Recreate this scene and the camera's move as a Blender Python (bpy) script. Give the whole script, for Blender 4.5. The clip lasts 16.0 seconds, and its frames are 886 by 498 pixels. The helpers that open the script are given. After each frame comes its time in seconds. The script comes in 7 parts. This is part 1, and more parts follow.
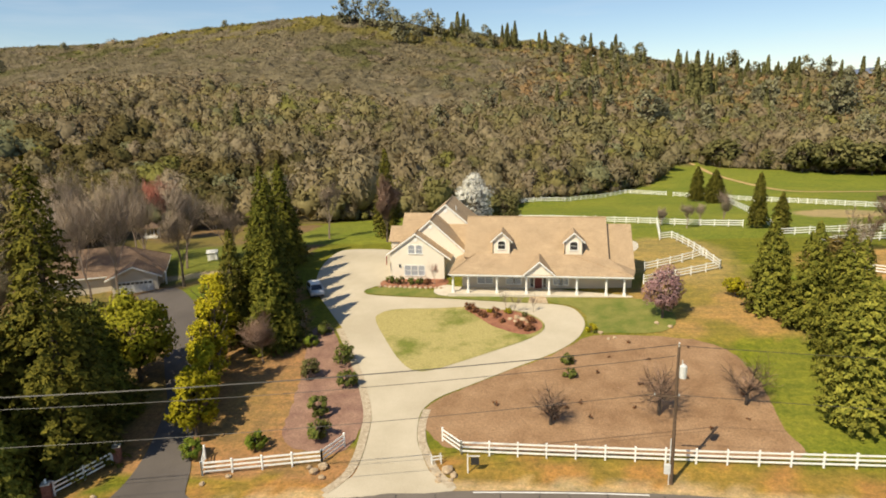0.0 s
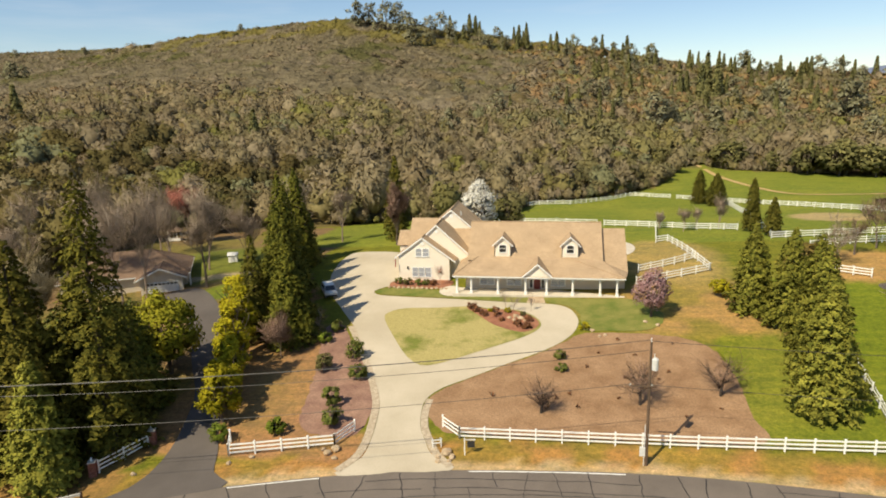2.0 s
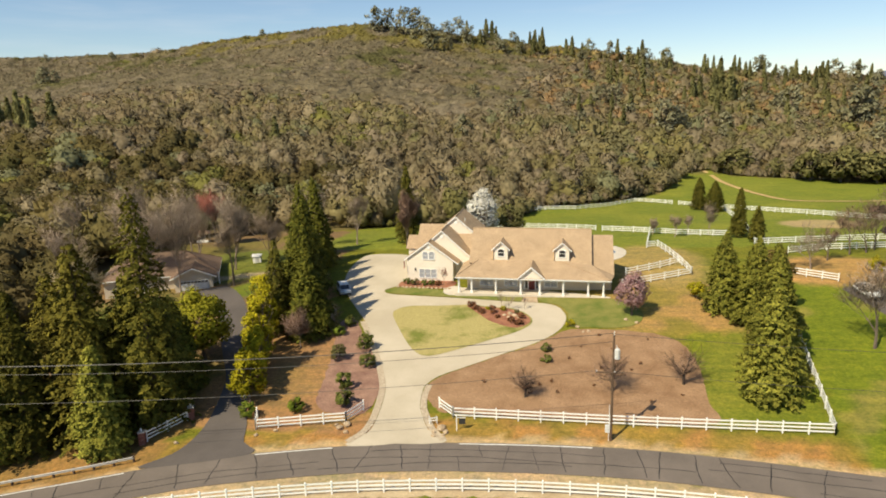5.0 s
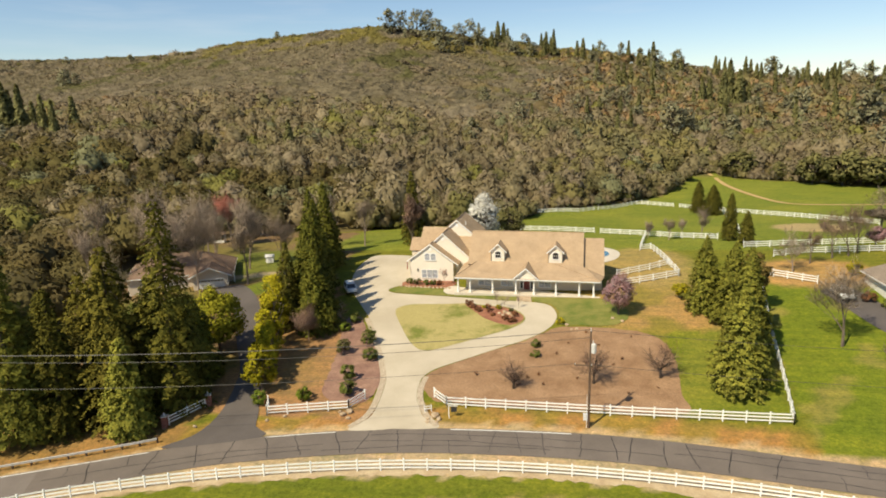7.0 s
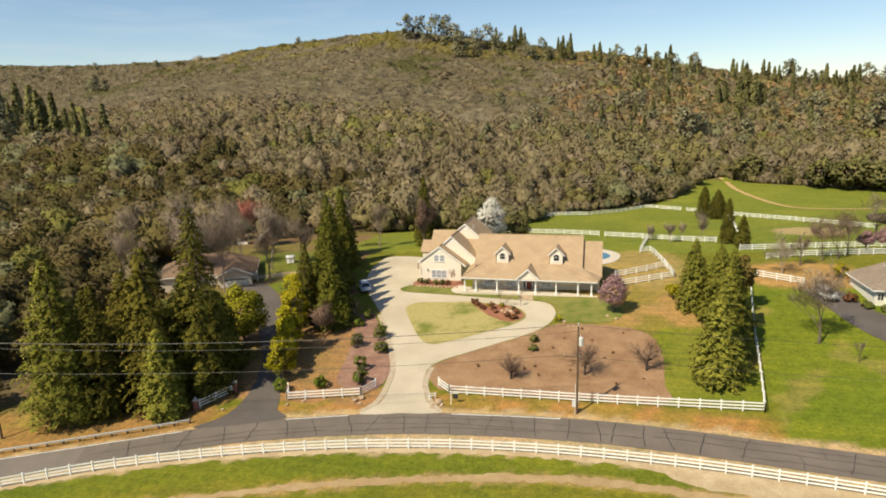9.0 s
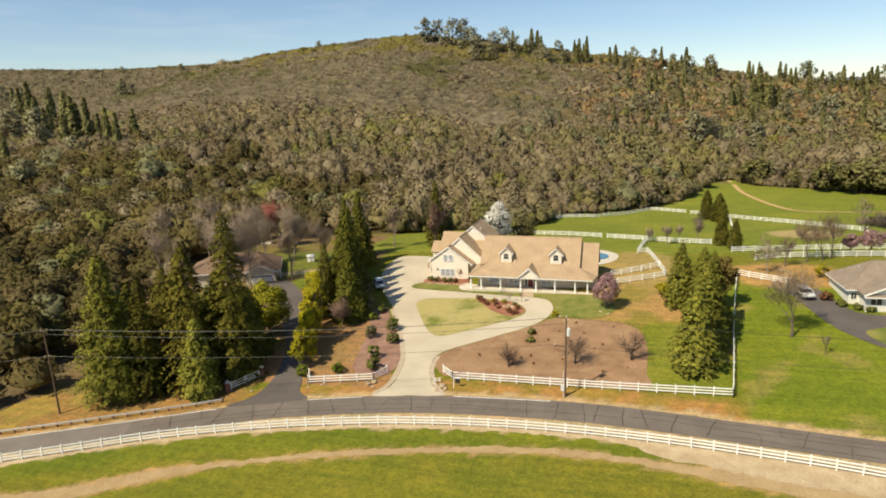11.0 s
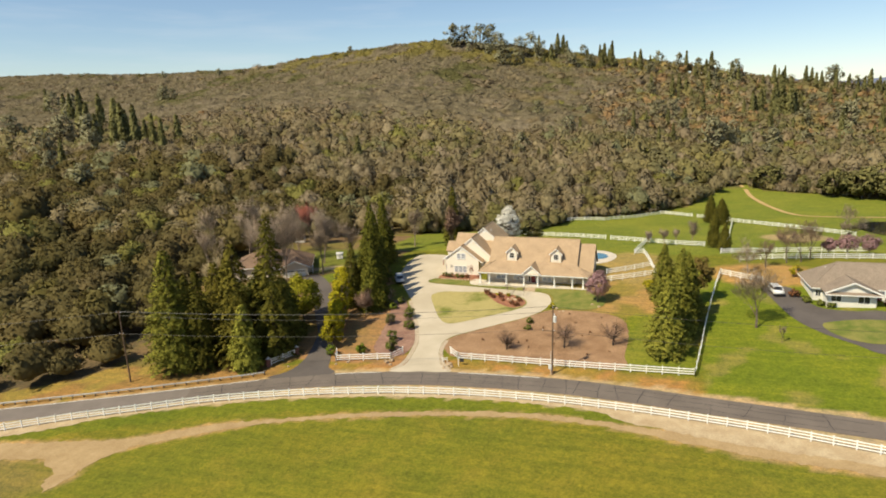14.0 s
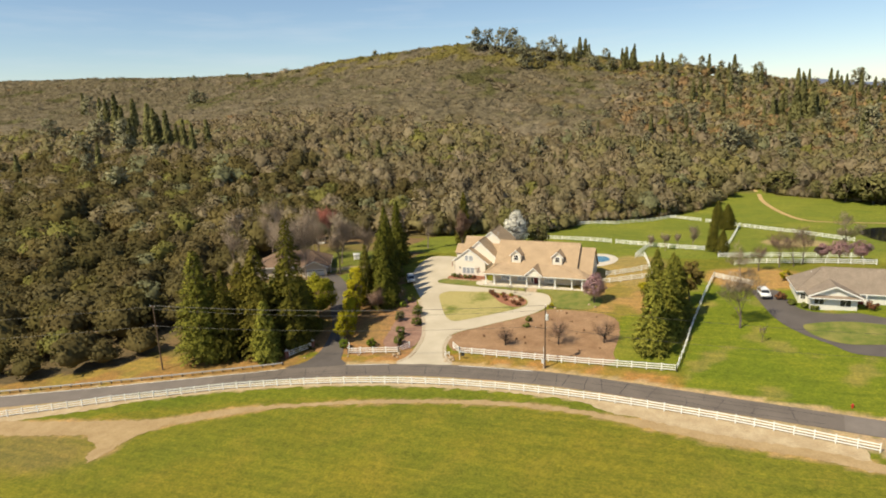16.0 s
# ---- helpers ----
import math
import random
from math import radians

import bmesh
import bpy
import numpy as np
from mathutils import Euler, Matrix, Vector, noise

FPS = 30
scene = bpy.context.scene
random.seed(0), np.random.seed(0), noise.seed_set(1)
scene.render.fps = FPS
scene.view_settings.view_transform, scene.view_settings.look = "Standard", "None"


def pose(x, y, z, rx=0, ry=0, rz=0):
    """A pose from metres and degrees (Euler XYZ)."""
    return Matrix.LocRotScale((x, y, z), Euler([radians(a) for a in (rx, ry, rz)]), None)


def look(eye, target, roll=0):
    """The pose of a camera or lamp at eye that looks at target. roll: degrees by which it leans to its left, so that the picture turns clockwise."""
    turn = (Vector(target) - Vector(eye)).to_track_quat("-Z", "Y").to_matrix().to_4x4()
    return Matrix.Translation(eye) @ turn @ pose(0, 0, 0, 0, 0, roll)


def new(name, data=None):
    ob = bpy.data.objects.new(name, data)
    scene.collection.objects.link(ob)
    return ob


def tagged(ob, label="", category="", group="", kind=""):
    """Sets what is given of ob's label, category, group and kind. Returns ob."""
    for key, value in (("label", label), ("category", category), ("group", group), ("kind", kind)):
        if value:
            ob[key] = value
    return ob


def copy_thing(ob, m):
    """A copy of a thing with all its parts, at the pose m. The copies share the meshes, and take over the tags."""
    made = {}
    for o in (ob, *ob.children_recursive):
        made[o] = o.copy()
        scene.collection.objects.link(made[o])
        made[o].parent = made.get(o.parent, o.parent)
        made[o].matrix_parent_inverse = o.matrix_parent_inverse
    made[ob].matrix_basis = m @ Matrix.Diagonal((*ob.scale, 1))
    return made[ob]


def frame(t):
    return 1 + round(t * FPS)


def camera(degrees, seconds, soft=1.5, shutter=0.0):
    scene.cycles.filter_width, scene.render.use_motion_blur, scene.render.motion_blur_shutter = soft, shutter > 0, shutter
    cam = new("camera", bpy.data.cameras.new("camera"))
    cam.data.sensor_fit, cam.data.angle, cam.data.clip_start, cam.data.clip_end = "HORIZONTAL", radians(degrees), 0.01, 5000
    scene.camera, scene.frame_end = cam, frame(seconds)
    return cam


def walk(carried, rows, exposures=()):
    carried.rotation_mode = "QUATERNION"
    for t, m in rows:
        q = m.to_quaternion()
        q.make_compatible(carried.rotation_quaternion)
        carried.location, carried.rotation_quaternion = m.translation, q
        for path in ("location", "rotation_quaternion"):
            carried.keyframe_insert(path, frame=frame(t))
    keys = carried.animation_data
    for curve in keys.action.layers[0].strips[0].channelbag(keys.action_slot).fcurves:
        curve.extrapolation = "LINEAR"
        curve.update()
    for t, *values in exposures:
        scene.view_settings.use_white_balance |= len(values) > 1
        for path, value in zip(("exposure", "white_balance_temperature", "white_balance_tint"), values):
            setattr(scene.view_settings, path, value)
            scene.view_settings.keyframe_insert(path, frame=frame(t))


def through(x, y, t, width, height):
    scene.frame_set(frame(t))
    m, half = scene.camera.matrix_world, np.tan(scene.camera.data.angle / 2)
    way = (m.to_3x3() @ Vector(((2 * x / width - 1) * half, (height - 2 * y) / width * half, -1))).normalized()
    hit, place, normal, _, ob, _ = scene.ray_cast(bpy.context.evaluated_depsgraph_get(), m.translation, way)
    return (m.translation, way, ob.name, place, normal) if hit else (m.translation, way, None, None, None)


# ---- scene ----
cam = camera(69.6, 16.0, 1.88)
PATH = [
    (0, (2.631, -83.271, 29.926), (2.347, -81.344, 29.472), -1.2),
    (1, (3.766, -85.952, 30.931), (3.46, -84.028, 30.477), -1.5),
    (2, (4.804, -88.965, 31.836), (4.478, -87.045, 31.382), -1.5),
    (3, (5.899, -92.141, 32.77), (5.555, -90.223, 32.316), -1.4),
    (3.5, (6.563, -93.658, 33.195), (6.209, -91.743, 32.742), -1.5),
    (4, (7.211, -95.194, 33.668), (6.848, -93.28, 33.216), -1.5),
    (6.5, (11.31, -102.224, 35.81), (10.899, -100.319, 35.36), -1.5),
    (7, (12.183, -103.804, 36.361), (11.761, -101.902, 35.91), -1.5),
    (8, (13.886, -106.956, 37.28), (13.436, -105.059, 36.831), -1.5),
    (9, (15.881, -110.755, 38.072), (15.4, -108.865, 37.628), -1.7),
    (11.5, (21.534, -122.121, 40.866), (20.984, -120.25, 40.424), -1.8),
    (12.5, (24.151, -127.1, 41.857), (23.573, -125.237, 41.417), -1.8),
    (13.5, (26.795, -131.761, 42.913), (26.186, -129.907, 42.474), -1.8),
    (14.5, (29.822, -136.287, 44.224), (29.181, -134.443, 43.786), -1.9),
    (15, (31.433, -138.267, 44.79), (30.773, -136.43, 44.354), -1.9),
    (16, (35.108, -141.391, 45.88), (34.409, -139.568, 45.446), -1.9),
]
walk(cam, [(t, look(eye, target, roll)) for t, eye, target, roll in PATH],
     exposures=[(0, 0.4), (16, 0.4)])

# ---- light ----
SUN_TO = Vector((-0.588, -0.809, 0.0)).normalized()      # where the sun stands, seen from the house
ELEV = radians(48.7)
sun_dir = Vector((SUN_TO.x * math.cos(ELEV), SUN_TO.y * math.cos(ELEV), math.sin(ELEV)))
sun_data = bpy.data.lights.new("sun", "SUN")
sun_data.energy, sun_data.angle, sun_data.color = 4.75, radians(0.55), (1.0, 0.875, 0.64)
sun = new("sun", sun_data)
sun.matrix_world = Matrix.Translation((-80, -60, 120)) @ sun_dir.to_track_quat("Z", "Y").to_matrix().to_4x4()

world = bpy.data.worlds.new("world")
scene.world = world
world.use_nodes = True
wn = world.node_tree.nodes
wl = world.node_tree.links
wn.clear()
w_out = wn.new("ShaderNodeOutputWorld")
w_bg = wn.new("ShaderNodeBackground")
w_sky = wn.new("ShaderNodeTexSky")
w_sky.sky_type, w_sky.sun_disc = "NISHITA", False
w_sky.sun_elevation, w_sky.sun_rotation = ELEV, math.atan2(SUN_TO.x, SUN_TO.y)
w_sky.altitude, w_sky.air_density, w_sky.dust_density, w_sky.ozone_density = 300, 1.0, 0.05, 2.5
w_bg.inputs["Strength"].default_value = 0.088
# thin streaks of high cloud
w_co = wn.new("ShaderNodeTexCoord")
w_map = wn.new("ShaderNodeMapping")
w_map.inputs["Scale"].default_value = (1.6, 1.6, 14.0)
w_noise = wn.new("ShaderNodeTexNoise")
w_noise.inputs["Scale"].default_value, w_noise.inputs["Detail"].default_value, w_noise.inputs["Roughness"].default_value = 2.2, 5.0, 0.55
w_ramp = wn.new("ShaderNodeValToRGB")
w_ramp.color_ramp.elements[0].position, w_ramp.color_ramp.elements[1].position = 0.5, 0.78
w_ramp.color_ramp.elements[1].color = (0.26, 0.26, 0.26, 1)
w_mix = wn.new("ShaderNodeMix")
w_mix.data_type = "RGBA"
w_mix.inputs["B"].default_value = (7.2, 7.4, 7.6, 1)
wl.new(w_co.outputs["Generated"], w_map.inputs["Vector"])
wl.new(w_map.outputs["Vector"], w_noise.inputs["Vector"])
wl.new(w_noise.outputs["Fac"], w_ramp.inputs["Fac"])
wl.new(w_ramp.outputs["Color"], w_mix.inputs["Factor"])
wl.new(w_sky.outputs["Color"], w_mix.inputs["A"])
wl.new(w_mix.outputs["Result"], w_bg.inputs["Color"])
wl.new(w_bg.outputs["Background"], w_out.inputs["Surface"])


# ---- materials ----
def nodes_of(name):
    m = bpy.data.materials.new(name)
    m.use_nodes = True
    return m, m.node_tree.nodes, m.node_tree.links, m.node_tree.nodes["Principled BSDF"]


def noise_node(n, l, scale, detail=4.0, rough=0.55, stretch=None):
    co = n.new("ShaderNodeNewGeometry")
    tex = n.new("ShaderNodeTexNoise")
    tex.inputs["Scale"].default_value, tex.inputs["Detail"].default_value, tex.inputs["Roughness"].default_value = scale, detail, rough
    if stretch:
        mp = n.new("ShaderNodeMapping")
        mp.inputs["Scale"].default_value = stretch
        l.new(co.outputs["Position"], mp.inputs["Vector"])
        l.new(mp.outputs["Vector"], tex.inputs["Vector"])
    else:
        l.new(co.outputs["Position"], tex.inputs["Vector"])
    return tex.outputs["Fac"]


def mixed(n, l, fac, a, b, kind="MIX"):
    mx = n.new("ShaderNodeMix")
    mx.data_type, mx.blend_type = "RGBA", kind
    for key, v in (("Factor", fac), ("A", a), ("B", b)):
        if isinstance(v, (tuple, list)):
            mx.inputs[key].default_value = (*v, 1) if len(v) == 3 else v
        elif isinstance(v, (int, float)):
            mx.inputs[key].default_value = v
        else:
            l.new(v, mx.inputs[key])
    return mx.outputs["Result"]


def ramp(n, l, fac, stops):
    r = n.new("ShaderNodeValToRGB")
    el = r.color_ramp.elements
    while len(el) < len(stops):
        el.new(0.5)
    for e, (p, c) in zip(el, stops):
        e.position = p
        e.color = (*c, 1) if isinstance(c, (tuple, list)) else (c, c, c, 1)
    l.new(fac, r.inputs["Fac"])
    return r.outputs["Color"]


def bumped(n, l, bsdf, height, strength, dist):
    b = n.new("ShaderNodeBump")
    b.inputs["Strength"].default_value, b.inputs["Distance"].default_value = strength, dist
    l.new(height, b.inputs["Height"])
    l.new(b.outputs["Normal"], bsdf.inputs["Normal"])


def surface(name, a, b, scale=0.4, fine=12.0, rough=0.85, fine_amt=0.25, bump=0.3, bump_dist=0.03, metal=0.0, stretch=None, spread=(0.35, 0.68), spec=0.3):
    """Two tones in patches, with finer grain over them and a little relief."""
    m, n, l, bsdf = nodes_of(name)
    big = noise_node(n, l, scale, 5, 0.6, stretch)
    col = ramp(n, l, big, [(spread[0], a), (spread[1], b)])
    grain = noise_node(n, l, fine, 3, 0.6)
    g = ramp(n, l, grain, [(0.25, 1 - fine_amt), (0.75, 1 + fine_amt * 0.6)])
    l.new(mixed(n, l, 1.0, col, g, "MULTIPLY"), bsdf.inputs["Base Color"])
    bsdf.inputs["Roughness"].default_value, bsdf.inputs["Metallic"].default_value = rough, metal
    bsdf.inputs["Specular IOR Level"].default_value = spec
    if bump:
        bumped(n, l, bsdf, grain, bump, bump_dist)
    return m


def plain(name, c, rough=0.5, metal=0.0, amt=0.1, scale=3.0, spec=0.4):
    return surface(name, tuple(v * (1 - amt) for v in c), tuple(min(1, v * (1 + amt)) for v in c), scale, scale * 8, rough, amt, 0.08, 0.01, metal, spec=spec)


def leaf_material(name, a, b, through=0.3, rough=0.8, tinted=False):
    """Leaves and needles: two tones by leaf, some light passes through."""
    m, n, l, bsdf = nodes_of(name)
    geo = n.new("ShaderNodeNewGeometry")
    big = noise_node(n, l, 0.6, 3)
    rnd = ramp(n, l, geo.outputs["Random Per Island"], [(0.0, a), (1.0, b)])
    col = mixed(n, l, 1.0, rnd, ramp(n, l, big, [(0.3, 0.72), (0.7, 1.25)]), "MULTIPLY")
    ob = n.new("ShaderNodeObjectInfo")
    col = mixed(n, l, 1.0, col, ramp(n, l, ob.outputs["Random"], [(0.0, 0.85), (1.0, 1.15)]), "MULTIPLY")
    if tinted:
        at = n.new("ShaderNodeAttribute")
        at.attribute_name = "tint"
        col = mixed(n, l, 1.0, col, at.outputs["Color"], "MULTIPLY")
    l.new(col, bsdf.inputs["Base Color"])
    bsdf.inputs["Roughness"].default_value = rough
    bsdf.inputs["Specular IOR Level"].default_value = 0.06
    tr = n.new("ShaderNodeBsdfTranslucent")
    l.new(col, tr.inputs["Color"])
    mx = n.new("ShaderNodeMixShader")
    mx.inputs["Fac"].default_value = through
    l.new(bsdf.outputs["BSDF"], mx.inputs[1])
    l.new(tr.outputs["BSDF"], mx.inputs[2])
    l.new(mx.outputs["Shader"], n["Material Output"].inputs["Surface"])
    return m


def ground_material():
    m, n, l, bsdf = nodes_of("ground_cover")
    at = n.new("ShaderNodeAttribute")
    at.attribute_name = "cover"
    big = noise_node(n, l, 0.09, 6, 0.65)
    mid = noise_node(n, l, 0.8, 5, 0.65)
    fine = noise_node(n, l, 7.0, 4, 0.7)
    c = mixed(n, l, 1.0, at.outputs["Color"], ramp(n, l, big, [(0.32, (0.87, 0.92, 0.88)), (0.68, (1.14, 1.06, 1.05))]), "MULTIPLY")
    c = mixed(n, l, 1.0, c, ramp(n, l, mid, [(0.3, (0.78, 0.8, 0.85)), (0.7, (1.2, 1.16, 1.0))]), "MULTIPLY")
    c = mixed(n, l, 1.0, c, ramp(n, l, fine, [(0.3, 0.72), (0.75, 1.22)]), "MULTIPLY")
    tuft = noise_node(n, l, 2.4, 6, 0.75)
    rows = noise_node(n, l, 1.0, 3, 0.6, (0.07, 0.9, 0.3))
    c = mixed(n, l, 1.0, c, ramp(n, l, tuft, [(0.36, (0.7, 0.76, 0.7)), (0.64, (1.26, 1.2, 1.15))]), "MULTIPLY")
    c = mixed(n, l, 1.0, c, ramp(n, l, rows, [(0.35, (0.86, 0.9, 0.9)), (0.65, (1.13, 1.08, 1.05))]), "MULTIPLY")
    l.new(c, bsdf.inputs["Base Color"])
    bsdf.inputs["Roughness"].default_value, bsdf.inputs["Specular IOR Level"].default_value = 0.95, 0.1
    bumped(n, l, bsdf, tuft, 0.6, 0.15)
    return m


def asphalt_material(name, c):
    m, n, l, bsdf = nodes_of(name)
    big = noise_node(n, l, 0.25, 5, 0.6)
    fine = noise_node(n, l, 25, 3, 0.7)
    col = ramp(n, l, big, [(0.3, tuple(v * 0.85 for v in c)), (0.7, tuple(v * 1.15 for v in c))])
    col = mixed(n, l, 1.0, col, ramp(n, l, fine, [(0.3, 0.8), (0.7, 1.15)]), "MULTIPLY")
    l.new(col, bsdf.inputs["Base Color"])
    bsdf.inputs["Roughness"].default_value = 0.85
    bumped(n, l, bsdf, fine, 0.4, 0.01)
    return m


def shingle_material(name, a, b):
    """Roof shingles: rows across the slope with staggered tabs."""
    m, n, l, bsdf = nodes_of(name)
    geo = n.new("ShaderNodeNewGeometry")
    sep = n.new("ShaderNodeSeparateXYZ")
    l.new(geo.outputs["Position"], sep.inputs["Vector"])
    mp = n.new("ShaderNodeCombineXYZ")
    sm = n.new("ShaderNodeMath")
    sm.operation = "ADD"
    l.new(sep.outputs["X"], sm.inputs[0])
    l.new(sep.outputs["Y"], sm.inputs[1])
    l.new(sm.outputs["Value"], mp.inputs["X"])
    l.new(sep.outputs["Z"], mp.inputs["Y"])
    br = n.new("ShaderNodeTexBrick")
    br.inputs["Scale"].default_value = 1.0
    br.inputs["Brick Width"].default_value, br.inputs["Row Height"].default_value, br.inputs["Mortar Size"].default_value = 0.32, 0.11, 0.006
    br.inputs["Color1"].default_value, br.inputs["Color2"].default_value = (*a, 1), (*b, 1)
    br.inputs["Mortar"].default_value = (*[v * 0.6 for v in a], 1)
    l.new(mp.outputs["Vector"], br.inputs["Vector"])
    big = noise_node(n, l, 0.5, 5, 0.6)
    fine = noise_node(n, l, 20, 3, 0.6)
    col = mixed(n, l, 1.0, br.outputs["Color"], ramp(n, l, big, [(0.3, 0.88), (0.7, 1.1)]), "MULTIPLY")
    col = mixed(n, l, 1.0, col, ramp(n, l, fine, [(0.3, 0.85), (0.7, 1.12)]), "MULTIPLY")
    l.new(col, bsdf.inputs["Base Color"])
    bsdf.inputs["Roughness"].default_value, bsdf.inputs["Specular IOR Level"].default_value = 0.9, 0.15
    bumped(n, l, bsdf, fine, 0.4, 0.01)
    return m


def siding_material(name, c):
    """Painted lap siding: shallow horizontal boards."""
    m, n, l, bsdf = nodes_of(name)
    geo = n.new("ShaderNodeNewGeometry")
    sep = n.new("ShaderNodeSeparateXYZ")
    l.new(geo.outputs["Position"], sep.inputs["Vector"])
    w = n.new("ShaderNodeMath")
    w.operation = "FRACT"
    k = n.new("ShaderNodeMath")
    k.operation = "MULTIPLY"
    k.inputs[1].default_value = 5.5
    l.new(sep.outputs["Z"], k.inputs[0])
    l.new(k.outputs["Value"], w.inputs[0])
    big = noise_node(n, l, 0.7, 4)
    col = ramp(n, l, big, [(0.3, tuple(v * 0.94 for v in c)), (0.7, c)])
    l.new(col, bsdf.inputs["Base Color"])
    bsdf.inputs["Roughness"].default_value, bsdf.inputs["Specular IOR Level"].default_value = 0.7, 0.25
    bumped(n, l, bsdf, w.outputs["Value"], 0.5, 0.015)
    return m


def glass_material(name, tone=0.03):
    m, n, l, bsdf = nodes_of(name)
    bsdf.inputs["Base Color"].default_value = (tone, tone * 1.05, tone * 1.15, 1)
    bsdf.inputs["Roughness"].default_value = 0.06
    bsdf.inputs["Specular IOR Level"].default_value = 0.7
    return m


M_GROUND = ground_material()
M_ROAD = asphalt_material("road_asphalt", (0.148, 0.122, 0.1))
M_TAR = plain("crack_tar", (0.022, 0.021, 0.021), 0.6)
M_SHOULDER = surface("gravel_shoulder", (0.385, 0.285, 0.165), (0.49, 0.39, 0.245), 0.5, 5.0, 0.95, 0.25, 0.4, 0.03)
M_ROAD_OLD = asphalt_material("worn_asphalt", (0.175, 0.148, 0.125))
M_DRIVE_DARK = asphalt_material("dark_asphalt", (0.1, 0.085, 0.075))
M_CONCRETE = surface("concrete_drive", (0.43, 0.37, 0.27), (0.52, 0.455, 0.345), 0.16, 9.0, 0.9, 0.1, 0.15, 0.01)
M_PAVING = surface("pale_paving", (0.52, 0.46, 0.37), (0.62, 0.56, 0.46), 0.8, 9.0, 0.9, 0.15)
M_LINE = plain("road_paint", (0.75, 0.74, 0.7), 0.7, amt=0.12, scale=1.5)
M_MULCH = surface("bark_mulch", (0.25, 0.145, 0.075), (0.36, 0.225, 0.125), 0.35, 6.0, 0.95, 0.4, 0.6, 0.05)
M_MULCH_B = surface("dark_mulch", (0.21, 0.115, 0.085), (0.33, 0.2, 0.14), 0.5, 6.0, 0.95, 0.4, 0.6, 0.05)
M_LAWN = surface("dormant_lawn", (0.38, 0.32, 0.12), (0.16, 0.175, 0.03), 0.2, 5.0, 0.95, 0.34, 0.5, 0.05, spread=(0.46, 0.64))
M_LAWN_G = surface("green_lawn", (0.23, 0.215, 0.055), (0.1, 0.138, 0.018), 0.35, 6.0, 0.95, 0.25, 0.5, 0.05)
M_BED = surface("red_mulch", (0.25, 0.1, 0.06), (0.38, 0.18, 0.1), 0.8, 7.0, 0.95, 0.4, 0.6, 0.05)
M_GRAVEL = surface("river_gravel", (0.36, 0.29, 0.2), (0.55, 0.46, 0.34), 3.0, 12.0, 0.95, 0.4, 0.8, 0.05)
M_TRAIL = surface("bare_earth", (0.42, 0.28, 0.11), (0.52, 0.37, 0.17), 0.5, 5.0, 0.95, 0.2)
M_WHITE = plain("white_paint", (0.8, 0.79, 0.75), 0.5, amt=0.05)
M_VINYL = plain("white_fence_paint", (0.82, 0.82, 0.78), 0.45, amt=0.06, scale=1.0)
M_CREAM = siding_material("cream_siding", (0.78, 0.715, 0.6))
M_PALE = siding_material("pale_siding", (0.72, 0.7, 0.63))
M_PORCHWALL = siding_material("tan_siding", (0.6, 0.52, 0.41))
M_ROOF = shingle_material("tan_shingles", (0.385, 0.275, 0.17), (0.445, 0.325, 0.205))
M_ROOF_W = shingle_material("brown_shingles", (0.19, 0.125, 0.085), (0.24, 0.165, 0.115))
M_ROOF_E = shingle_material("grey_brown_shingles", (0.24, 0.19, 0.145), (0.29, 0.235, 0.18))
M_DOOR = plain("red_door_paint", (0.16, 0.02, 0.018), 0.35, amt=0.06)
M_GLASS = glass_material("window_glass")
M_BARK = surface("bark", (0.1, 0.075, 0.055), (0.2, 0.16, 0.125), 2.0, 10.0, 0.95, 0.4, 0.6, 0.03)
M_BARK_DARK = surface("dark_bark", (0.04, 0.03, 0.024), (0.09, 0.07, 0.055), 2.0, 10.0, 0.95, 0.4, 0.6, 0.03)
M_BARK_PALE = surface("pale_twigs", (0.22, 0.165, 0.13), (0.34, 0.265, 0.21), 1.0, 8.0, 0.95, 0.25, 0.4, 0.03)
M_POLE = surface("weathered_pole", (0.085, 0.055, 0.036), (0.15, 0.1, 0.065), 2.0, 9.0, 0.9, 0.3, 0.5, 0.02, stretch=(4, 4, 0.4))
M_STEEL = plain("galvanised_steel", (0.36, 0.35, 0.33), 0.6, 0.4)
M_GREY = plain("light_grey_paint", (0.6, 0.6, 0.58), 0.45)
M_WIRE = plain("dark_wire", (0.03, 0.03, 0.03), 0.5)
M_BRICK = surface("brick_pillar", (0.22, 0.085, 0.06), (0.36, 0.16, 0.11), 5.0, 15.0, 0.9, 0.3)
M_ROCK = surface("field_stone", (0.36, 0.26, 0.16), (0.56, 0.44, 0.3), 1.2, 9.0, 0.95, 0.3, 0.8, 0.06)
M_CURTAIN = glass_material("curtained_glass", 0.33)
M_PATH = surface("trodden_path", (0.33, 0.228, 0.11), (0.41, 0.295, 0.152), 0.4, 4.0, 0.95, 0.2, 0.4, 0.04)
M_WATER = glass_material("pool_water", 0.05)
M_WATER.node_tree.nodes["Principled BSDF"].inputs["Base Color"].default_value = (0.04, 0.15, 0.2, 1)
M_POND = glass_material("pond_water", 0.02)
M_RUBBER = plain("black_rubber", (0.02, 0.02, 0.02), 0.8)
M_SILVER = plain("silver_car_paint", (0.62, 0.61, 0.59), 0.3, 0.15, 0.03)
M_CARWHITE = plain("white_car_paint", (0.78, 0.78, 0.77), 0.25, 0.0, 0.03)
M_REDLAMP = plain("red_lamp", (0.4, 0.02, 0.02), 0.3)

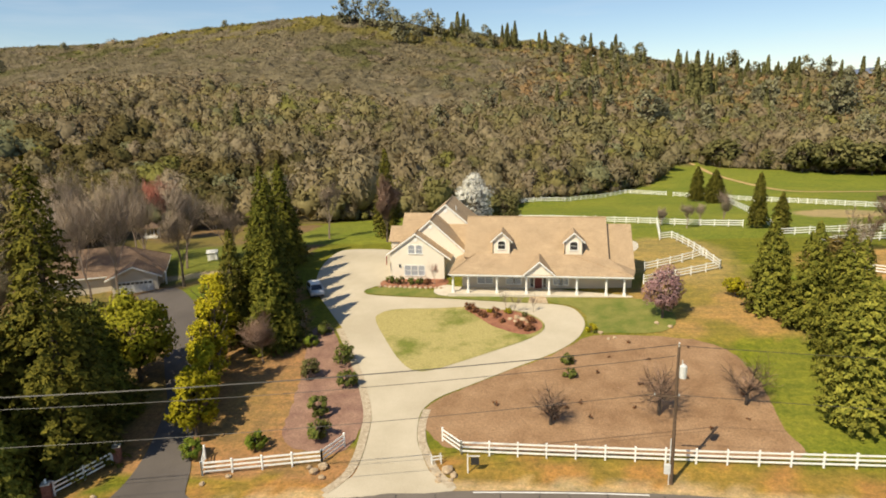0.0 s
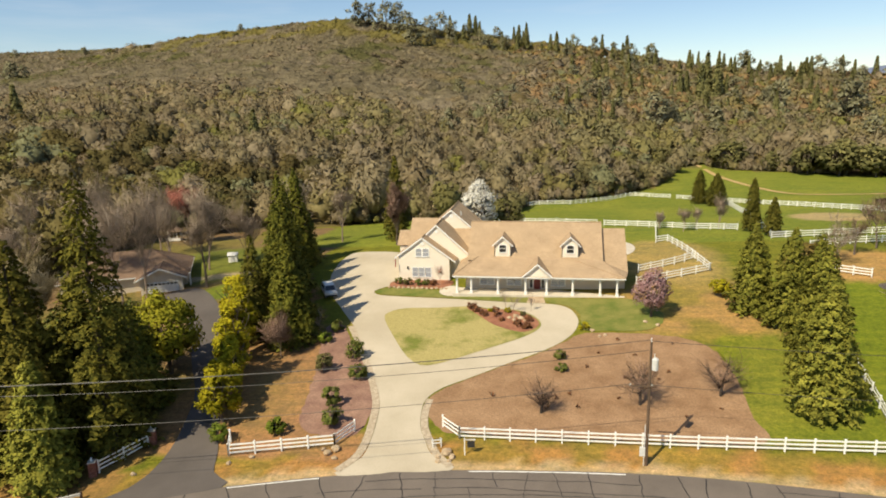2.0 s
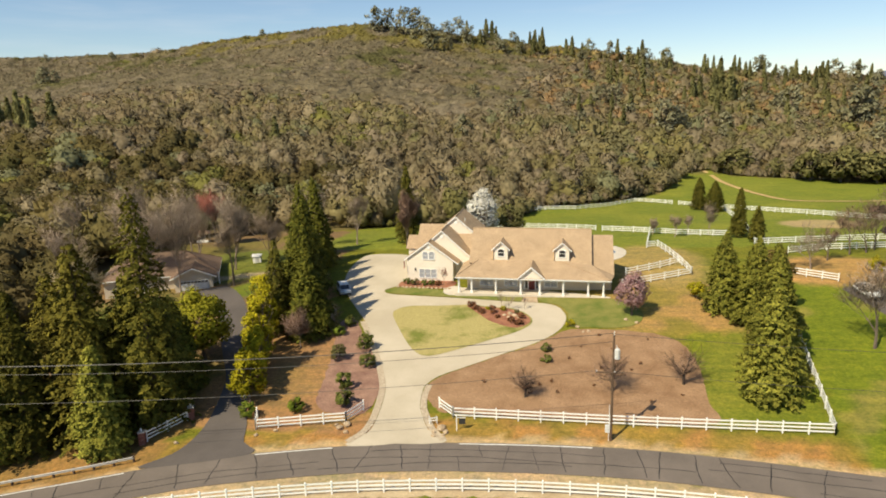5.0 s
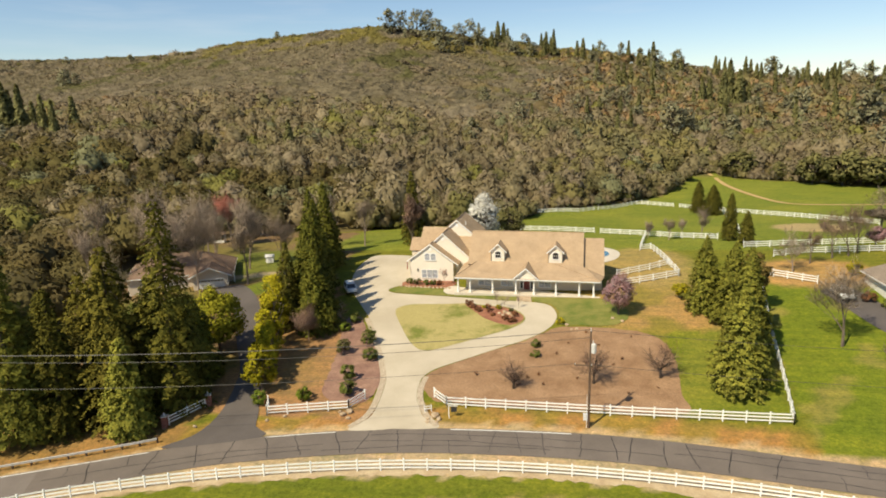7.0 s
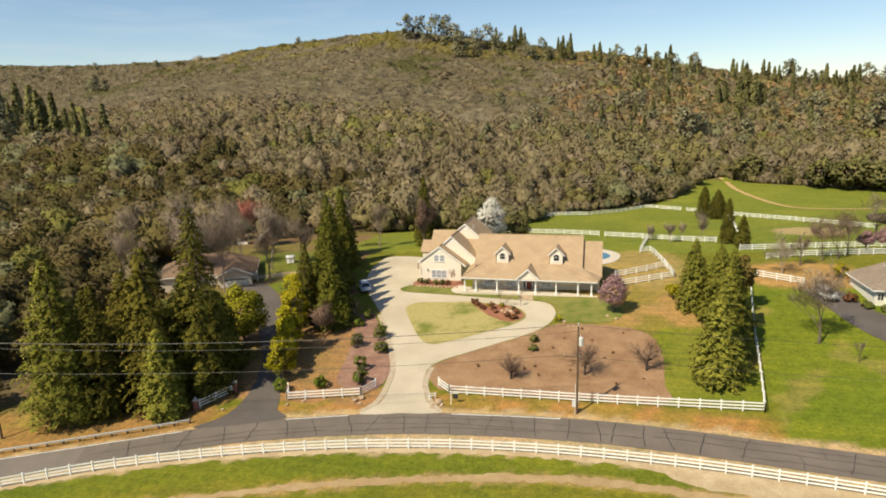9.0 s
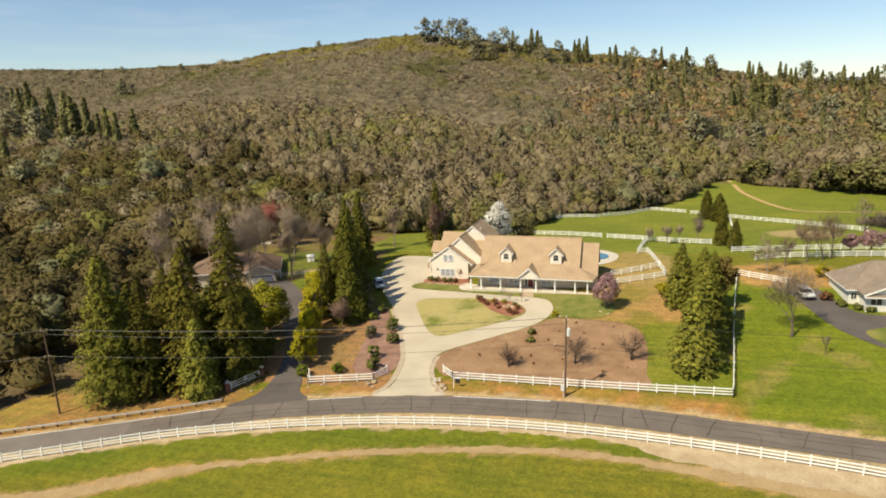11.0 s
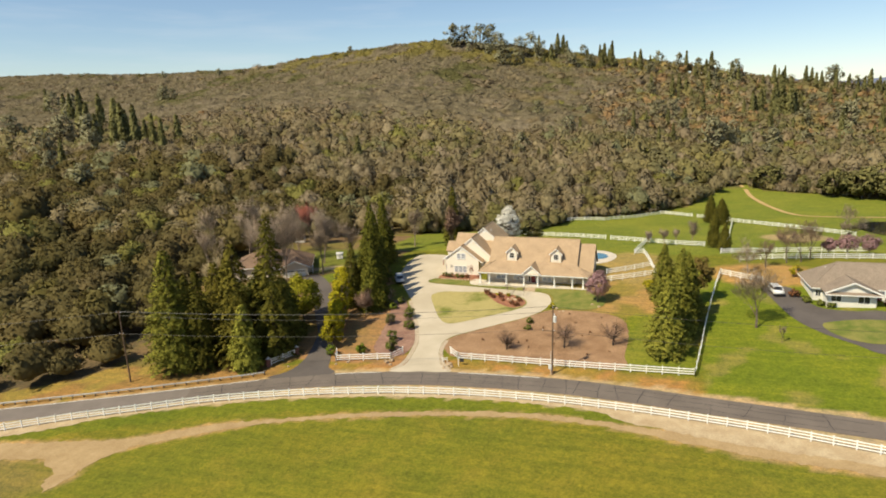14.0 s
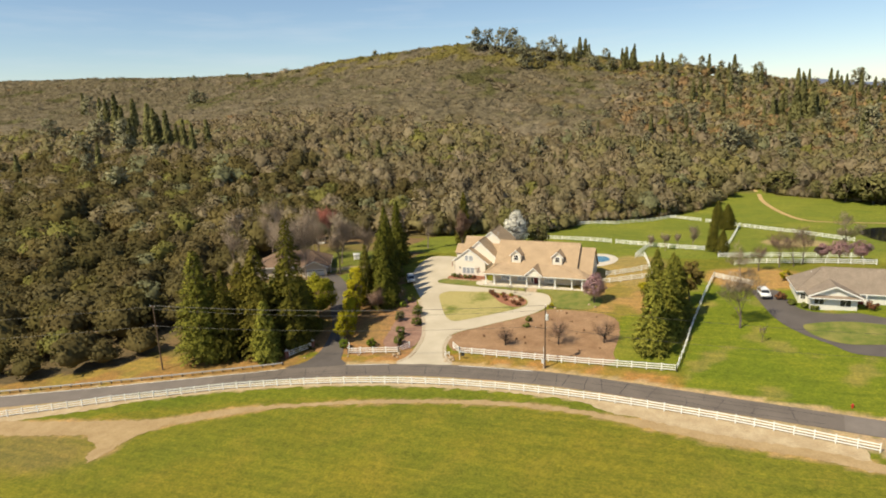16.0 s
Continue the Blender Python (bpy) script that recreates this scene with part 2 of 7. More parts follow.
L_CONIFER = leaf_material("redwood_needles", (0.048, 0.05, 0.009), (0.15, 0.13, 0.02), 0.1)
L_REDWOOD = leaf_material("dark_redwood_needles", (0.045, 0.054, 0.009), (0.165, 0.155, 0.022), 0.1)
L_CONIFER_Y = leaf_material("cedar_needles", (0.066, 0.062, 0.011), (0.18, 0.15, 0.024), 0.1)
L_CONIFER_B = leaf_material("spruce_needles", (0.1, 0.11, 0.018), (0.27, 0.25, 0.04), 0.1)
L_YELLOW = leaf_material("yellow_green_leaves", (0.22, 0.215, 0.012), (0.56, 0.47, 0.028), 0.35)
L_GREEN = leaf_material("bright_green_leaves", (0.105, 0.165, 0.018), (0.285, 0.315, 0.045), 0.3)
L_SHRUB = leaf_material("dark_shrub_leaves", (0.07, 0.098, 0.022), (0.23, 0.235, 0.055), 0.2)
L_OLIVE = leaf_material("oak_leaves", (0.096, 0.096, 0.0352), (0.24, 0.216, 0.08), 0.2)
L_RUST = leaf_material("rusty_shrub_leaves", (0.13, 0.0585, 0.0325), (0.312, 0.143, 0.065), 0.2)
L_WHITE = leaf_material("white_blossom", (0.62, 0.6, 0.52), (0.85, 0.83, 0.76), 0.3)
L_PINK = leaf_material("pink_blossom", (0.33, 0.18, 0.19), (0.56, 0.37, 0.36), 0.3)
L_REDTWIG = leaf_material("reddish_twigs", (0.36, 0.13, 0.1), (0.5, 0.22, 0.17), 0.1)
L_PALETWIG = leaf_material("pale_tan_twigs", (0.36, 0.29, 0.17), (0.5, 0.42, 0.26), 0.15)
L_BROWNTWIG = leaf_material("brown_twigs", (0.24, 0.155, 0.115), (0.37, 0.25, 0.19), 0.1)
L_OLIVEBROWN = leaf_material("olive_brown_leaves", (0.13, 0.1, 0.03), (0.28, 0.2, 0.06), 0.2)
L_PINE = leaf_material("pine_needles", (0.13, 0.132, 0.05), (0.24, 0.22, 0.085), 0.2)
L_GREYPINE = leaf_material("grey_pine_needles", (0.19, 0.185, 0.1), (0.3, 0.28, 0.17), 0.2)
L_TWIG = leaf_material("fine_twigs", (0.33, 0.26, 0.195), (0.5, 0.4, 0.31), 0.1)
L_LIME = leaf_material("yellowish_green_leaves", (0.19, 0.2, 0.018), (0.46, 0.42, 0.04), 0.35)


def woodland_material():
    m = leaf_material("woodland_leaves", (0.94, 0.94, 0.94), (1.06, 1.06, 1.05), 0.3, 0.9, tinted=True)
    n, l = m.node_tree.nodes, m.node_tree.links
    bsdf = n["Principled BSDF"]
    src = bsdf.inputs["Base Color"].links[0].from_socket
    c = mixed(n, l, 1.0, src, ramp(n, l, noise_node(n, l, 0.9, 4, 0.7), [(0.32, 0.88), (0.68, 1.1)]), "MULTIPLY")
    l.new(c, bsdf.inputs["Base Color"])
    return m


L_FOREST = woodland_material()


# ---- the lie of the land ----
def ss(a, b, x):
    t = np.clip((np.asarray(x, float) - a) / (b - a), 0, 1)
    return t * t * (3 - 2 * t)


def soft(x, w):
    return 0.5 * (x + np.sqrt(x * x + w * w))


def rid(x):
    """Height of the wooded ridge behind the house."""
    xs = (-1000, -720, -571, -440, -311, -191, -79, 29, 133, 233, 400)
    zs = (88, 82, 76, 78, 90, 98, 92, 74, 50, 40, 34)
    out = 0.5 * np.interp(x, xs, zs)
    for d in (-40, 40):
        out = out + 0.25 * np.interp(np.asarray(x) + d, xs, zs)
    return out


def land(x, y):
    x, y = np.asarray(x, float), np.asarray(y, float)
    xb = -85 + soft(x + 85, 6)
    xb = 85 - soft(85 - xb, 6)
    yc = -38 + soft(y + 38, 3)
    yc = 4 - soft(4 - yc, 4)
    z = 4 + 0.115 * yc + 0.02 * xb + 0.015 * soft(xb - 18, 6) - 0.012 * soft(-xb - 20, 6)
    z = z - 0.055 * soft(-38 - y, 3) + 0.055 * soft(-110 - y, 5)
    z = z + 0.8 * ss(4, 20, y) - 6 * ss(20, 125, y) * ss(-140, -20, x)
    z = z + 10 * ss(-85, -230, x) * ss(-70, 60, y)
    y0 = 90 + 100 * ss(0, 70, x)
    u = (y - y0) / (560 - y0)
    up = np.clip(u, 0, 1)
    p = np.where(u <= 1, 0.75 * up + 0.25 * up**5, np.maximum(0.25, 1 - 0.9 * (u - 1) ** 2))
    return z + p * rid(x)


def gz(x, y):
    return float(land(x, y))


# ---- building blocks ----
def link(name, me, material, parent=None, label="", smooth=False):
    me.materials.append(material)
    if smooth:
        me.polygons.foreach_set("use_smooth", [True] * len(me.polygons))
    ob = new(name, me)
    if parent is not None:
        ob.parent = parent
    if label:
        ob["label"] = label
    return ob


def part(name, bm, material, parent=None, label="", smooth=False):
    me = bpy.data.meshes.new(name)
    bm.to_mesh(me)
    bm.free()
    return link(name, me, material, parent, label, smooth)


def raw(name, verts, faces, material, parent=None, label="", smooth=False):
    me = bpy.data.meshes.new(name)
    me.from_pydata([tuple(v) for v in verts], [], [tuple(f) for f in faces])
    me.update()
    return link(name, me, material, parent, label, smooth)


def pieces(name, v, material, parent=None, label="", tint=None, shade=None, lean=0.62):
    """One mesh of loose flat pieces: v is (n, corners, 3). shade: directions that the pieces of a crown lean their shading to."""
    n, k = v.shape[:2]
    me = bpy.data.meshes.new(name)
    me.vertices.add(k * n)
    me.vertices.foreach_set("co", np.ascontiguousarray(v, np.float32).ravel())
    me.loops.add(k * n)
    me.loops.foreach_set("vertex_index", np.arange(k * n, dtype=np.int32))
    me.polygons.add(n)
    me.polygons.foreach_set("loop_start", np.arange(0, k * n, k, dtype=np.int32))
    me.update(calc_edges=True)
    if tint is not None:
        at = me.color_attributes.new("tint", "FLOAT_COLOR", "POINT")
        c = np.ones((k * n, 4), np.float32)
        c[:, :3] = np.repeat(tint, k, axis=0)
        at.data.foreach_set("color", c.ravel())
    if shade is not None:
        flat = np.cross(v[:, 1] - v[:, 0], v[:, 2] - v[:, 1])
        flat /= np.linalg.norm(flat, axis=1)[:, None] + 1e-9
        s = shade / (np.linalg.norm(shade, axis=-1, keepdims=True) + 1e-9)
    if shade is not None and shade.ndim == 3:
        me.normals_split_custom_set_from_vertices(s.reshape(-1, 3).astype(np.float32))
    elif shade is not None:
        s = lean * s + (1 - lean) * flat * np.where((flat * s).sum(1) < 0, -1, 1)[:, None]
        s /= np.linalg.norm(s, axis=1)[:, None] + 1e-9
        me.normals_split_custom_set_from_vertices(np.repeat(s, k, axis=0).astype(np.float32))
    return link(name, me, material, parent, label)


def empty(name, x, y, z, rz=0.0, label="", category="", group=""):
    e = new(name)
    e.matrix_world = pose(x, y, z, 0, 0, rz)
    e.empty_display_size = 0.3
    return tagged(e, label, category, group)


def box(bm, x0, x1, y0, y1, z0, z1, bevel=0.0):
    r = bmesh.ops.create_cube(bm, size=1.0)
    bmesh.ops.scale(bm, vec=(x1 - x0, y1 - y0, z1 - z0), verts=r["verts"])
    bmesh.ops.translate(bm, vec=((x0 + x1) / 2, (y0 + y1) / 2, (z0 + z1) / 2), verts=r["verts"])
    if bevel:
        es = list({e for v in r["verts"] for e in v.link_edges})
        bmesh.ops.bevel(bm, geom=es, offset=bevel, segments=1, affect="EDGES")
    return bm


def boxes(*rows, bevel=0.0):
    bm = bmesh.new()
    for r in rows:
        box(bm, *r, bevel=bevel)
    return bm


def prism(pts, y0, y1):
    """A solid from an outline in x, z, drawn out along y."""
    bm = bmesh.new()
    a = [bm.verts.new((x, y0, z)) for x, z in pts]
    b = [bm.verts.new((x, y1, z)) for x, z in pts]
    bm.faces.new(a)
    bm.faces.new(b[::-1])
    for i in range(len(pts)):
        j = (i + 1) % len(pts)
        bm.faces.new((a[j], a[i], b[i], b[j]))
    bmesh.ops.recalc_face_normals(bm, faces=bm.faces[:])
    return bm


def slab(corners, thick):
    """A roof plane with thickness: corners of its top side, in order."""
    bm = bmesh.new()
    c = [Vector(p) for p in corners]
    nrm = (c[1] - c[0]).cross(c[2] - c[0]).normalized()
    if nrm.z < 0:
        nrm = -nrm
    a = [bm.verts.new(p) for p in c]
    b = [bm.verts.new(p - nrm * thick) for p in c]
    bm.faces.new(a)
    bm.faces.new(b[::-1])
    for i in range(len(c)):
        j = (i + 1) % len(c)
        bm.faces.new((a[j], a[i], b[i], b[j]))
    bmesh.ops.recalc_face_normals(bm, faces=bm.faces[:])
    return bm


def tube(bm, p, q, r0, r1, sides=6):
    p, q = Vector(p), Vector(q)
    d = (q - p).normalized()
    u = d.orthogonal().normalized()
    w = d.cross(u)
    ring = []
    for c, r in ((p, r0), (q, r1)):
        ring.append([bm.verts.new(c + (u * math.cos(a) + w * math.sin(a)) * r) for a in (2 * math.pi * k / sides for k in range(sides))])
    for k in range(sides):
        j = (k + 1) % sides
        bm.faces.new((ring[0][k], ring[0][j], ring[1][j], ring[1][k]))
    bm.faces.new(ring[0][::-1])
    bm.faces.new(ring[1])
    return bm


def spline(pts, step=1.0, closed=True):
    """A smooth line through the points, at even steps."""
    p = np.array(pts, float)
    n = len(p)
    out = []
    for i in range(n if closed else n - 1):
        if closed:
            a, b, c, d = p[(i - 1) % n], p[i], p[(i + 1) % n], p[(i + 2) % n]
        else:
            a, b, c, d = p[max(i - 1, 0)], p[i], p[i + 1], p[min(i + 2, n - 1)]
        k = max(2, int(np.linalg.norm(c - b) / step))
        for t in np.arange(k) / k:
            out.append(0.5 * (2 * b + (c - a) * t + (2 * a - 5 * b + 4 * c - d) * t**2 + (3 * b - a - 3 * c + d) * t**3))
    if not closed:
        out.append(p[-1])
    return np.array(out)


def inside(px, py, poly):
    px, py = np.asarray(px, float), np.asarray(py, float)
    r = np.zeros(px.shape, bool)
    x0, y0 = poly[-1]
    for x1, y1 in poly:
        cut = (y0 > py) != (y1 > py)
        with np.errstate(divide="ignore", invalid="ignore"):
            r ^= cut & (px < (x1 - x0) * (py - y0) / (y1 - y0) + x0)
        x0, y0 = x1, y1
    return r


def patch(name, pts, material, lift, label, category, cell=1.0, step=0.7, smooth_line=True, ragged=0.0):
    """A cover on the ground inside an outline, lying on the land."""
    from mathutils.geometry import delaunay_2d_cdt
    line = spline(pts, step) if smooth_line else np.array(pts, float)
    if ragged:
        rs = np.random.RandomState(len(pts))
        line = line + rs.uniform(-ragged, ragged, line.shape)
    lo, hi = line.min(0), line.max(0)
    gx, gy = np.meshgrid(np.arange(lo[0], hi[0], cell), np.arange(lo[1], hi[1], cell))
    grid = np.stack([gx.ravel(), gy.ravel()], 1)
    grid = grid[inside(grid[:, 0], grid[:, 1], line)]
    allp = [Vector(p) for p in np.concatenate([line, grid])]
    nl = len(line)
    vs, _, fs, *_ = delaunay_2d_cdt(allp, [], [list(range(nl))], 1, 1e-4)
    xy = np.array([(v.x, v.y) for v in vs])
    z = land(xy[:, 0], xy[:, 1]) + lift
    ob = raw(name, np.column_stack([xy, z]), fs, material)
    for f in ob.data.polygons:
        if f.normal.z < 0:
            f.flip()
    return tagged(ob, label, category, kind="structure")


def ribbon(name, line, w0, w1, material, lift, label, category):
    """A strip along a line on the ground, from w0 to w1 metres to its left side."""
    p = np.array(line, float)
    d = np.gradient(p, axis=0)
    d /= np.linalg.norm(d, axis=1)[:, None]
    nrm = np.stack([-d[:, 1], d[:, 0]], 1)
    k = max(2, int(abs(w1 - w0) / 1.2) + 1)
    rows = [p + nrm * w for w in np.linspace(w0, w1, k)]
    v = np.concatenate(rows)
    z = land(v[:, 0], v[:, 1]) + lift
    n = len(p)
    fs = [(a * n + i, a * n + i + 1, (a + 1) * n + i + 1, (a + 1) * n + i) for a in range(k - 1) for i in range(n - 1)]
    ob = raw(name, np.column_stack([v, z]), fs, material)
    for f in ob.data.polygons:
        if f.normal.z < 0:
            f.flip()
    return tagged(ob, label, category, kind="structure")


# ---- lines of the plan ----
ROAD_N = spline([(-170, -106), (-140, -92.5), (-110, -79.3), (-83.2, -67.6), (-58.8, -57.2), (-33, -45.9), (-24, -42.8), (-13, -40.1), (-3, -38.6), (9.5, -37.9), (18, -38), (26.9, -38.9), (36, -40.2), (44.5, -41.4), (62.4, -44), (85, -47.8), (120, -56), (180, -74)], 2.0, False)
FENCE_S = [(-110, -93), (-90, -82.6), (-74.6, -73.6), (-66.5, -69.1), (-58.4, -64.6), (-49, -60.2), (-40.4, -56.1), (-30.6, -52.6), (-20.6, -49.8), (-10.6, -47.6), (-0.6, -46.2), (9.2, -45.6), (18.6, -45.7), (27.5, -46.4), (35.8, -47.5), (43.4, -48.7), (50.4, -50.2), (60.3, -52.5)]
PATH_S = [(-110, -100), (-75, -77), (-61, -74.2), (-47, -70.5), (-43, -68.3), (-35, -63.2), (-26, -59), (-17, -56), (-8, -53.4), (1, -51.4), (10, -50), (19, -49.7), (28, -50.9), (36, -52.4), (43, -53.8), (48, -54.3), (54, -54.6), (62, -57), (90, -68)]
WOOD_EDGE = [(-500, -240), (-130, -84), (-100, -70), (-88, -64), (-78, -57.5), (-69.5, -52), (-68, -45), (-71, -38), (-66, -28), (-84, -5), (-84, 6), (-82, 40), (-70, 52), (-45, 58), (-32, 68), (-12, 72), (-5, 88), (0, 100), (11, 107), (22, 119), (31, 129), (42, 143), (52, 172), (59, 191), (69, 198), (78, 181), (92, 172), (110, 160), (150, 150), (400, 140), (700, 130)]
CLEARINGS = [(-172, 162, 17, 7), (-122, 476, 22, 8), (-330, 352, 16, 8)]
WOOD_POLY = np.array(WOOD_EDGE + [(1500, 130), (1500, 900), (-1600, 900), (-1600, -300)], float)


def in_wood(x, y):
    return inside(x, y, WOOD_POLY)


def patchy(x, y, scale, seed=0.0):
    """Smooth values from 0 to 1 over the ground."""
    x, y = np.asarray(x) * scale + seed, np.asarray(y) * scale - seed
    v = np.sin(1.7 * x + 1.3 * np.sin(0.9 * y)) + np.sin(1.1 * y + 1.7 * np.sin(0.7 * x + 1)) + 0.6 * np.sin(2.9 * x - 1.7 * y + 2) + 0.5 * np.sin(3.7 * y + 2.1 * x)
    return np.clip(0.5 + v / 5, 0, 1)


def cover_of(x, y):
    """Ground cover: grass, dry grass, bare earth and woodland litter."""
    grass, vivid = np.array((0.165, 0.17, 0.022)), np.array((0.15, 0.19, 0.018))
    dry, earth, ochre = np.array((0.3, 0.235, 0.085)), np.array((0.4, 0.27, 0.13)), np.array((0.34, 0.205, 0.078))
    pale, litter = np.array((0.5, 0.4, 0.27)), np.array((0.13, 0.1, 0.06))
    jx, jy = x + 1.2 * (patchy(x, y, 1.1) - 0.5), y + 1.4 * (patchy(x, y, 0.9, 5) - 0.5)
    c = np.tile(grass, (len(x), 1))

    def lay(k, col):
        nonlocal c
        k = np.clip(k, 0, 1)[:, None]
        c = c * (1 - k) + col * k

    rn = np.array(ROAD_N)
    dn = jy - np.interp(x, rn[:, 0], rn[:, 1])
    fs = np.array(FENCE_S)
    df = np.interp(x, fs[:, 0], fs[:, 1]) - jy
    ps = np.array(PATH_S)
    dp = np.abs(jy - np.interp(x, ps[:, 0], ps[:, 1]))
    # paddock to the south of the road
    lay((df > 0) * 0.4 * ss(0.45, 0.75, patchy(x, y, 0.09, 3)), np.array((0.2, 0.17, 0.022)))
    lay((df > 0) * 0.4 * ss(0.6, 0.85, patchy(x, y, 0.35, 9)), np.array((0.225, 0.195, 0.03)))
    lay((df > 0) * (df < 5) * 0.9, np.array((0.14, 0.165, 0.018)))
    lay((dn < -4) * (df < 0.6), pale * np.array((0.85, 0.82, 0.78)))
    wide = 0.55 + 1.1 * ss(-25, -38, x) + 1.0 * ss(-40, -52, x) + 0.9 * ss(22, 34, x)
    lay(ss(wide + 0.5, wide - 0.3, dp) * (df > 0), earth)
    lay(ss(2.6, 1.2, np.hypot(jx + 46.4, (jy + 76.5) * 0.6)), earth)
    lay(ss(8, 3, np.hypot((jx + 58) * 0.5, jy + 80)) * 0.85, np.array((0.215, 0.175, 0.06)))
    # verge to the north of the road
    verge = ss(5.6, 3.2, dn) * (dn > -1) * ss(37.5, 35, x)
    lay(verge * (0.5 + 0.5 * ss(0.62, 0.42, patchy(x, y, 0.4, 2))), np.array((0.37, 0.2, 0.07)))
    lay(ss(1.6, 0.7, dn) * (dn > -1), pale * np.array((0.92, 0.85, 0.75)))
    # the lot round the house
    lot = (jy > -33.5) & (x > -25) & (x < 38) & (jy < 12)
    lay(lot * 0.55 * ss(0.35, 0.7, patchy(x, y, 0.16, 7)), dry)
    slope = ss(11, 5, np.hypot((jx - 24.5) * 0.75, (jy + 3) * 0.75))
    lay(slope * (0.35 + 0.6 * ss(0.4, 0.65, patchy(x, y, 0.25, 4))), np.array((0.36, 0.23, 0.095)))
    lay(((jx > 24.6) & (jx < 36) & (jy > -33) & (jy < -12)) * 0.7, vivid)
    left = (jx < -12) & (jx > -36) & (jy > -38) & (jy < 20) & (jx < -11 - 0.5 * (jy + 38))
    lay(left * (0.7 + 0.3 * patchy(x, y, 0.3)), np.array((0.32, 0.18, 0.095)))
    west = (jx < -36) & (jx > -82) & (jy > -48) & (jy < 55) & (dn > 1)
    lay(west * (0.55 + 0.45 * ss(0.35, 0.6, patchy(x, y, 0.14, 1))), np.array((0.2, 0.135, 0.075)))
    lay(west * ss(10, 7, np.hypot((jx + 56) * 0.8, (jy - 17) * 0.7)), np.array((0.15, 0.165, 0.035)))
    lay(west * ss(1.6, 0.8, np.abs(jy - 9 - 0.35 * (jx + 52))) * ss(10, 8, np.abs(jx + 54)), np.array((0.45, 0.37, 0.25)))
    lay(west * ss(4, 2.6, np.hypot(jx + 47, jy - 2)), np.array((0.14, 0.17, 0.025)))
    lay(((jx < -34) & (jx > -150) & (dn > 0.5) & (dn < 13)) * 0.9, ochre * 0.85)
    lay(((jx < -58) & (dn > 0.5) & (dn < 13)) * 0.75 * ss(0.4, 0.6, patchy(x, y, 0.3, 6)), np.array((0.3, 0.235, 0.06)))
    # east neighbour's grass
    east = (jx > 37) & (jy > -44) & (jy < 8) & (dn > 1.3)
    lay(east * 0.85, vivid)
    lay(east * 0.5 * ss(0.66, 0.85, patchy(x, y, 0.3, 8)), dry)
    lay(ss(9, 6, np.hypot((jx - 51) * 0.72, jy - 12)), np.array((0.42, 0.25, 0.1)))
    # pasture behind
    past = (jy > 28) & (jx > -45) & ~in_wood(x, y)
    lay(past * 0.85, np.array((0.178, 0.212, 0.032)))
    lay(past * 0.45 * ss(0.55, 0.8, patchy(x, y, 0.08, 6)), np.array((0.24, 0.25, 0.04)))
    lay(ss(9.5, 7, np.hypot(jx - 65, jy - 57)), np.array((0.38, 0.3, 0.16)))
    lay(ss(9, 6, np.hypot((jx - 24) * 0.9, (jy - 18) * 0.6)) * 0.7, np.array((0.4, 0.28, 0.12)))
    wood = in_wood(jx, jy)
    lay(wood * 1.0, litter)
    lay(wood * ss(200, 280, y), np.array((0.24, 0.19, 0.125)))
    lay(wood * 0.6 * ss(0.55, 0.8, patchy(x, y, 0.03, 2)), np.array((0.2, 0.16, 0.06)))
    for cx, cy, a, b in CLEARINGS:
        lay(ss(1.3, 0.8, np.hypot((x - cx) / a, (y - cy) / b)), np.array((0.2, 0.22, 0.04)))
    return c


def graded(lo, hi, step, far, grow):
    mid = list(np.arange(lo, hi + step / 2, step))
    d, out = step, []
    e = 0.0
    while e < far:
        d *= grow
        e += d
        out.append(e)
    return np.array([lo - v for v in out[::-1]] + mid + [hi + v for v in out])


def build_ground():
    xs, ys = graded(-92, 92, 0.95, 4400, 1.07), graded(-92, 66, 0.95, 4400, 1.07)
    gx, gy = np.meshgrid(xs, ys)
    x, y = gx.ravel(), gy.ravel()
    z = land(x, y)
    nx, ny = len(xs), len(ys)
    i = np.arange(nx * ny).reshape(ny, nx)
    f = np.stack([i[:-1, :-1], i[:-1, 1:], i[1:, 1:], i[1:, :-1]], -1).reshape(-1, 4)
    me = bpy.data.meshes.new("ground")
    me.vertices.add(len(x))
    me.vertices.foreach_set("co", np.column_stack([x, y, z]).astype(np.float32).ravel())
    me.loops.add(f.size)
    me.loops.foreach_set("vertex_index", f.astype(np.int32).ravel())
    me.polygons.add(len(f))
    me.polygons.foreach_set("loop_start", np.arange(0, f.size, 4, dtype=np.int32))
    me.update(calc_edges=True)
    at = me.color_attributes.new("cover", "FLOAT_COLOR", "POINT")
    c = np.ones((len(x), 4), np.float32)
    c[:, :3] = cover_of(x, y)
    at.data.foreach_set("color", c.ravel())
    tagged(link("ground", me, M_GROUND, smooth=True), "rolling ground with spring grass, bare earth and woodland litter", "ground", kind="structure")


build_ground()


def cut(line, x0, x1):
    return np.array([p for p in line if x0 <= p[0] <= x1])


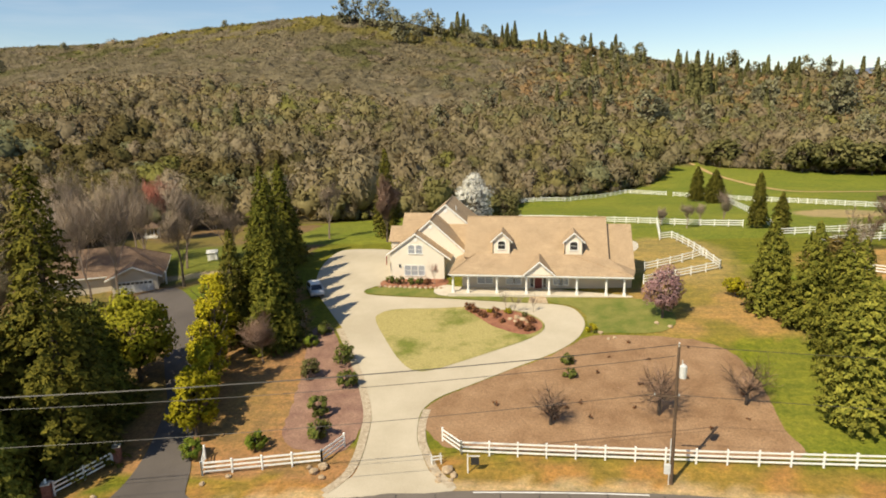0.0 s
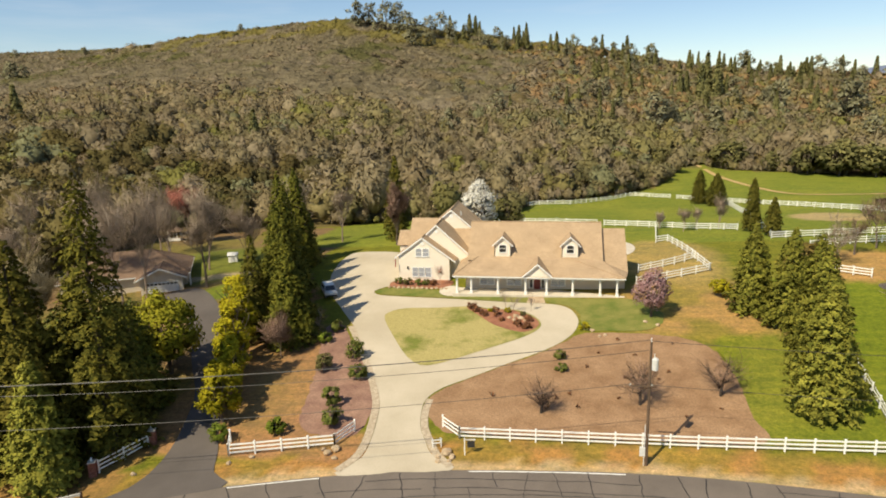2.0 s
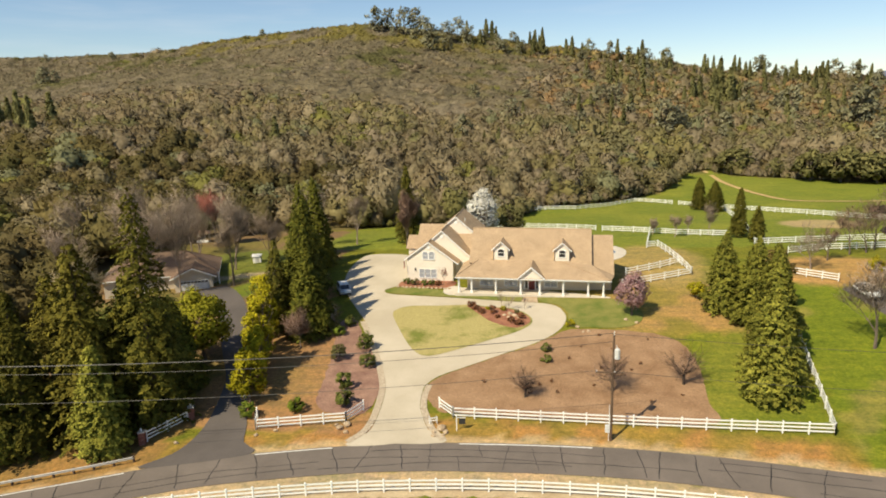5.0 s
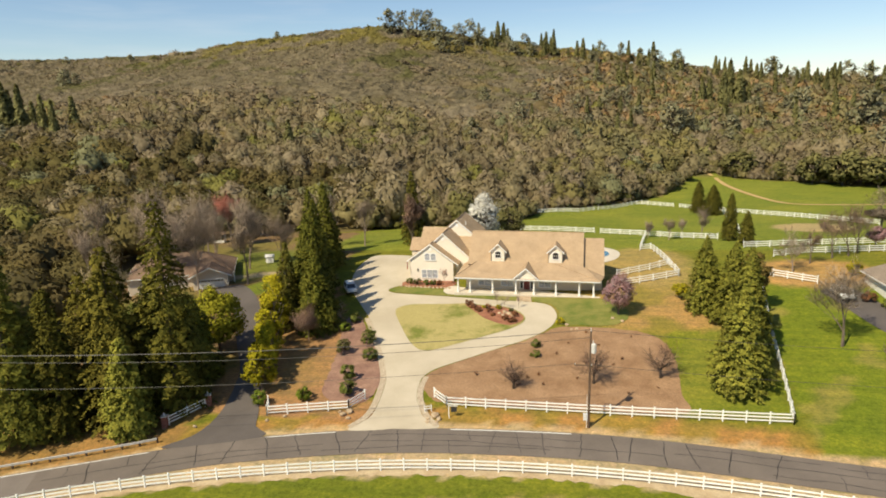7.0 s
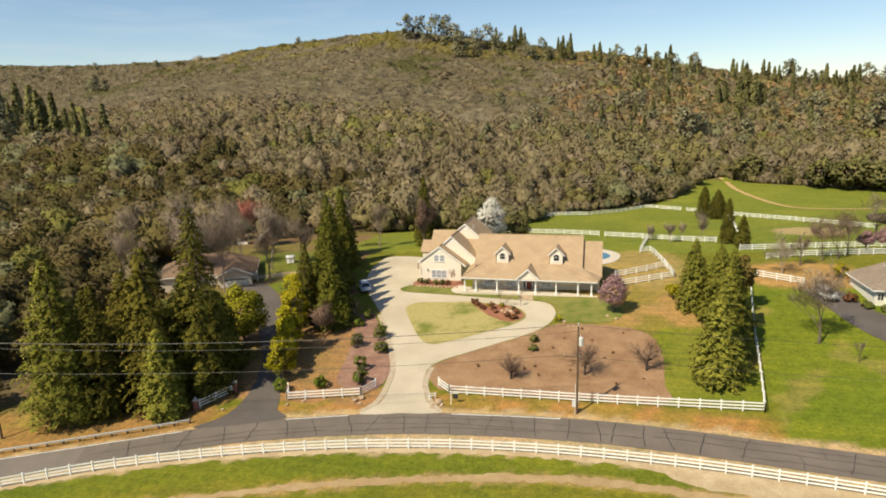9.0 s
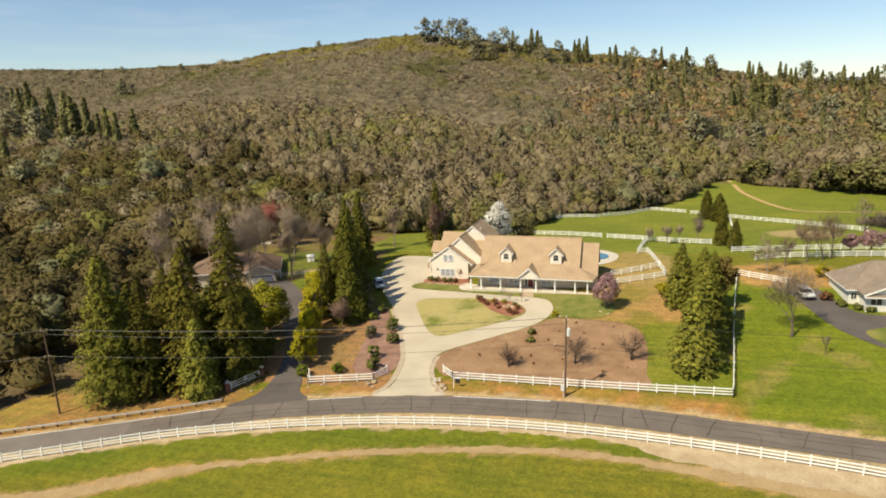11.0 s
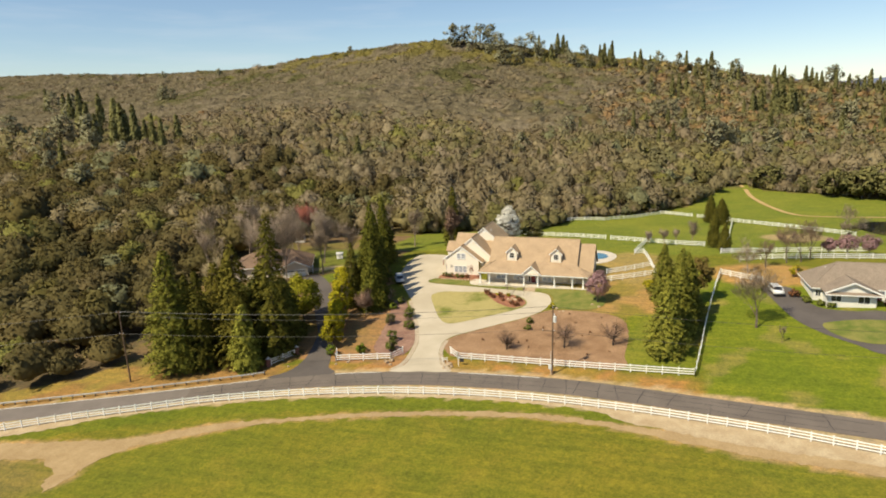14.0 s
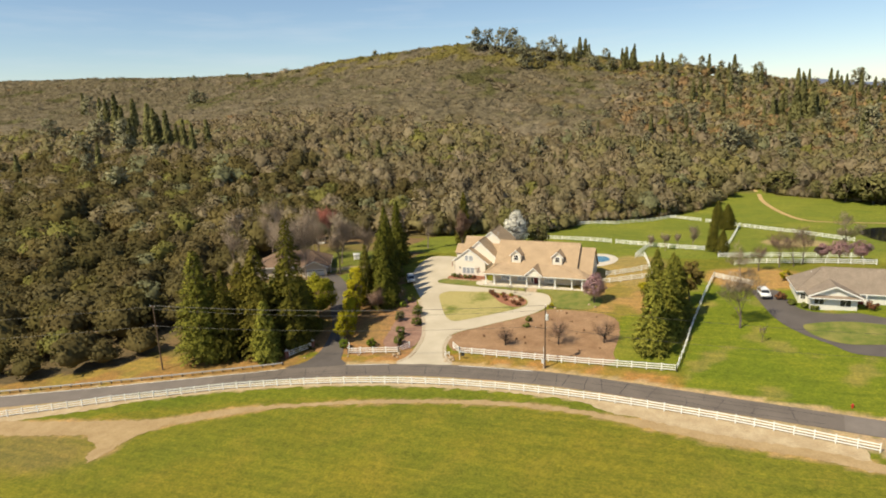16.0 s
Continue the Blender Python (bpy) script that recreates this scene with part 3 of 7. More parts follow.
FINE_N = spline(ROAD_N[::3], 1.0, False)
ribbon("road", cut(FINE_N, -46, 58), 0, -4.8, M_ROAD, 0.05, "dark cracked asphalt country road with tar-filled cracks", "road")
ribbon("road_worn_west", cut(FINE_N, -170, -45.3), 0, -4.8, M_ROAD_OLD, 0.045, "older pale grey stretch of the asphalt road", "road")
ribbon("road_worn_east", cut(FINE_N, 57.3, 180), 0, -4.8, M_ROAD_OLD, 0.045, "older pale grey stretch of the asphalt road", "road")
def road_cracks():
    """Tar-filled cracks: across the road every few metres, and wandering along it."""
    rng = np.random.RandomState(44)
    p = cut(FINE_N, -45, 57)
    d = np.gradient(p, axis=0)
    d /= np.linalg.norm(d, axis=1)[:, None]
    n = np.stack([-d[:, 1], d[:, 0]], 1)
    lines = []
    i = 2
    while i < len(p) - 4:
        a, b = (0.2, 4.7) if rng.rand() < 0.7 else ((0.2, 2.4) if rng.rand() < 0.5 else (2.3, 4.7))
        t = np.arange(a, b, 0.3)
        slew = rng.uniform(-0.35, 0.35)
        w = np.cumsum(rng.normal(0, 0.05, len(t)))
        lines.append((p[i] - n[i] * t[:, None] + d[i] * (slew * (t - a) + w)[:, None], rng.uniform(0.022, 0.045)))
        i += rng.randint(2, 5)
    for off in (2.35, 1.1, 3.7):
        i = 0
        while i < len(p) - 12:
            m = rng.randint(8, 30)
            seg, ns = p[i:i + m], n[i:i + m]
            if off == 2.35 or rng.rand() < 0.45:
                w = off + np.cumsum(rng.normal(0, 0.06, len(seg)))
                lines.append((seg - ns * w[:, None], 0.035))
            i += m
    v, f = [], []
    for q, wd in lines:
        if len(q) < 2:
            continue
        e = np.gradient(q, axis=0)
        e /= np.linalg.norm(e, axis=1)[:, None] + 1e-9
        s = np.stack([-e[:, 1], e[:, 0]], 1) * (wd * rng.uniform(0.7, 1.3, (len(q), 1)))
        k = len(v)
        for a, b in zip(q + s, q - s):
            v += [(a[0], a[1], gz(*a) + 0.062), (b[0], b[1], gz(*b) + 0.062)]
        f += [(k + 2 * j, k + 2 * j + 1, k + 2 * j + 3, k + 2 * j + 2) for j in range(len(q) - 1)]
    tagged(raw("road_cracks", np.array(v), f, M_TAR), "dark tar-filled cracks across the asphalt road", "road crack", kind="structure")


road_cracks()
for a, b in ((-170, -35), (-24, -14.5), (-2.5, 12.5)):
    ribbon("edge_line", cut(FINE_N, a, b), -0.15, -0.28, M_LINE, 0.06, "worn white painted edge line on the road", "road marking")
DRIVE = [(-13.6, -40.3), (-12.2, -37.5), (-12, -35.1), (-12.2, -32), (-12.7, -28.6), (-14, -25), (-15.7, -21), (-18.6, -15.1), (-20.8, -10.8), (-24.4, -5.1), (-28.6, 2), (-31, 10), (-31.5, 18), (-30, 23), (-22, 22), (-18.6, 15), (-18.9, 5.6), (-20.3, 3.2), (-21.4, 1.8), (-20.5, 0.3), (-16.6, -0.5), (-9.3, -1.2), (-0.5, -2.3), (4.9, -2.8), (7.4, -3.9), (8.5, -6.2), (8.8, -8.5), (8.1, -11.4), (6.6, -13.9), (4.2, -16.4), (0.8, -19.1), (-3.7, -22.8), (-6.6, -25.2), (-7.9, -27.4), (-8, -29.5), (-7.6, -32.2), (-6.8, -34.2), (-5.7, -36.5), (-3.6, -38.7)]
ISLAND = [(-17.3, -8.2), (-17.2, -6), (-15.2, -4.7), (-10.5, -4.4), (-5.9, -3.9), (-2.8, -4.6), (0.2, -4.8), (2.6, -6.4), (3.9, -8.5), (3.7, -10.6), (1.8, -12.9), (-1.9, -15.7), (-5.3, -18.2), (-8.2, -20.1), (-10, -20.3), (-11.8, -18.6), (-14, -14.9)]
patch("driveway", DRIVE, M_CONCRETE, 0.05, "pale beige concrete driveway sweeping round an island", "driveway")
patch("lawn_island", ISLAND, M_LAWN, 0.085, "half-dormant lawn island ringed by the driveway", "lawn")
patch("planting_bed", [(-6.3, -4.2), (-2.8, -4.9), (0, -5.1), (2.3, -6.6), (3.6, -8.5), (3.4, -10.4), (2, -11.6), (0.2, -11.2), (-2.4, -9.3), (-4.4, -7)], M_BED, 0.12, "planting bed of reddish bark mulch in the island", "flower bed", ragged=0.08)
patch("lawn_strip", [(-21.2, 1.6), (-19.4, 2.9), (-14, 2.6), (-8, 0.6), (0, -0.6), (2.2, -0.7), (2.1, -2.3), (-4, -1.7), (-9.3, -0.9), (-16.6, -0.2), (-20.3, 0.6)], M_LAWN_G, 0.07, "narrow green lawn strip before the porch", "lawn")
patch("lawn_east", [(4.5, -0.7), (10, -1), (15.8, -1), (18.5, -3), (19.8, -6.8), (17.6, -10.3), (12, -10.9), (9.3, -10.6), (9.1, -8), (8.9, -5.9), (7.6, -3.4), (5, -2.4)], M_LAWN_G, 0.06, "green lawn beside the porch and driveway", "lawn", ragged=0.1)
patch("mulch_east", [(-7.5, -27.2), (-6.2, -25.1), (-3.4, -22.8), (1.1, -19.1), (4.6, -16.4), (7, -13.8), (8.9, -11.8), (13.6, -11.3), (18.6, -11.9), (21.9, -13), (23.8, -15.5), (24.6, -19), (24.8, -24), (24.5, -29), (24.2, -32.8), (12, -33.2), (-3, -33.2), (-5.6, -32.4), (-7.2, -30)], M_MULCH, 0.05, "wide planting area covered with brown bark mulch", "mulch", ragged=0.12)
patch("mulch_west", [(-13.2, -31.5), (-13.4, -28.3), (-14.9, -24.6), (-16.8, -20.4), (-20, -14.6), (-22.6, -10), (-24.8, -10.3), (-24.2, -15), (-22.6, -20), (-21.5, -26), (-19.8, -33), (-14.4, -34.4)], M_MULCH_B, 0.045, "mulched slope with shrubs along the driveway", "mulch", ragged=0.2)
GRAVEL_W = spline([(-13.9, -39.6), (-12.7, -37.5), (-12.4, -35), (-12.6, -32), (-13.1, -28.5), (-14.4, -24.9), (-16.1, -20.9), (-19, -15), (-21.4, -10.4)], 0.6, False)
ribbon("gravel_edge_west", GRAVEL_W, -0.35, 0.45, M_GRAVEL, 0.075, "strip of river gravel along the driveway edge", "gravel")
GRAVEL_E = spline([(-3.7, -38.2), (-5.3, -36.4), (-6.4, -34.2), (-7.2, -32.2), (-7.6, -29.6), (-7.5, -27.4)], 0.6, False)
ribbon("gravel_edge_east", GRAVEL_E, -0.4, 0.35, M_GRAVEL, 0.075, "strip of river gravel along the driveway edge", "gravel")
patch("asphalt_drive", [(-34.2, -46.2), (-32.2, -43.4), (-31.5, -40.4), (-31.9, -36.5), (-33.1, -32), (-34.8, -27.4), (-38.3, -21.9), (-43.2, -14), (-49.5, -4.4), (-56, 0), (-52, 3.5), (-46.5, -1), (-42, -7.5), (-38.6, -14.6), (-33.6, -24), (-30.3, -29.7), (-28.4, -34), (-26.6, -37.6), (-25.4, -40.6), (-23.6, -42.7)], M_DRIVE_DARK, 0.065, "dark asphalt drive to the house behind the trees", "driveway")
patch("asphalt_court", [(50.2, -0.8), (49.6, 3.6), (54.4, 4), (55.6, -0.6), (57.9, -5.9), (63, -7.2), (67, -6.6), (72, -8.4), (80, -10), (90, -14), (90, -22), (80, -24), (67.5, -23.9), (63, -23.2), (60.4, -20.6), (56.2, -16.6), (52.7, -10.8)], M_DRIVE_DARK, 0.06, "dark asphalt forecourt of the neighbouring house", "driveway")
patch("court_island", [(56.9, -13.6), (59.2, -11.9), (64.5, -10.7), (70.4, -11.3), (76, -13), (78, -16), (74, -18.8), (68.6, -19.4), (62.7, -20), (58.4, -17.4)], M_LAWN_G, 0.1, "green grass island in the forecourt", "lawn")
patch("pool_deck", [(12.6, 31), (16.4, 32), (19.4, 28), (19.8, 24), (18.6, 20), (15.5, 17.4), (11.5, 18)], M_PAVING, 0.06, "pale paved deck round a swimming pool", "paving")
patch("pool_water", [(13.4, 26.6), (15, 29), (17.2, 27.4), (17.8, 24.2), (16.2, 22), (13.8, 22.6)], M_WATER, 0.1, "blue water of the swimming pool", "pool")
ribbon("dirt_trail", spline([(66, 197), (67.9, 190), (67.5, 165), (70.1, 140), (74.5, 121), (79.6, 113.5), (90.5, 111.5), (105, 113)], 2.5, False), -0.9, 0.9, M_TRAIL, 0.12, "bare dirt trail across the green hillside", "trail")
def path_outline(x0, x1, wide):
    """An outline that follows the trodden path, wide(x) metres to both sides."""
    xs = np.arange(x0, x1, 1.3)
    ps = np.array(PATH_S)
    ys = np.interp(xs, ps[:, 0], ps[:, 1])
    ys = np.convolve(np.pad(ys, 3, mode="edge"), np.ones(7) / 7, "valid")
    up, dn = [(a, b + wide(a)) for a, b in zip(xs, ys)], [(a, b - wide(a)) for a, b in zip(xs, ys)]
    return up + dn[::-1]


def fence_strip(a, b, south):
    fs = np.array(FENCE_S)
    xs = np.arange(a, b, 1.2)
    ys = np.interp(xs, fs[:, 0], fs[:, 1])
    return [(p, q + 1.3) for p, q in zip(xs, ys)] + [(p, q - south(p)) for p, q in zip(xs, ys)][::-1]


patch("fence_shoulder", fence_strip(-108, 60, lambda v: 0.75 + 2.4 * float(ss(20, 27, v)) + 1.8 * float(ss(29, 37, v)) + 1.6 * float(ss(-52, -62, v))), M_SHOULDER, 0.03, "strip of pale gravelly earth under the paddock fence", "verge", ragged=0.25)
patch("dirt_path", path_outline(-100, 88, lambda v: 0.6 + 0.75 * float(ss(-25, -38, v)) + 0.9 * float(ss(-40, -52, v)) + 0.5 * float(ss(22, 34, v))), M_PATH, 0.035, "trodden ochre dirt path along the paddock fence", "path", ragged=0.28)
patch("dirt_fork", [(-55, -73.6), (-48, -71), (-42, -69.4), (-43.6, -72.2), (-44.9, -74.6), (-45.4, -77.4), (-45.4, -80.6), (-47, -79.4), (-49, -76.6), (-51.8, -74.8)], M_PATH, 0.045, "bare earth where the path forks into the paddock", "path", ragged=0.6)
patch("pond", [(85.5, 74), (86.5, 84), (91, 96), (98, 101), (110, 98), (114, 80), (108, 62), (94, 58), (87.5, 62)], M_POND, 0.12, "dark pond in the pasture", "pond")


# ---- fences ----
def unit_mesh(name, bm, material):
    me = bpy.data.meshes.new(name)
    bm.to_mesh(me)
    bm.free()
    me.materials.append(material)
    return me


def post_bm(h):
    bm = boxes((-0.065, 0.065, -0.065, 0.065, -0.25, h - 0.04))
    box(bm, -0.085, 0.085, -0.085, 0.085, h - 0.04, h)
    r = bmesh.ops.create_cone(bm, cap_ends=True, segments=4, radius1=0.11, radius2=0.01, depth=0.06)
    bmesh.ops.rotate(bm, verts=r["verts"], matrix=Matrix.Rotation(radians(45), 3, "Z"))
    bmesh.ops.translate(bm, verts=r["verts"], vec=(0, 0, h + 0.03))
    return bm


POST = unit_mesh("post", post_bm(1.36), M_VINYL)
RAIL = unit_mesh("rail", boxes((0, 1, -0.022, 0.022, -0.075, 0.075)), M_VINYL)


def even(line, span):
    """Points at even steps along a line."""
    p = np.array(line, float)
    s = np.r_[0, np.cumsum(np.linalg.norm(np.diff(p, axis=0), axis=1))]
    n = max(1, round(s[-1] / span))
    k = np.linspace(0, s[-1], n + 1)
    return np.column_stack([np.interp(k, s, p[:, 0]), np.interp(k, s, p[:, 1])])


def white_fence(line, label, group="white rail fences", span=2.44, rails=(0.36, 0.76, 1.16), post=POST, rail=RAIL, smooth_line=False):
    pts = even(spline(line, 1.0, False) if smooth_line else line, span)
    x0, y0 = pts[0]
    top = empty("fence", x0, y0, gz(x0, y0), 0, label, "fence", group)
    inv = top.matrix_world.inverted()
    places = [Vector((x, y, gz(x, y))) for x, y in pts]
    for p in places:
        o = new("post", post)
        o.parent = top
        o.matrix_parent_inverse = inv
        o.matrix_world = Matrix.Translation(p)
    for a, b in zip(places, places[1:]):
        for zz in rails:
            p, q = a + Vector((0, 0, zz)), b + Vector((0, 0, zz))
            d = q - p
            o = new("rail", rail)
            o.parent = top
            o.matrix_parent_inverse = inv
            m = d.to_track_quat("X", "Z").to_matrix().to_4x4()
            o.matrix_world = Matrix.Translation(p) @ m @ Matrix.Diagonal((d.length, 1, 1, 1))
    return top


white_fence(FENCE_S, "long white three-rail fence curving along the road", smooth_line=True)
white_fence([(-3.41, -33.94), (35.35, -33.98)], "white three-rail fence along the front of the lot")
white_fence([(-5.3, -32.2), (-3.41, -33.94)], "short angled white fence wing beside the driveway", span=2.5)
white_fence([(-25.2, -38.1), (-15.3, -35.9)], "white three-rail fence between the two drives")
white_fence([(-15.3, -35.9), (-14.0, -33.5)], "short angled white fence wing beside the driveway", span=2.5)
white_fence([(-25.2, -38.1), (-26.1, -35.9)], "short white fence return beside the hedge", span=2.4)
white_fence([(35.35, -33.98), (36.6, -25.5), (38.0, -15), (39.7, -4), (41.2, 5), (42.4, 11.3)], "white three-rail fence along the side of the lot")
white_fence([(42.4, 11.3), (50, 6.6)], "white three-rail fence across the neighbour's yard")
white_fence([(17.6, 4.4), (19.2, 5.2), (23.7, 7.4), (29.2, 10.3)], "white three-rail fence on the slope behind the house")
white_fence([(18.6, 10), (24, 13.1), (28.2, 16.3)], "white three-rail fence on the slope behind the house")
white_fence([(29.2, 10.3), (28.2, 16.3), (27.1, 24), (26.2, 29.5), (24, 28.4)], "white three-rail fence stepping round the back yard")
white_fence([(24, 28.4), (26.8, 47)], "white three-rail fence leading to the pasture")
white_fence([(-18, 90), (-10.4, 93.2), (11.3, 101.3), (22.4, 113.7), (31.3, 123.2), (41.7, 114.8)], "white rail fence along the far side of the pasture")
white_fence([(43.3, 113.1), (54.4, 99.6), (67.1, 82.3), (80, 60)], "white rail fence along the far side of the pasture")
white_fence([(-19, 62), (-5.9, 58.4), (6.6, 55.9), (15.3, 52.4)], "white rail fence across the pasture")
white_fence([(16.7, 51.3), (24.6, 47.7), (32.6, 42.8), (41, 40)], "white rail fence across the pasture")
white_fence([(53.7, 99.6), (48.1, 54), (44, 30)], "white rail fence down the pasture")
white_fence([(44, 30), (56.7, 31.6), (67.3, 32.6), (76, 33)], "white rail fence behind the neighbouring house")
white_fence([(47.3, 21.7), (52.7, 24), (58, 24.5), (67, 25.3), (77, 25)], "white rail fence behind the neighbouring house")


# ---- plants ----
def card_quads(c, nrm, size, rng, stretch=1.0):
    """Small leaf pieces at points c, facing roughly nrm."""
    n = len(c)
    nrm = nrm / (np.linalg.norm(nrm, axis=1)[:, None] + 1e-9) + rng.normal(0, 0.42, (n, 3))
    nrm /= np.linalg.norm(nrm, axis=1)[:, None] + 1e-9
    a = np.cross(nrm, rng.normal(0, 1, (n, 3)))
    a /= np.linalg.norm(a, axis=1)[:, None] + 1e-9
    b = np.cross(nrm, a)
    s = np.asarray(size) * rng.uniform(0.65, 1.3, n)
    a, b = a * (s * stretch)[:, None] * 0.5, b * s[:, None] * 0.5
    k = rng.uniform(0.55, 1.0, (n, 1))
    return np.stack([c - a - b * k, c + a * k - b, c + a + b * k, c - a * k + b], 1)


def conifer_cards(h, r, seed, size=0.42, dense=1.0, droop=0.25, bare=0.06, power=0.85, thick=1.0):
    """Boughs in uneven tiers, each a fan of sprays that rises, then hangs at its tip."""
    rng = np.random.RandomState(seed)
    pts, nrm = [], []
    z = bare * h
    phase = rng.uniform(0, 6.28, 4)
    while z < h * 0.985:
        k = (z - bare * h) / (h * (1 - bare))
        reach = r * (1 - k) ** power * (0.75 + 0.25 * min(1, k * 6)) + 0.12
        nb = int(rng.randint(8, 13) * (0.55 + 0.45 * (1 - k)) + 2)
        spin = rng.uniform(0, 6.28)
        for b in range(nb):
            if rng.rand() < 0.08:
                continue
            a = spin + b * 6.283 / nb + rng.normal(0, 0.3)
            uneven = 1 + 0.1 * math.sin(a * 2 + phase[0] + z * 0.9) + 0.07 * math.sin(a * 3 + phase[1] - z * 1.7)
            length = reach * rng.uniform(0.78, 1.1) * uneven
            m = max(2 if dense < 0.2 else 4, int(length * 7 * dense * thick))
            t = rng.uniform(0.15, 1.0, m) ** 0.62
            rad = t * length
            side = rng.normal(0, 0.08 + 0.13 * length, m) * (1.2 - t)
            x = np.cos(a) * rad - np.sin(a) * side
            y = np.sin(a) * rad + np.cos(a) * side
            lift = rng.uniform(0.15, 0.3)
            zz = z + lift * length * (t - 0.6 * t * t) - droop * rng.uniform(0.75, 1.15) * length * t * t - 0.25 * np.abs(side) + rng.normal(0, 0.09, m) + 0.1
            pts.append(np.stack([x, y, zz], 1))
            nrm.append(np.stack([np.cos(a) * 0.6 + rng.normal(0, 0.25, m), np.sin(a) * 0.6 + rng.normal(0, 0.25, m), 0.8 * np.ones(m)], 1))
        z += max(0.14, 0.2 * (h / 14) * rng.uniform(0.6, 1.4))
    top = np.stack([rng.normal(0, 0.06, 14), rng.normal(0, 0.06, 14), rng.uniform(h * 0.93, h * 1.02, 14)], 1)
    pts.append(top)
    nrm.append(np.tile((0.5, 0, 0.6), (14, 1)))
    p, n = np.concatenate(pts), np.concatenate(nrm)
    return card_quads(p, n, size * 0.34, rng, 2.4)


def clump_cards(h, r, base, seed, clumps=40, per=50, size=0.3, flat=1.0, hollow=0.55, stretch=1.4):
    """A rounded crown of leafy clumps with gaps, from base up to h."""
    rng = np.random.RandomState(seed)
    c = rng.normal(0, 1, (clumps, 3))
    c /= np.linalg.norm(c, axis=1)[:, None]
    c *= rng.uniform(hollow, 1.0, (clumps, 1)) ** 0.6
    c[:, 2] = np.where(c[:, 2] < -0.5, c[:, 2] * 0.7, c[:, 2])
    rz = (h - base) / 2
    cr = r * rng.uniform(0.2, 0.36, clumps)
    pts, nrm = [], []
    for i in range(clumps):
        d = rng.normal(0, 1, (per, 3))
        d /= np.linalg.norm(d, axis=1)[:, None]
        q = d * (rng.uniform(0.3, 1, (per, 1)) ** 0.5) * cr[i]
        q[:, 2] *= flat
        pts.append(c[i] * np.array((r * 0.8, r * 0.8, rz * 0.84)) + q + np.array((0, 0, base + rz)))
        nrm.append(d + np.array((0, 0, 0.5)))
    return card_quads(np.concatenate(pts), np.concatenate(nrm), size, rng, stretch)


def limb_lines(h, seed, spread=0.5, levels=4, r0=0.14, fork=0.3, kids=(3, 4), lift=0.35, twig=0.014):
    """Branching limbs as pieces (start, end, radii, level), and the twig ends with their directions."""
    rng = np.random.RandomState(seed)
    segs, tips = [], []

    def grow(p, d, length, r, lev):
        bend = (d + Vector(rng.normal(0, 0.12, 3)) + Vector((0, 0, 0.1 * lift))).normalized()
        mid = p + d * (length * 0.5)
        q = mid + bend * (length * 0.5)
        r1 = max(twig, r * 0.6)
        segs.append((p, mid, r, (r + r1) / 2, lev))
        segs.append((mid, q, (r + r1) / 2, r1, lev))
        if lev >= levels:
            tips.append((q, bend))
            tips.append((mid, bend))
            return
        n = rng.randint(kids[0], kids[1] + 1)
        spin = rng.uniform(0, 6.283)
        for k in range(n):
            a = spin + k * 2.4 + rng.normal(0, 0.3)
            s = spread * (0.35 if k == 0 else rng.uniform(0.8, 1.15))
            side = Vector((math.cos(a), math.sin(a), rng.uniform(-0.05, 0.3)))
            nd = (bend * (1 - s) + side * s + Vector((0, 0, lift * 0.4))).normalized()
            f = 1.0 if k == 0 else rng.uniform(0.3, 1.0) if lev else rng.uniform(0.6, 1.0)
            start = p.lerp(mid, f * 2) if f < 0.5 else mid.lerp(q, f * 2 - 1)
            grow(start, nd, length * rng.uniform(0.6, 0.9), r1 * (0.95 if k == 0 else rng.uniform(0.55, 0.8)), lev + 1)

    grow(Vector((0, 0, -0.1)), Vector((rng.normal(0, 0.04), rng.normal(0, 0.04), 1)).normalized(), h * fork, r0, 0)
    k = h / max(q.z for q, _ in tips)
    f = Vector((0.5 + 0.5 * k, 0.5 + 0.5 * k, k))
    segs = [(p * f, q * f, a, b, lev) for p, q, a, b, lev in segs]
    tips = [(q * f, (d * f).normalized()) for q, d in tips]
    return segs, tips


def limb_mesh(h, seed, spread=0.5, levels=4, r0=0.14, fork=0.3, kids=(3, 4), lift=0.35, twig=0.014, sides=5):
    """Trunk and limbs as two bmeshes, and the twig ends."""
    segs, tips = limb_lines(h, seed, spread, levels, r0, fork, kids, lift, twig)
    trunk, limbs = bmesh.new(), bmesh.new()
    for p, q, a, b, lev in segs:
        tube(limbs if lev else trunk, p, q, a, b, sides if lev < 2 else 3)
    return trunk, limbs, tips


def limb_quads(segs):
    """The same limbs as three-sided strips of quads."""
    out = []
    for p, q, a, b, lev in segs:
        d = (q - p).normalized()
        u = d.orthogonal().normalized()
        w = d.cross(u)
        ring = [u * math.cos(t) + w * math.sin(t) for t in (0, 2.094, 4.189)]
        for i in range(3):
            e, f = ring[i], ring[(i + 1) % 3]
            out.append([p + e * a, p + f * a, q + f * b, q + e * b])
    return np.array(out, float)


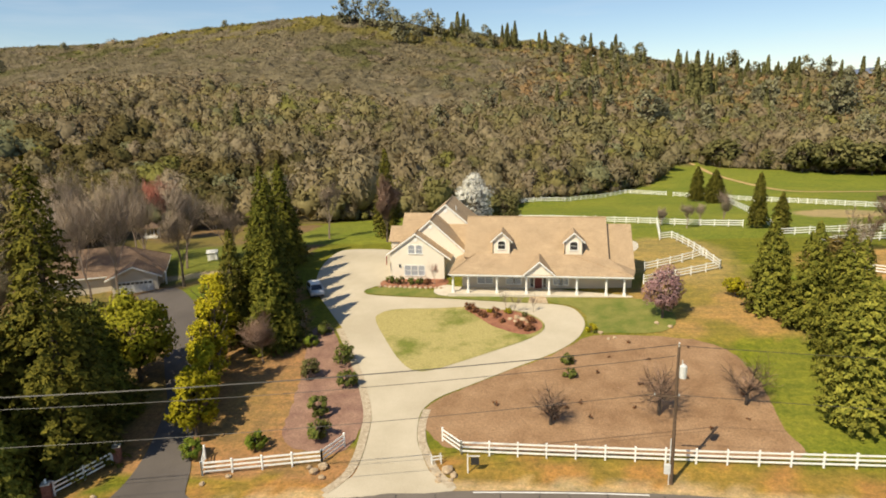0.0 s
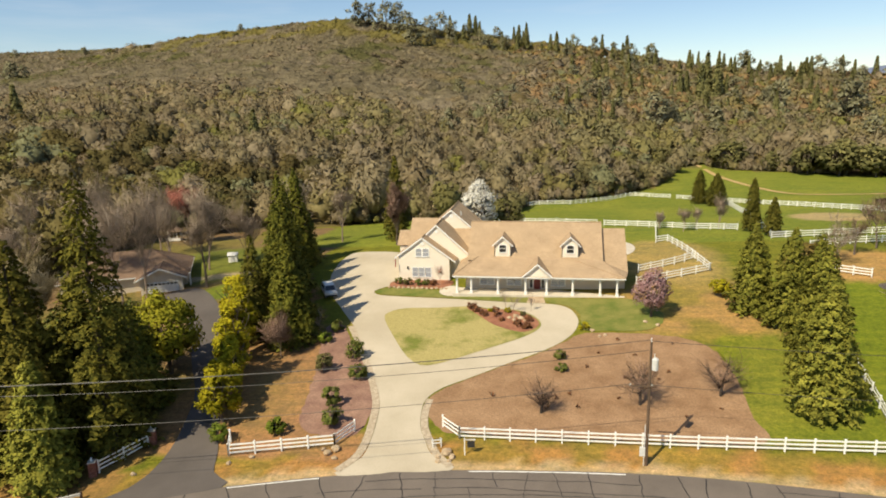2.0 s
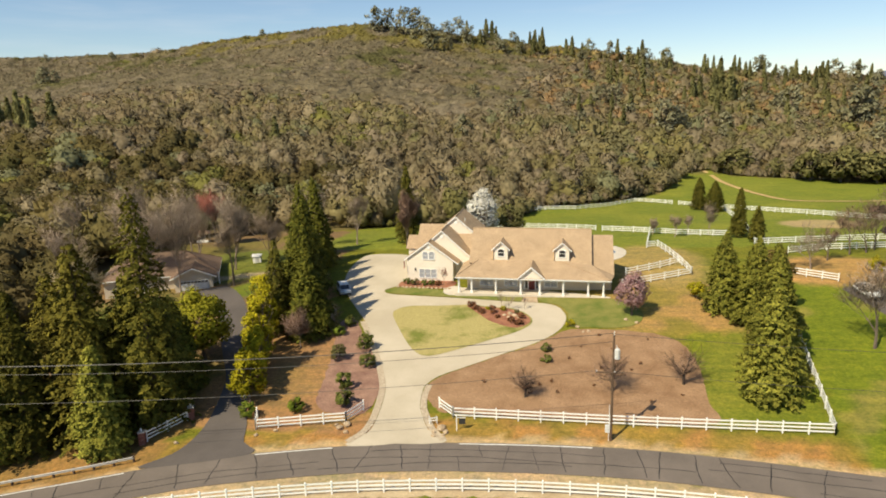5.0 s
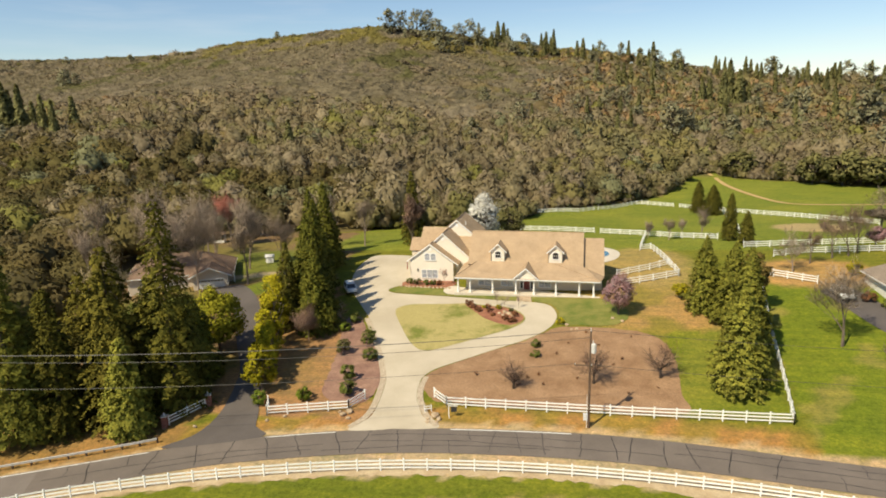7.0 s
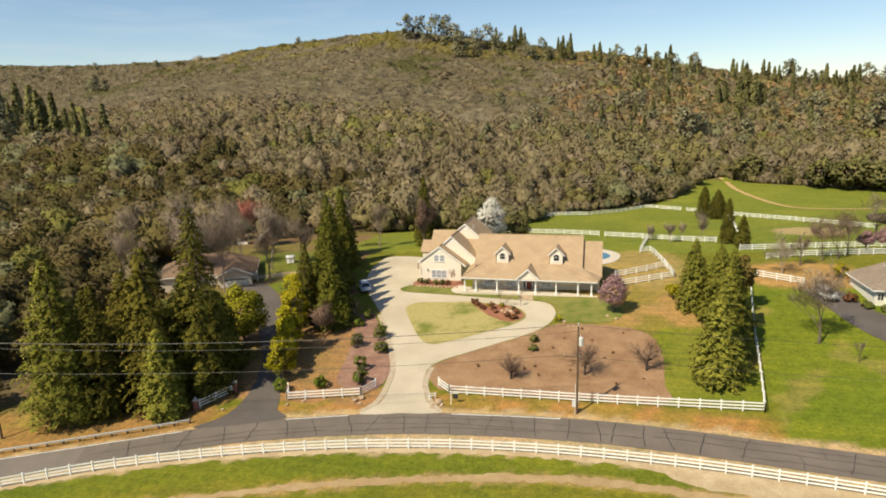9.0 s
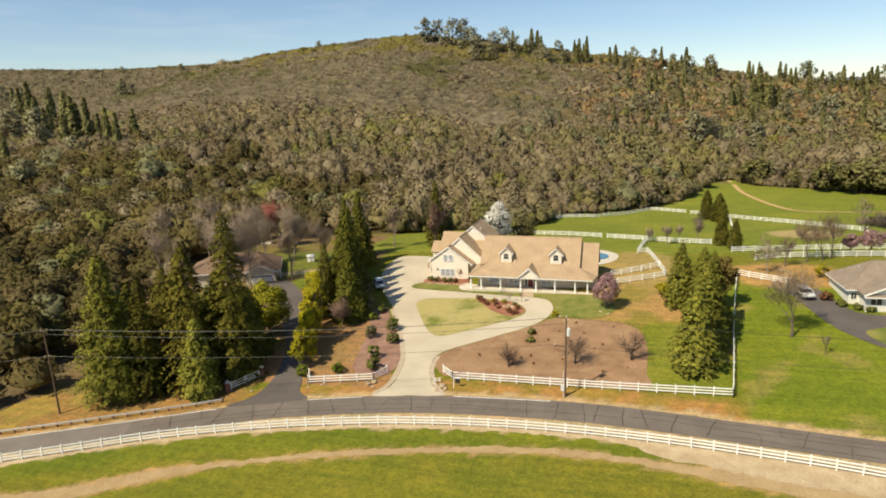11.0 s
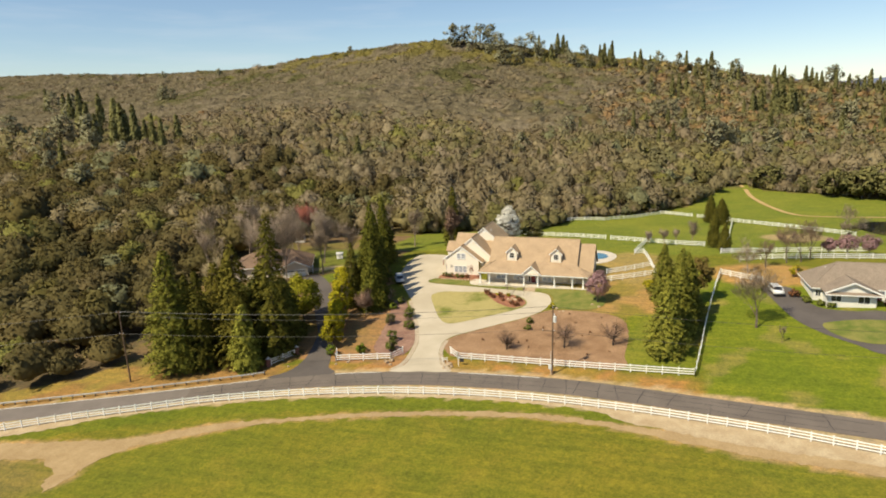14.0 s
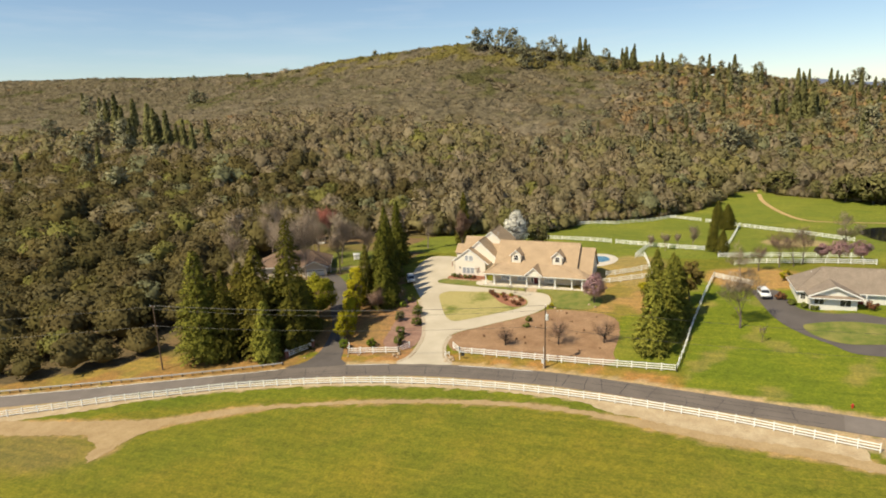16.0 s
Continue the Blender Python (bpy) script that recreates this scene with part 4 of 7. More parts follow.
def twig_cards(tips, n, length, width, rng, wild=0.45):
    """Thin twigs that sweep on from the ends of the limbs."""
    p = np.repeat(np.array([tuple(q) for q, _ in tips]), n, axis=0)
    d = np.repeat(np.array([tuple(e) for _, e in tips]), n, axis=0) + rng.normal(0, wild, (len(tips) * n, 3)) + np.array((0, 0, 0.15))
    d /= np.linalg.norm(d, axis=1)[:, None]
    s = np.cross(d, rng.normal(0, 1, d.shape))
    s /= np.linalg.norm(s, axis=1)[:, None]
    m = len(p)
    ln, wd = length * rng.uniform(0.5, 1.2, (m, 1)), width * rng.uniform(0.6, 1.2, (m, 1)) * 0.5
    p = p + d * ln * rng.uniform(-0.4, 0.3, (m, 1))
    return np.stack([p - s * wd, p + s * wd, p + d * ln + s * wd * 0.4, p + d * ln - s * wd * 0.4], 1)


def mesh_of(bm, name, material):
    me = bpy.data.meshes.new(name)
    bm.to_mesh(me)
    bm.free()
    me.materials.append(material)
    return me


def trunk_bm(h, r, lean=0.0, sides=7):
    bm = bmesh.new()
    n = 4
    for k in range(n):
        a, b = k / n, (k + 1) / n
        tube(bm, (lean * a * a, 0, -0.2 + a * (h + 0.2)), (lean * b * b, 0, -0.2 + b * (h + 0.2)), r * (1 - 0.85 * a), r * (1 - 0.85 * b), sides)
    return bm


def tree(name, x, y, label, category, crown=None, leaf=None, trunk=None, bark=None, limbs=None, group="", rz=0.0):
    t = empty(name, x, y, gz(x, y), rz, label, category, group)
    if trunk is not None:
        part("trunk", trunk, bark or M_BARK, t)
    if limbs is not None:
        part("branch_work", limbs, bark or M_BARK, t)
    if crown is not None:
        mid = crown.mean(1)
        if category == "conifer":
            out = np.column_stack([mid[:, 0], mid[:, 1], 0.45 * np.hypot(mid[:, 0], mid[:, 1]) + 0.15])
        else:
            c, e = mid.mean(0), mid.std(0) + 0.05
            out = (mid - c) / e + np.array((0, 0, 0.35))
        pieces("crown", crown, leaf, t, shade=out, lean=0.72)
    return t


def conifer(x, y, h, r, seed, leaf, label, group="", size=0.42, dense=1.0, droop=0.25, bare=0.05, power=0.64, bark=None):
    return tree("conifer", x, y, label, "conifer", conifer_cards(h, r, seed, size, dense, droop, bare, power), leaf, trunk_bm(h * 0.93, 0.02 * h), bark or M_BARK_DARK, group=group, rz=seed * 37 % 360)


# redwoods that line the drive
DRIVE_ROW = [(-27.9, -15.2, 13.6, 2.9), (-28.9, -12.8, 16, 3.0), (-30.9, -10.2, 16.3, 3.0), (-32.7, -6.7, 16, 2.9), (-33.7, -2, 16.5, 2.9), (-35.6, 3.2, 16.5, 2.9), (-38, 6.6, 17.8, 3.0), (-38.2, 14.6, 15.8, 2.9), (-42.2, 23.4, 16, 2.9)]
for i, (x, y, h, r) in enumerate(DRIVE_ROW):
    r *= 1.42 if i < 5 else 1.5
    conifer(x, y, h, r, 11 + i, L_REDWOOD, "tall dark green redwood in a row along the driveway", "redwoods along the driveway", 0.5, 1.0, 0.3, 0.02, 0.85)
# grove by the road
conifer(-53.2, -46.6, 23, 5.8, 31, L_CONIFER_B, "broad light green cedar beside the road", "conifers by the road", 0.5, 1.15, 0.18, 0.03)
conifer(-48.6, -44.6, 18.8, 3.6, 32, L_CONIFER, "narrow dark conifer beside the road", "conifers by the road", 0.45, 1.25, 0.3, 0.03)
conifer(-43.4, -40.8, 22.6, 5.4, 33, L_CONIFER_Y, "tall olive green conifer beside the road", "conifers by the road", 0.55, 1.0, 0.3, 0.03, 0.6)
conifer(-37.9, -37.4, 27.3, 5.2, 34, L_CONIFER, "tallest dark spire of the conifers by the road", "conifers by the road", 0.5, 1.1, 0.3, 0.03, 0.62)
conifer(-40, -43.8, 12.5, 3.3, 35, L_CONIFER_B, "light green young cedar beside the gate", "conifers by the road", 0.45, 1.2, 0.2, 0.02)
conifer(-41.6, -35.6, 17, 5.0, 43, L_REDWOOD, "dark conifer shading the asphalt drive", "conifers by the road", 0.5, 1.0, 0.3, 0.03)
conifer(-39.6, -30.4, 12, 4.0, 44, L_REDWOOD, "dark conifer shading the asphalt drive", "conifers by the road", 0.5, 1.0, 0.3, 0.03)
conifer(-50.5, -37, 18, 5.2, 36, L_CONIFER_Y, "olive conifer behind the road grove", "conifers by the road", 0.5, 1.0, 0.3, 0.03)
conifer(-58, -41, 16, 4.8, 37, L_CONIFER_Y, "yellowish conifer behind the road grove", "conifers by the road", 0.5, 1.0, 0.3, 0.03)
conifer(-44.5, -32.5, 12.5, 4.4, 38, L_CONIFER, "dark conifer shading the asphalt drive", "conifers by the road", 0.5, 1.1, 0.3, 0.03)
conifer(-53.5, -30, 16, 4.0, 40, L_CONIFER_Y, "olive conifer behind the road grove", "conifers by the road", 0.5, 1.0, 0.3, 0.03)
conifer(-60.5, -34, 14, 3.6, 41, L_CONIFER, "dark conifer behind the road grove", "conifers by the road", 0.5, 1.0, 0.3, 0.03)
conifer(-33.4, -13.6, 14, 2.8, 42, L_CONIFER, "tall dark green redwood in a row along the driveway", "redwoods along the driveway", 0.4, 1.2, 0.3, 0.03, 0.7)
# firs on the east side of the lot
for i, (x, y, h, r) in enumerate([(30.6, -5.4, 11.8, 3.4), (33.8, -9.2, 12.2, 3.5), (34.6, -14.6, 13.2, 3.7), (33.2, -20.6, 14, 3.9), (31, -27.6, 13.2, 4.2)]):
    conifer(x, y, h, r, 51 + i, L_CONIFER_B, "dense green fir in a row on the grassy side slope", "firs on the east side", 0.44, 1.25, 0.12, 0.02, 0.78)
conifer(-25.6, 35, 17, 3.2, 61, L_CONIFER, "tall dark conifer behind the house", "", 0.5, 1.1, 0.3, 0.03, 0.7)
for x, y, h, r, s in ((46.6, 98.8, 9.5, 2.8, 62), (49.4, 91.5, 8.8, 3.2, 63), (43, 38.5, 10, 1.9, 64), (45, 33, 7, 1.8, 65)):
    conifer(x, y, h, r, s, L_CONIFER, "young dark conifer in the pasture", "conifers in the pasture", 0.45, 1.1)


def leafy(name, x, y, h, r, base, seed, leaf, label, category="tree", clumps=40, per=50, size=0.3, flat=1.0, group="", bark=None):
    tr, li, _ = limb_mesh(h * 0.85, seed, 0.5, 2, 0.022 * h + 0.04, 0.4)
    return tree(name, x, y, label, category, clump_cards(h, r, base, seed, clumps, int(per * 1.8), size * 0.62, flat), leaf, tr, bark or M_BARK, li, group)


for i, (x, y, h, r) in enumerate([(-48, -22.5, 8, 3.6), (-50.5, -17, 7, 3.4), (-44.4, -28.5, 8, 3.6), (-53.5, -22, 9, 3.6), (-40.5, -31.5, 7, 3.4), (-40.5, -35, 7, 3.0), (-57, -26, 9, 4)]):
    leafy("oak_tree", x, y, h, r, 0.4, 501 + i, L_SHRUB, "dark evergreen tree between the houses", "tree", 40, 48, 0.34, 1.0, "dark trees beside the asphalt drive")
leafy("leafy_tree", -40.3, -23.2, 11, 4.4, 0.3, 71, L_LIME, "round bright green tree beside the asphalt drive", "tree", 60, 55, 0.4)
for i, (x, y, h, r) in enumerate([(-28.7, -32.6, 6.6, 2.5), (-29.8, -29.4, 5.8, 2.1), (-30.6, -26.6, 6.8, 2.2), (-31.6, -23.8, 8.2, 2.4), (-32.8, -20.6, 8.9, 2.4), (-34.0, -17.4, 9.6, 2.5), (-35.6, -14.2, 9.8, 2.5)]):
    leafy("hedge_shrub", x, y, h, r, 0.1, 81 + i, L_YELLOW, "yellow-green evergreen shrub in a tall row by the drive", "shrub", 34, 42, 0.3, 1.0, "yellow-green shrubs by the drive")
for i, (x, y, h, r, lf) in enumerate([(-18.2, -19.2, 2.4, 1.5, L_SHRUB), (-16.4, -23.7, 1.9, 1.2, L_SHRUB), (-21.2, -22.3, 2.5, 1.3, L_OLIVE), (-17.8, -29.2, 2.3, 1.2, L_SHRUB), (-16.6, -32.7, 2.2, 1.2, L_SHRUB), (-21.9, -34.3, 1.7, 1.2, L_GREEN), (-23.4, -15.1, 1.5, 1.0, L_GREEN), (-22.8, -12, 1.6, 1.0, L_SHRUB), (-27.4, -36.0, 2.0, 1.1, L_GREEN)]):
    leafy("shrub", x, y, h, r, 0.05, 91 + i, lf, "rounded evergreen shrub on the mulched slope", "shrub", 22, 36, 0.2, 1.0, "shrubs beside the driveway")
for i, (x, y, h, r) in enumerate([(6.3, -18.1, 1.1, 0.8), (6.4, -20.8, 0.9, 0.95)]):
    leafy("shrub", x, y, h, r, 0.02, 111 + i, L_SHRUB, "low dark shrub on the bark mulch", "shrub", 16, 30, 0.16, 1.0, "low shrubs on the mulch")
leafy("blossom_tree", 18.1, -6.8, 6.9, 2.55, 0.5, 121, L_PINK, "round pink blossoming tree beside the lawn", "tree", 90, 34, 0.2)
leafy("blossom_tree", -7.8, 28.3, 13.0, 3.7, 1.5, 122, L_WHITE, "tall white blossoming pear tree behind the house", "tree", 70, 60, 0.3, 1.0)
leafy("oak_tree", -3.4, 36, 8.5, 3.8, 1.0, 123, L_OLIVE, "dark evergreen oak behind the house", "tree", 45, 50, 0.4)
leafy("shrub", 28.2, -0.6, 3.0, 1.6, 0.1, 124, L_YELLOW, "yellowish shrub under the firs", "shrub", 24, 36, 0.25)
leafy("oak_tree", 37.2, -5.5, 9.6, 2.6, 2, 125, L_OLIVEBROWN, "olive-brown evergreen tree behind the firs", "tree", 36, 45, 0.4)


def bare_tree(x, y, h, r0, seed, label, twig=None, many=6, group="", levels=4, spread=0.5, fork=0.3, bark=None, kids=(3, 4), lift=0.35, length=0.07, width=0.035):
    tr, li, tips = limb_mesh(h, seed, spread, levels, r0, fork, kids, lift)
    t = tree("bare_tree", x, y, label, "tree", None, None, tr, bark or M_BARK, li, group)
    if twig is not None:
        rng = np.random.RandomState(seed)
        v = twig_cards(tips, many, length * h, width, rng)
        m = v.mean(1)
        pieces("twig_crown", v, twig, t, shade=(m - m.mean(0)) / (m.std(0) + 0.05) + np.array((0, 0, 0.35)))
    return t


for i, (x, y, h) in enumerate([(4.3, -29.2, 4.1), (14.2, -27.2, 4.7), (22.4, -25.2, 4.5)]):
    bare_tree(x, y, h, 0.19, 131 + i, "small leafless fruit tree on the bark mulch", L_BROWNTWIG, 3, "leafless fruit trees", 3, 0.78, 0.12, M_BARK_DARK, (4, 6), 0.15, 0.3, 0.02)
bare_tree(-50.5, 4, 16.5, 0.24, 141, "tall spreading leafless tree with grey-brown twigs", L_TWIG, 5, "", 5, 0.44, 0.2, M_BARK, (3, 4), 0.5, 0.08, 0.035)
bare_tree(-71, 34, 12.5, 0.2, 143, "leafless tree with red twigs beside the gazebo", L_REDTWIG, 9, "", 4, 0.42, 0.12, M_BARK, (4, 5), 0.6, 0.12, 0.05)
bare_tree(-63.5, -18, 14, 0.22, 144, "rounded leafless tree with pale tan twigs", L_PALETWIG, 9, "", 4, 0.5, 0.2, M_BARK_PALE, (4, 5), 0.4, 0.1, 0.045)
bare_tree(-24.4, 29.5, 11.8, 0.2, 142, "leafless reddish-brown tree behind the house", L_BROWNTWIG, 8, "", 5, 0.3, 0.1, M_BARK, (3, 4), 0.7, 0.09, 0.045)
for i, (x, y, h) in enumerate([(-57.6, -1.5, 18), (-60.5, -3.5, 17), (-66, 2, 15), (-72, 8, 14), (-47, 12, 12), (-78, -4, 14), (-63, 14, 13), (-55, 13, 14), (-41, 22, 12), (-45, 32, 13), (-70, 22, 15), (-37, 34, 11), (-84, 22, 15), (-88, 30, 16), (-79, 14, 14), (-92, 14, 15)]):
    bare_tree(x, y, h, 0.2, 151 + i, "tall slender leafless tree near the brown-roofed house", L_TWIG, 4, "leafless trees to the west", 4, 0.42, 0.22, M_BARK_PALE, (3, 5), 0.5, 0.12, 0.03)
bare_tree(46.2, -15.6, 11.5, 0.22, 161, "large leafless tree on the neighbour's grass", L_TWIG, 4, "", 5, 0.54, 0.22, M_BARK, (3, 4), 0.4, 0.08, 0.03)
bare_tree(49.4, -21, 3.4, 0.06, 162, "leafless sapling on the neighbour's grass", L_TWIG, 4, "", 3, 0.4, 0.3)
bare_tree(47.9, 12.4, 8, 0.14, 163, "leafless tree behind the side fence", L_TWIG, 4, "", 4, 0.5, 0.3, M_BARK_PALE, length=0.1)
for i, (x, y, h) in enumerate([(56.7, 20.5, 8.5), (59.8, 21.8, 8), (62, 24, 9), (52, 17, 6)]):
    bare_tree(x, y, h, 0.17, 180 + i, "leafless brown tree behind the neighbouring house", L_BROWNTWIG, 4, "leafless trees by the neighbouring house", 4, 0.5, 0.25, M_BARK, (3, 4), 0.4, 0.13, 0.03)
for i, (x, y, h) in enumerate([(38, 42, 6.8), (31, 40, 4.6), (34, 43.5, 4.2), (27, 44, 3.6)]):
    bare_tree(x, y, h, 0.12, 170 + i, "leafless brown thicket tree in the back yard", L_TWIG, 5, "thicket behind the house", 4, 0.5, 0.1, M_BARK_PALE, (3, 4), 0.4, 0.16, 0.03)
bare_tree(-27.9, -18.9, 5.8, 0.08, 167, "spreading leafless brown shrub under the redwoods", L_BROWNTWIG, 5, "", 4, 0.62, 0.08, M_BARK_PALE, (4, 5), 0.3, 0.18, 0.025)
bare_tree(-25, -12.7, 3.6, 0.04, 168, "leafless sapling on the mulched slope", L_TWIG, 3, "", 3, 0.3, 0.25, M_BARK_PALE, lift=0.6, width=0.015)


# ---- woods on the hill ----
def vnoise(x, y, scale, seed):
    """Smooth random values from 0 to 1."""
    lat = np.random.RandomState(seed).uniform(0, 1, (128, 128))
    x, y = np.asarray(x, float) * scale + 1000, np.asarray(y, float) * scale + 1000
    i, j = np.floor(x).astype(int), np.floor(y).astype(int)
    u, v = x - i, y - j
    u, v = u * u * (3 - 2 * u), v * v * (3 - 2 * v)
    g = lambda a, b: lat[(i + a) % 128, (j + b) % 128]
    return (g(0, 0) * (1 - u) + g(1, 0) * u) * (1 - v) + (g(0, 1) * (1 - u) + g(1, 1) * u) * v


def unit(v):
    return v / (np.linalg.norm(v, axis=-1, keepdims=True) + 1e-9)


def leaf_tips(c, nrm, size, rng, stretch=1.2, wild=0.5):
    """Three-cornered sprays of leaves at points c, facing roughly nrm."""
    n = len(c)
    nrm = unit(unit(nrm) + rng.normal(0, wild, (n, 3)))
    a = unit(np.cross(nrm, rng.normal(0, 1, (n, 3))))
    b = np.cross(nrm, a)
    s = size * rng.uniform(0.65, 1.35, n)
    a, b = a * (s * stretch)[:, None] * 0.6, b * s[:, None] * 0.6
    return np.stack([c - a - b * rng.uniform(0.3, 0.9, (n, 1)), c + a * rng.uniform(0.5, 1.0, (n, 1)) - b * rng.uniform(0.1, 0.7, (n, 1)), c + b + a * rng.uniform(-0.6, 0.6, (n, 1))], 1)


def clump_places(rng, clumps, upright):
    """Middles and radii of the domed clumps that make up a crown one metre wide and high."""
    d = unit(rng.normal(0, 1, (clumps, 3)) + np.array((0, 0, upright)))
    d[:, 2] = np.abs(d[:, 2]) * 0.95 - 0.1
    cen = d * np.array((0.31, 0.31, 0.34)) * rng.uniform(0.75, 1.05, (clumps, 1)) + np.array((0, 0, 0.5))
    cen[0] = (rng.normal(0, 0.06), rng.normal(0, 0.06), 0.7)
    return cen, rng.uniform(0.15, 0.25, clumps)


def crown_mass(cen, rad, level, shrink):
    """The closed inner mass of a crown, swelling over each clump: faces and smooth corner directions."""
    bm = bmesh.new()
    bmesh.ops.create_icosphere(bm, subdivisions=level, radius=1.0)
    mid = np.array((0, 0, 0.4))
    for v in bm.verts:
        d = np.array(v.co.normalized())
        along = (cen - mid) @ d
        inner = rad**2 - ((cen - mid) ** 2).sum(1) + along**2
        out = np.where(inner > 0, along + np.sqrt(np.maximum(inner, 0)), 0.2)
        v.co = Vector(mid + d * float(out.max()) * shrink)
    bm.normal_update()
    fa = np.array([[v.index for v in f.verts] for f in bm.faces])
    co, no = np.array([tuple(v.co) for v in bm.verts]), np.array([tuple(v.normal) for v in bm.verts])
    bm.free()
    fa = fa[co[fa].mean(1)[:, 2] > 0.2]
    return co[fa], no[fa]


def oak_crown(seed, count, size, level, stretch=1.2, upright=0.0, clumps=13, wild=0.5):
    """A crown of domed clumps: the inner mass, and loose sprays that break its surface and outline."""
    rng = np.random.RandomState(seed)
    cen, rad = clump_places(rng, clumps, upright)
    k = rng.choice(clumps, count, p=rad**2 / (rad**2).sum())
    e = unit(rng.normal(0, 1, (count, 3)) + unit(cen[k] - np.array((0, 0, 0.4))) * 0.9)
    p = cen[k] + e * rad[k][:, None] * rng.uniform(0.82, 1.12, (count, 1)) * np.array((1, 1, 0.9))
    v = leaf_tips(p, e, size, rng, stretch, wild)
    lean = 0.5 * e + 0.5 * unit(p - np.array((0, 0, 0.3))) + rng.normal(0, 0.07, (count, 3))
    core, soft_dir = crown_mass(cen, rad, level, 0.87 if level == 1 else 0.8)
    return np.concatenate([v, core]), np.concatenate([np.repeat(unit(lean)[:, None], 3, axis=1), soft_dir])


def bare_limbs(seed):
    segs, _ = limb_lines(9.0, seed, 0.45, 3, 0.2, 0.16, (3, 4), 0.5, 0.05)
    q = limb_quads([g for g in segs if g[4] < 2]) / 9.0
    q[:, :, :2] *= 1.1
    v = np.concatenate([q[:, [0, 1, 2]], q[:, [0, 2, 3]]])
    m = v.mean(1)
    return v, np.repeat(unit(np.column_stack([m[:, 0], m[:, 1], 0.2 * np.ones(len(m))]))[:, None], 3, axis=1)


def brush_at(x, y):
    """How far low brush takes the place of trees, from 0 to 1."""
    return ss(205, 350, y + 70 * (vnoise(x, y, 0.011, 21) - 0.5)) * ss(50, -70, x + 50 * (vnoise(x, y, 0.017, 22) - 0.5))


def brush_top(x, y):
    """Height of the brush over the ground: rounded bushes of several sizes grown into one another."""
    a = 1 - np.abs(2 * vnoise(x, y, 0.075, 31) - 1)
    b = 1 - np.abs(2 * vnoise(x, y, 0.17, 32) - 1)
    return 0.4 + 4.0 * a**0.7 * (0.4 + 0.9 * vnoise(x, y, 0.03, 33)) + 2.6 * b + 1.3 * vnoise(x, y, 0.45, 34)


def brush_tone(x, y, rng):
    grey, olive, pale, rusty = np.array((0.218, 0.182, 0.112)), np.array((0.15, 0.142, 0.056)), np.array((0.27, 0.222, 0.15)), np.array((0.25, 0.18, 0.085))
    k = ss(0.5, 0.75, 0.5 * vnoise(x, y, 0.02, 41) + 0.5 * vnoise(x, y, 0.09, 42))[:, None]
    c = grey * (1 - k) + olive * k
    k = 0.7 * ss(0.55, 0.75, 0.5 * vnoise(x, y, 0.03, 43) + 0.5 * vnoise(x, y, 0.11, 44))[:, None]
    c = c * (1 - k) + pale * k
    k = (ss(470, 530, y) * ss(-480, -330, x) * ss(0.4, 0.6, vnoise(x, y, 0.06, 45)))[:, None]
    c = c * (1 - k) + np.array((0.235, 0.2, 0.06)) * k
    k = (0.7 * ss(0.62, 0.8, vnoise(x, y, 0.08, 46)) * ss(-160, 0, x))[:, None]
    c = c * (1 - k) + rusty * k
    return c * (0.66 + 0.38 * vnoise(x, y, 0.2, 47)[:, None]) * rng.uniform(0.92, 1.06, (len(x), 1))


def in_view_wedge(x, y):
    return (y > -185 + (35 - x) * 0.63) & (x < 45 + (y + 83) * 0.6)


def brush():
    """Low leafless brush over the top of the hill."""
    rng = np.random.RandomState(23)

    def top(x, y):
        return land(x, y) - 0.6 + brush_top(x, y) * ss(0.0, 0.5, brush_at(x, y))

    def way_up(x, y):
        d = 0.7
        return unit(np.stack([top(x - d, y) - top(x + d, y), top(x, y - d) - top(x, y + d), np.full(x.shape, 2 * d * 0.8)], -1))

    xs, ys = np.arange(-960, 80, 3.0), np.arange(195, 588, 3.0)
    gx, gy = np.meshgrid(xs, ys)
    gx = gx + rng.uniform(-0.7, 0.7, gx.shape)
    gy = gy + rng.uniform(-0.7, 0.7, gx.shape)
    p, e = np.stack([gx, gy, top(gx, gy)], -1), way_up(gx, gy)
    ok = (brush_at(gx, gy) > 0.04) & in_view_wedge(gx, gy)
    ok = ok[:-1, :-1] & ok[1:, 1:]
    q = lambda a: np.concatenate([np.stack([a[:-1, :-1], a[:-1, 1:], a[1:, 1:]], 2)[ok], np.stack([a[:-1, :-1], a[1:, 1:], a[1:, :-1]], 2)[ok]])
    v, lean = q(p), q(e)
    n = 230000
    x, y = rng.uniform(-960, 80, n), rng.uniform(195, 588, n)
    k = (rng.uniform(0.1, 1, n) < brush_at(x, y) + 0.1) & (brush_at(x, y) > 0.1) & in_view_wedge(x, y)
    x, y = x[k], y[k]
    e = way_up(x, y)
    size = 0.75 + 0.45 * ss(300, 520, y)
    c = np.column_stack([x, y, top(x, y) + rng.uniform(-0.2, 0.9, len(x))])
    leaf = leaf_tips(c, e + np.array((0, -0.5, 0)), size, rng, 1.5, 0.6)
    el = np.repeat(unit(e + rng.normal(0, 0.16, e.shape))[:, None], 3, axis=1)
    v, lean = np.concatenate([v, leaf]), np.concatenate([lean, el])
    m = v.mean(1)
    ob = pieces("hillside_brush", v, L_FOREST, tint=brush_tone(m[:, 0], m[:, 1], rng), shade=lean)
    tagged(ob, "low grey-brown leafless brush covering the upper hillside", "brush", kind="stuff")


brush()


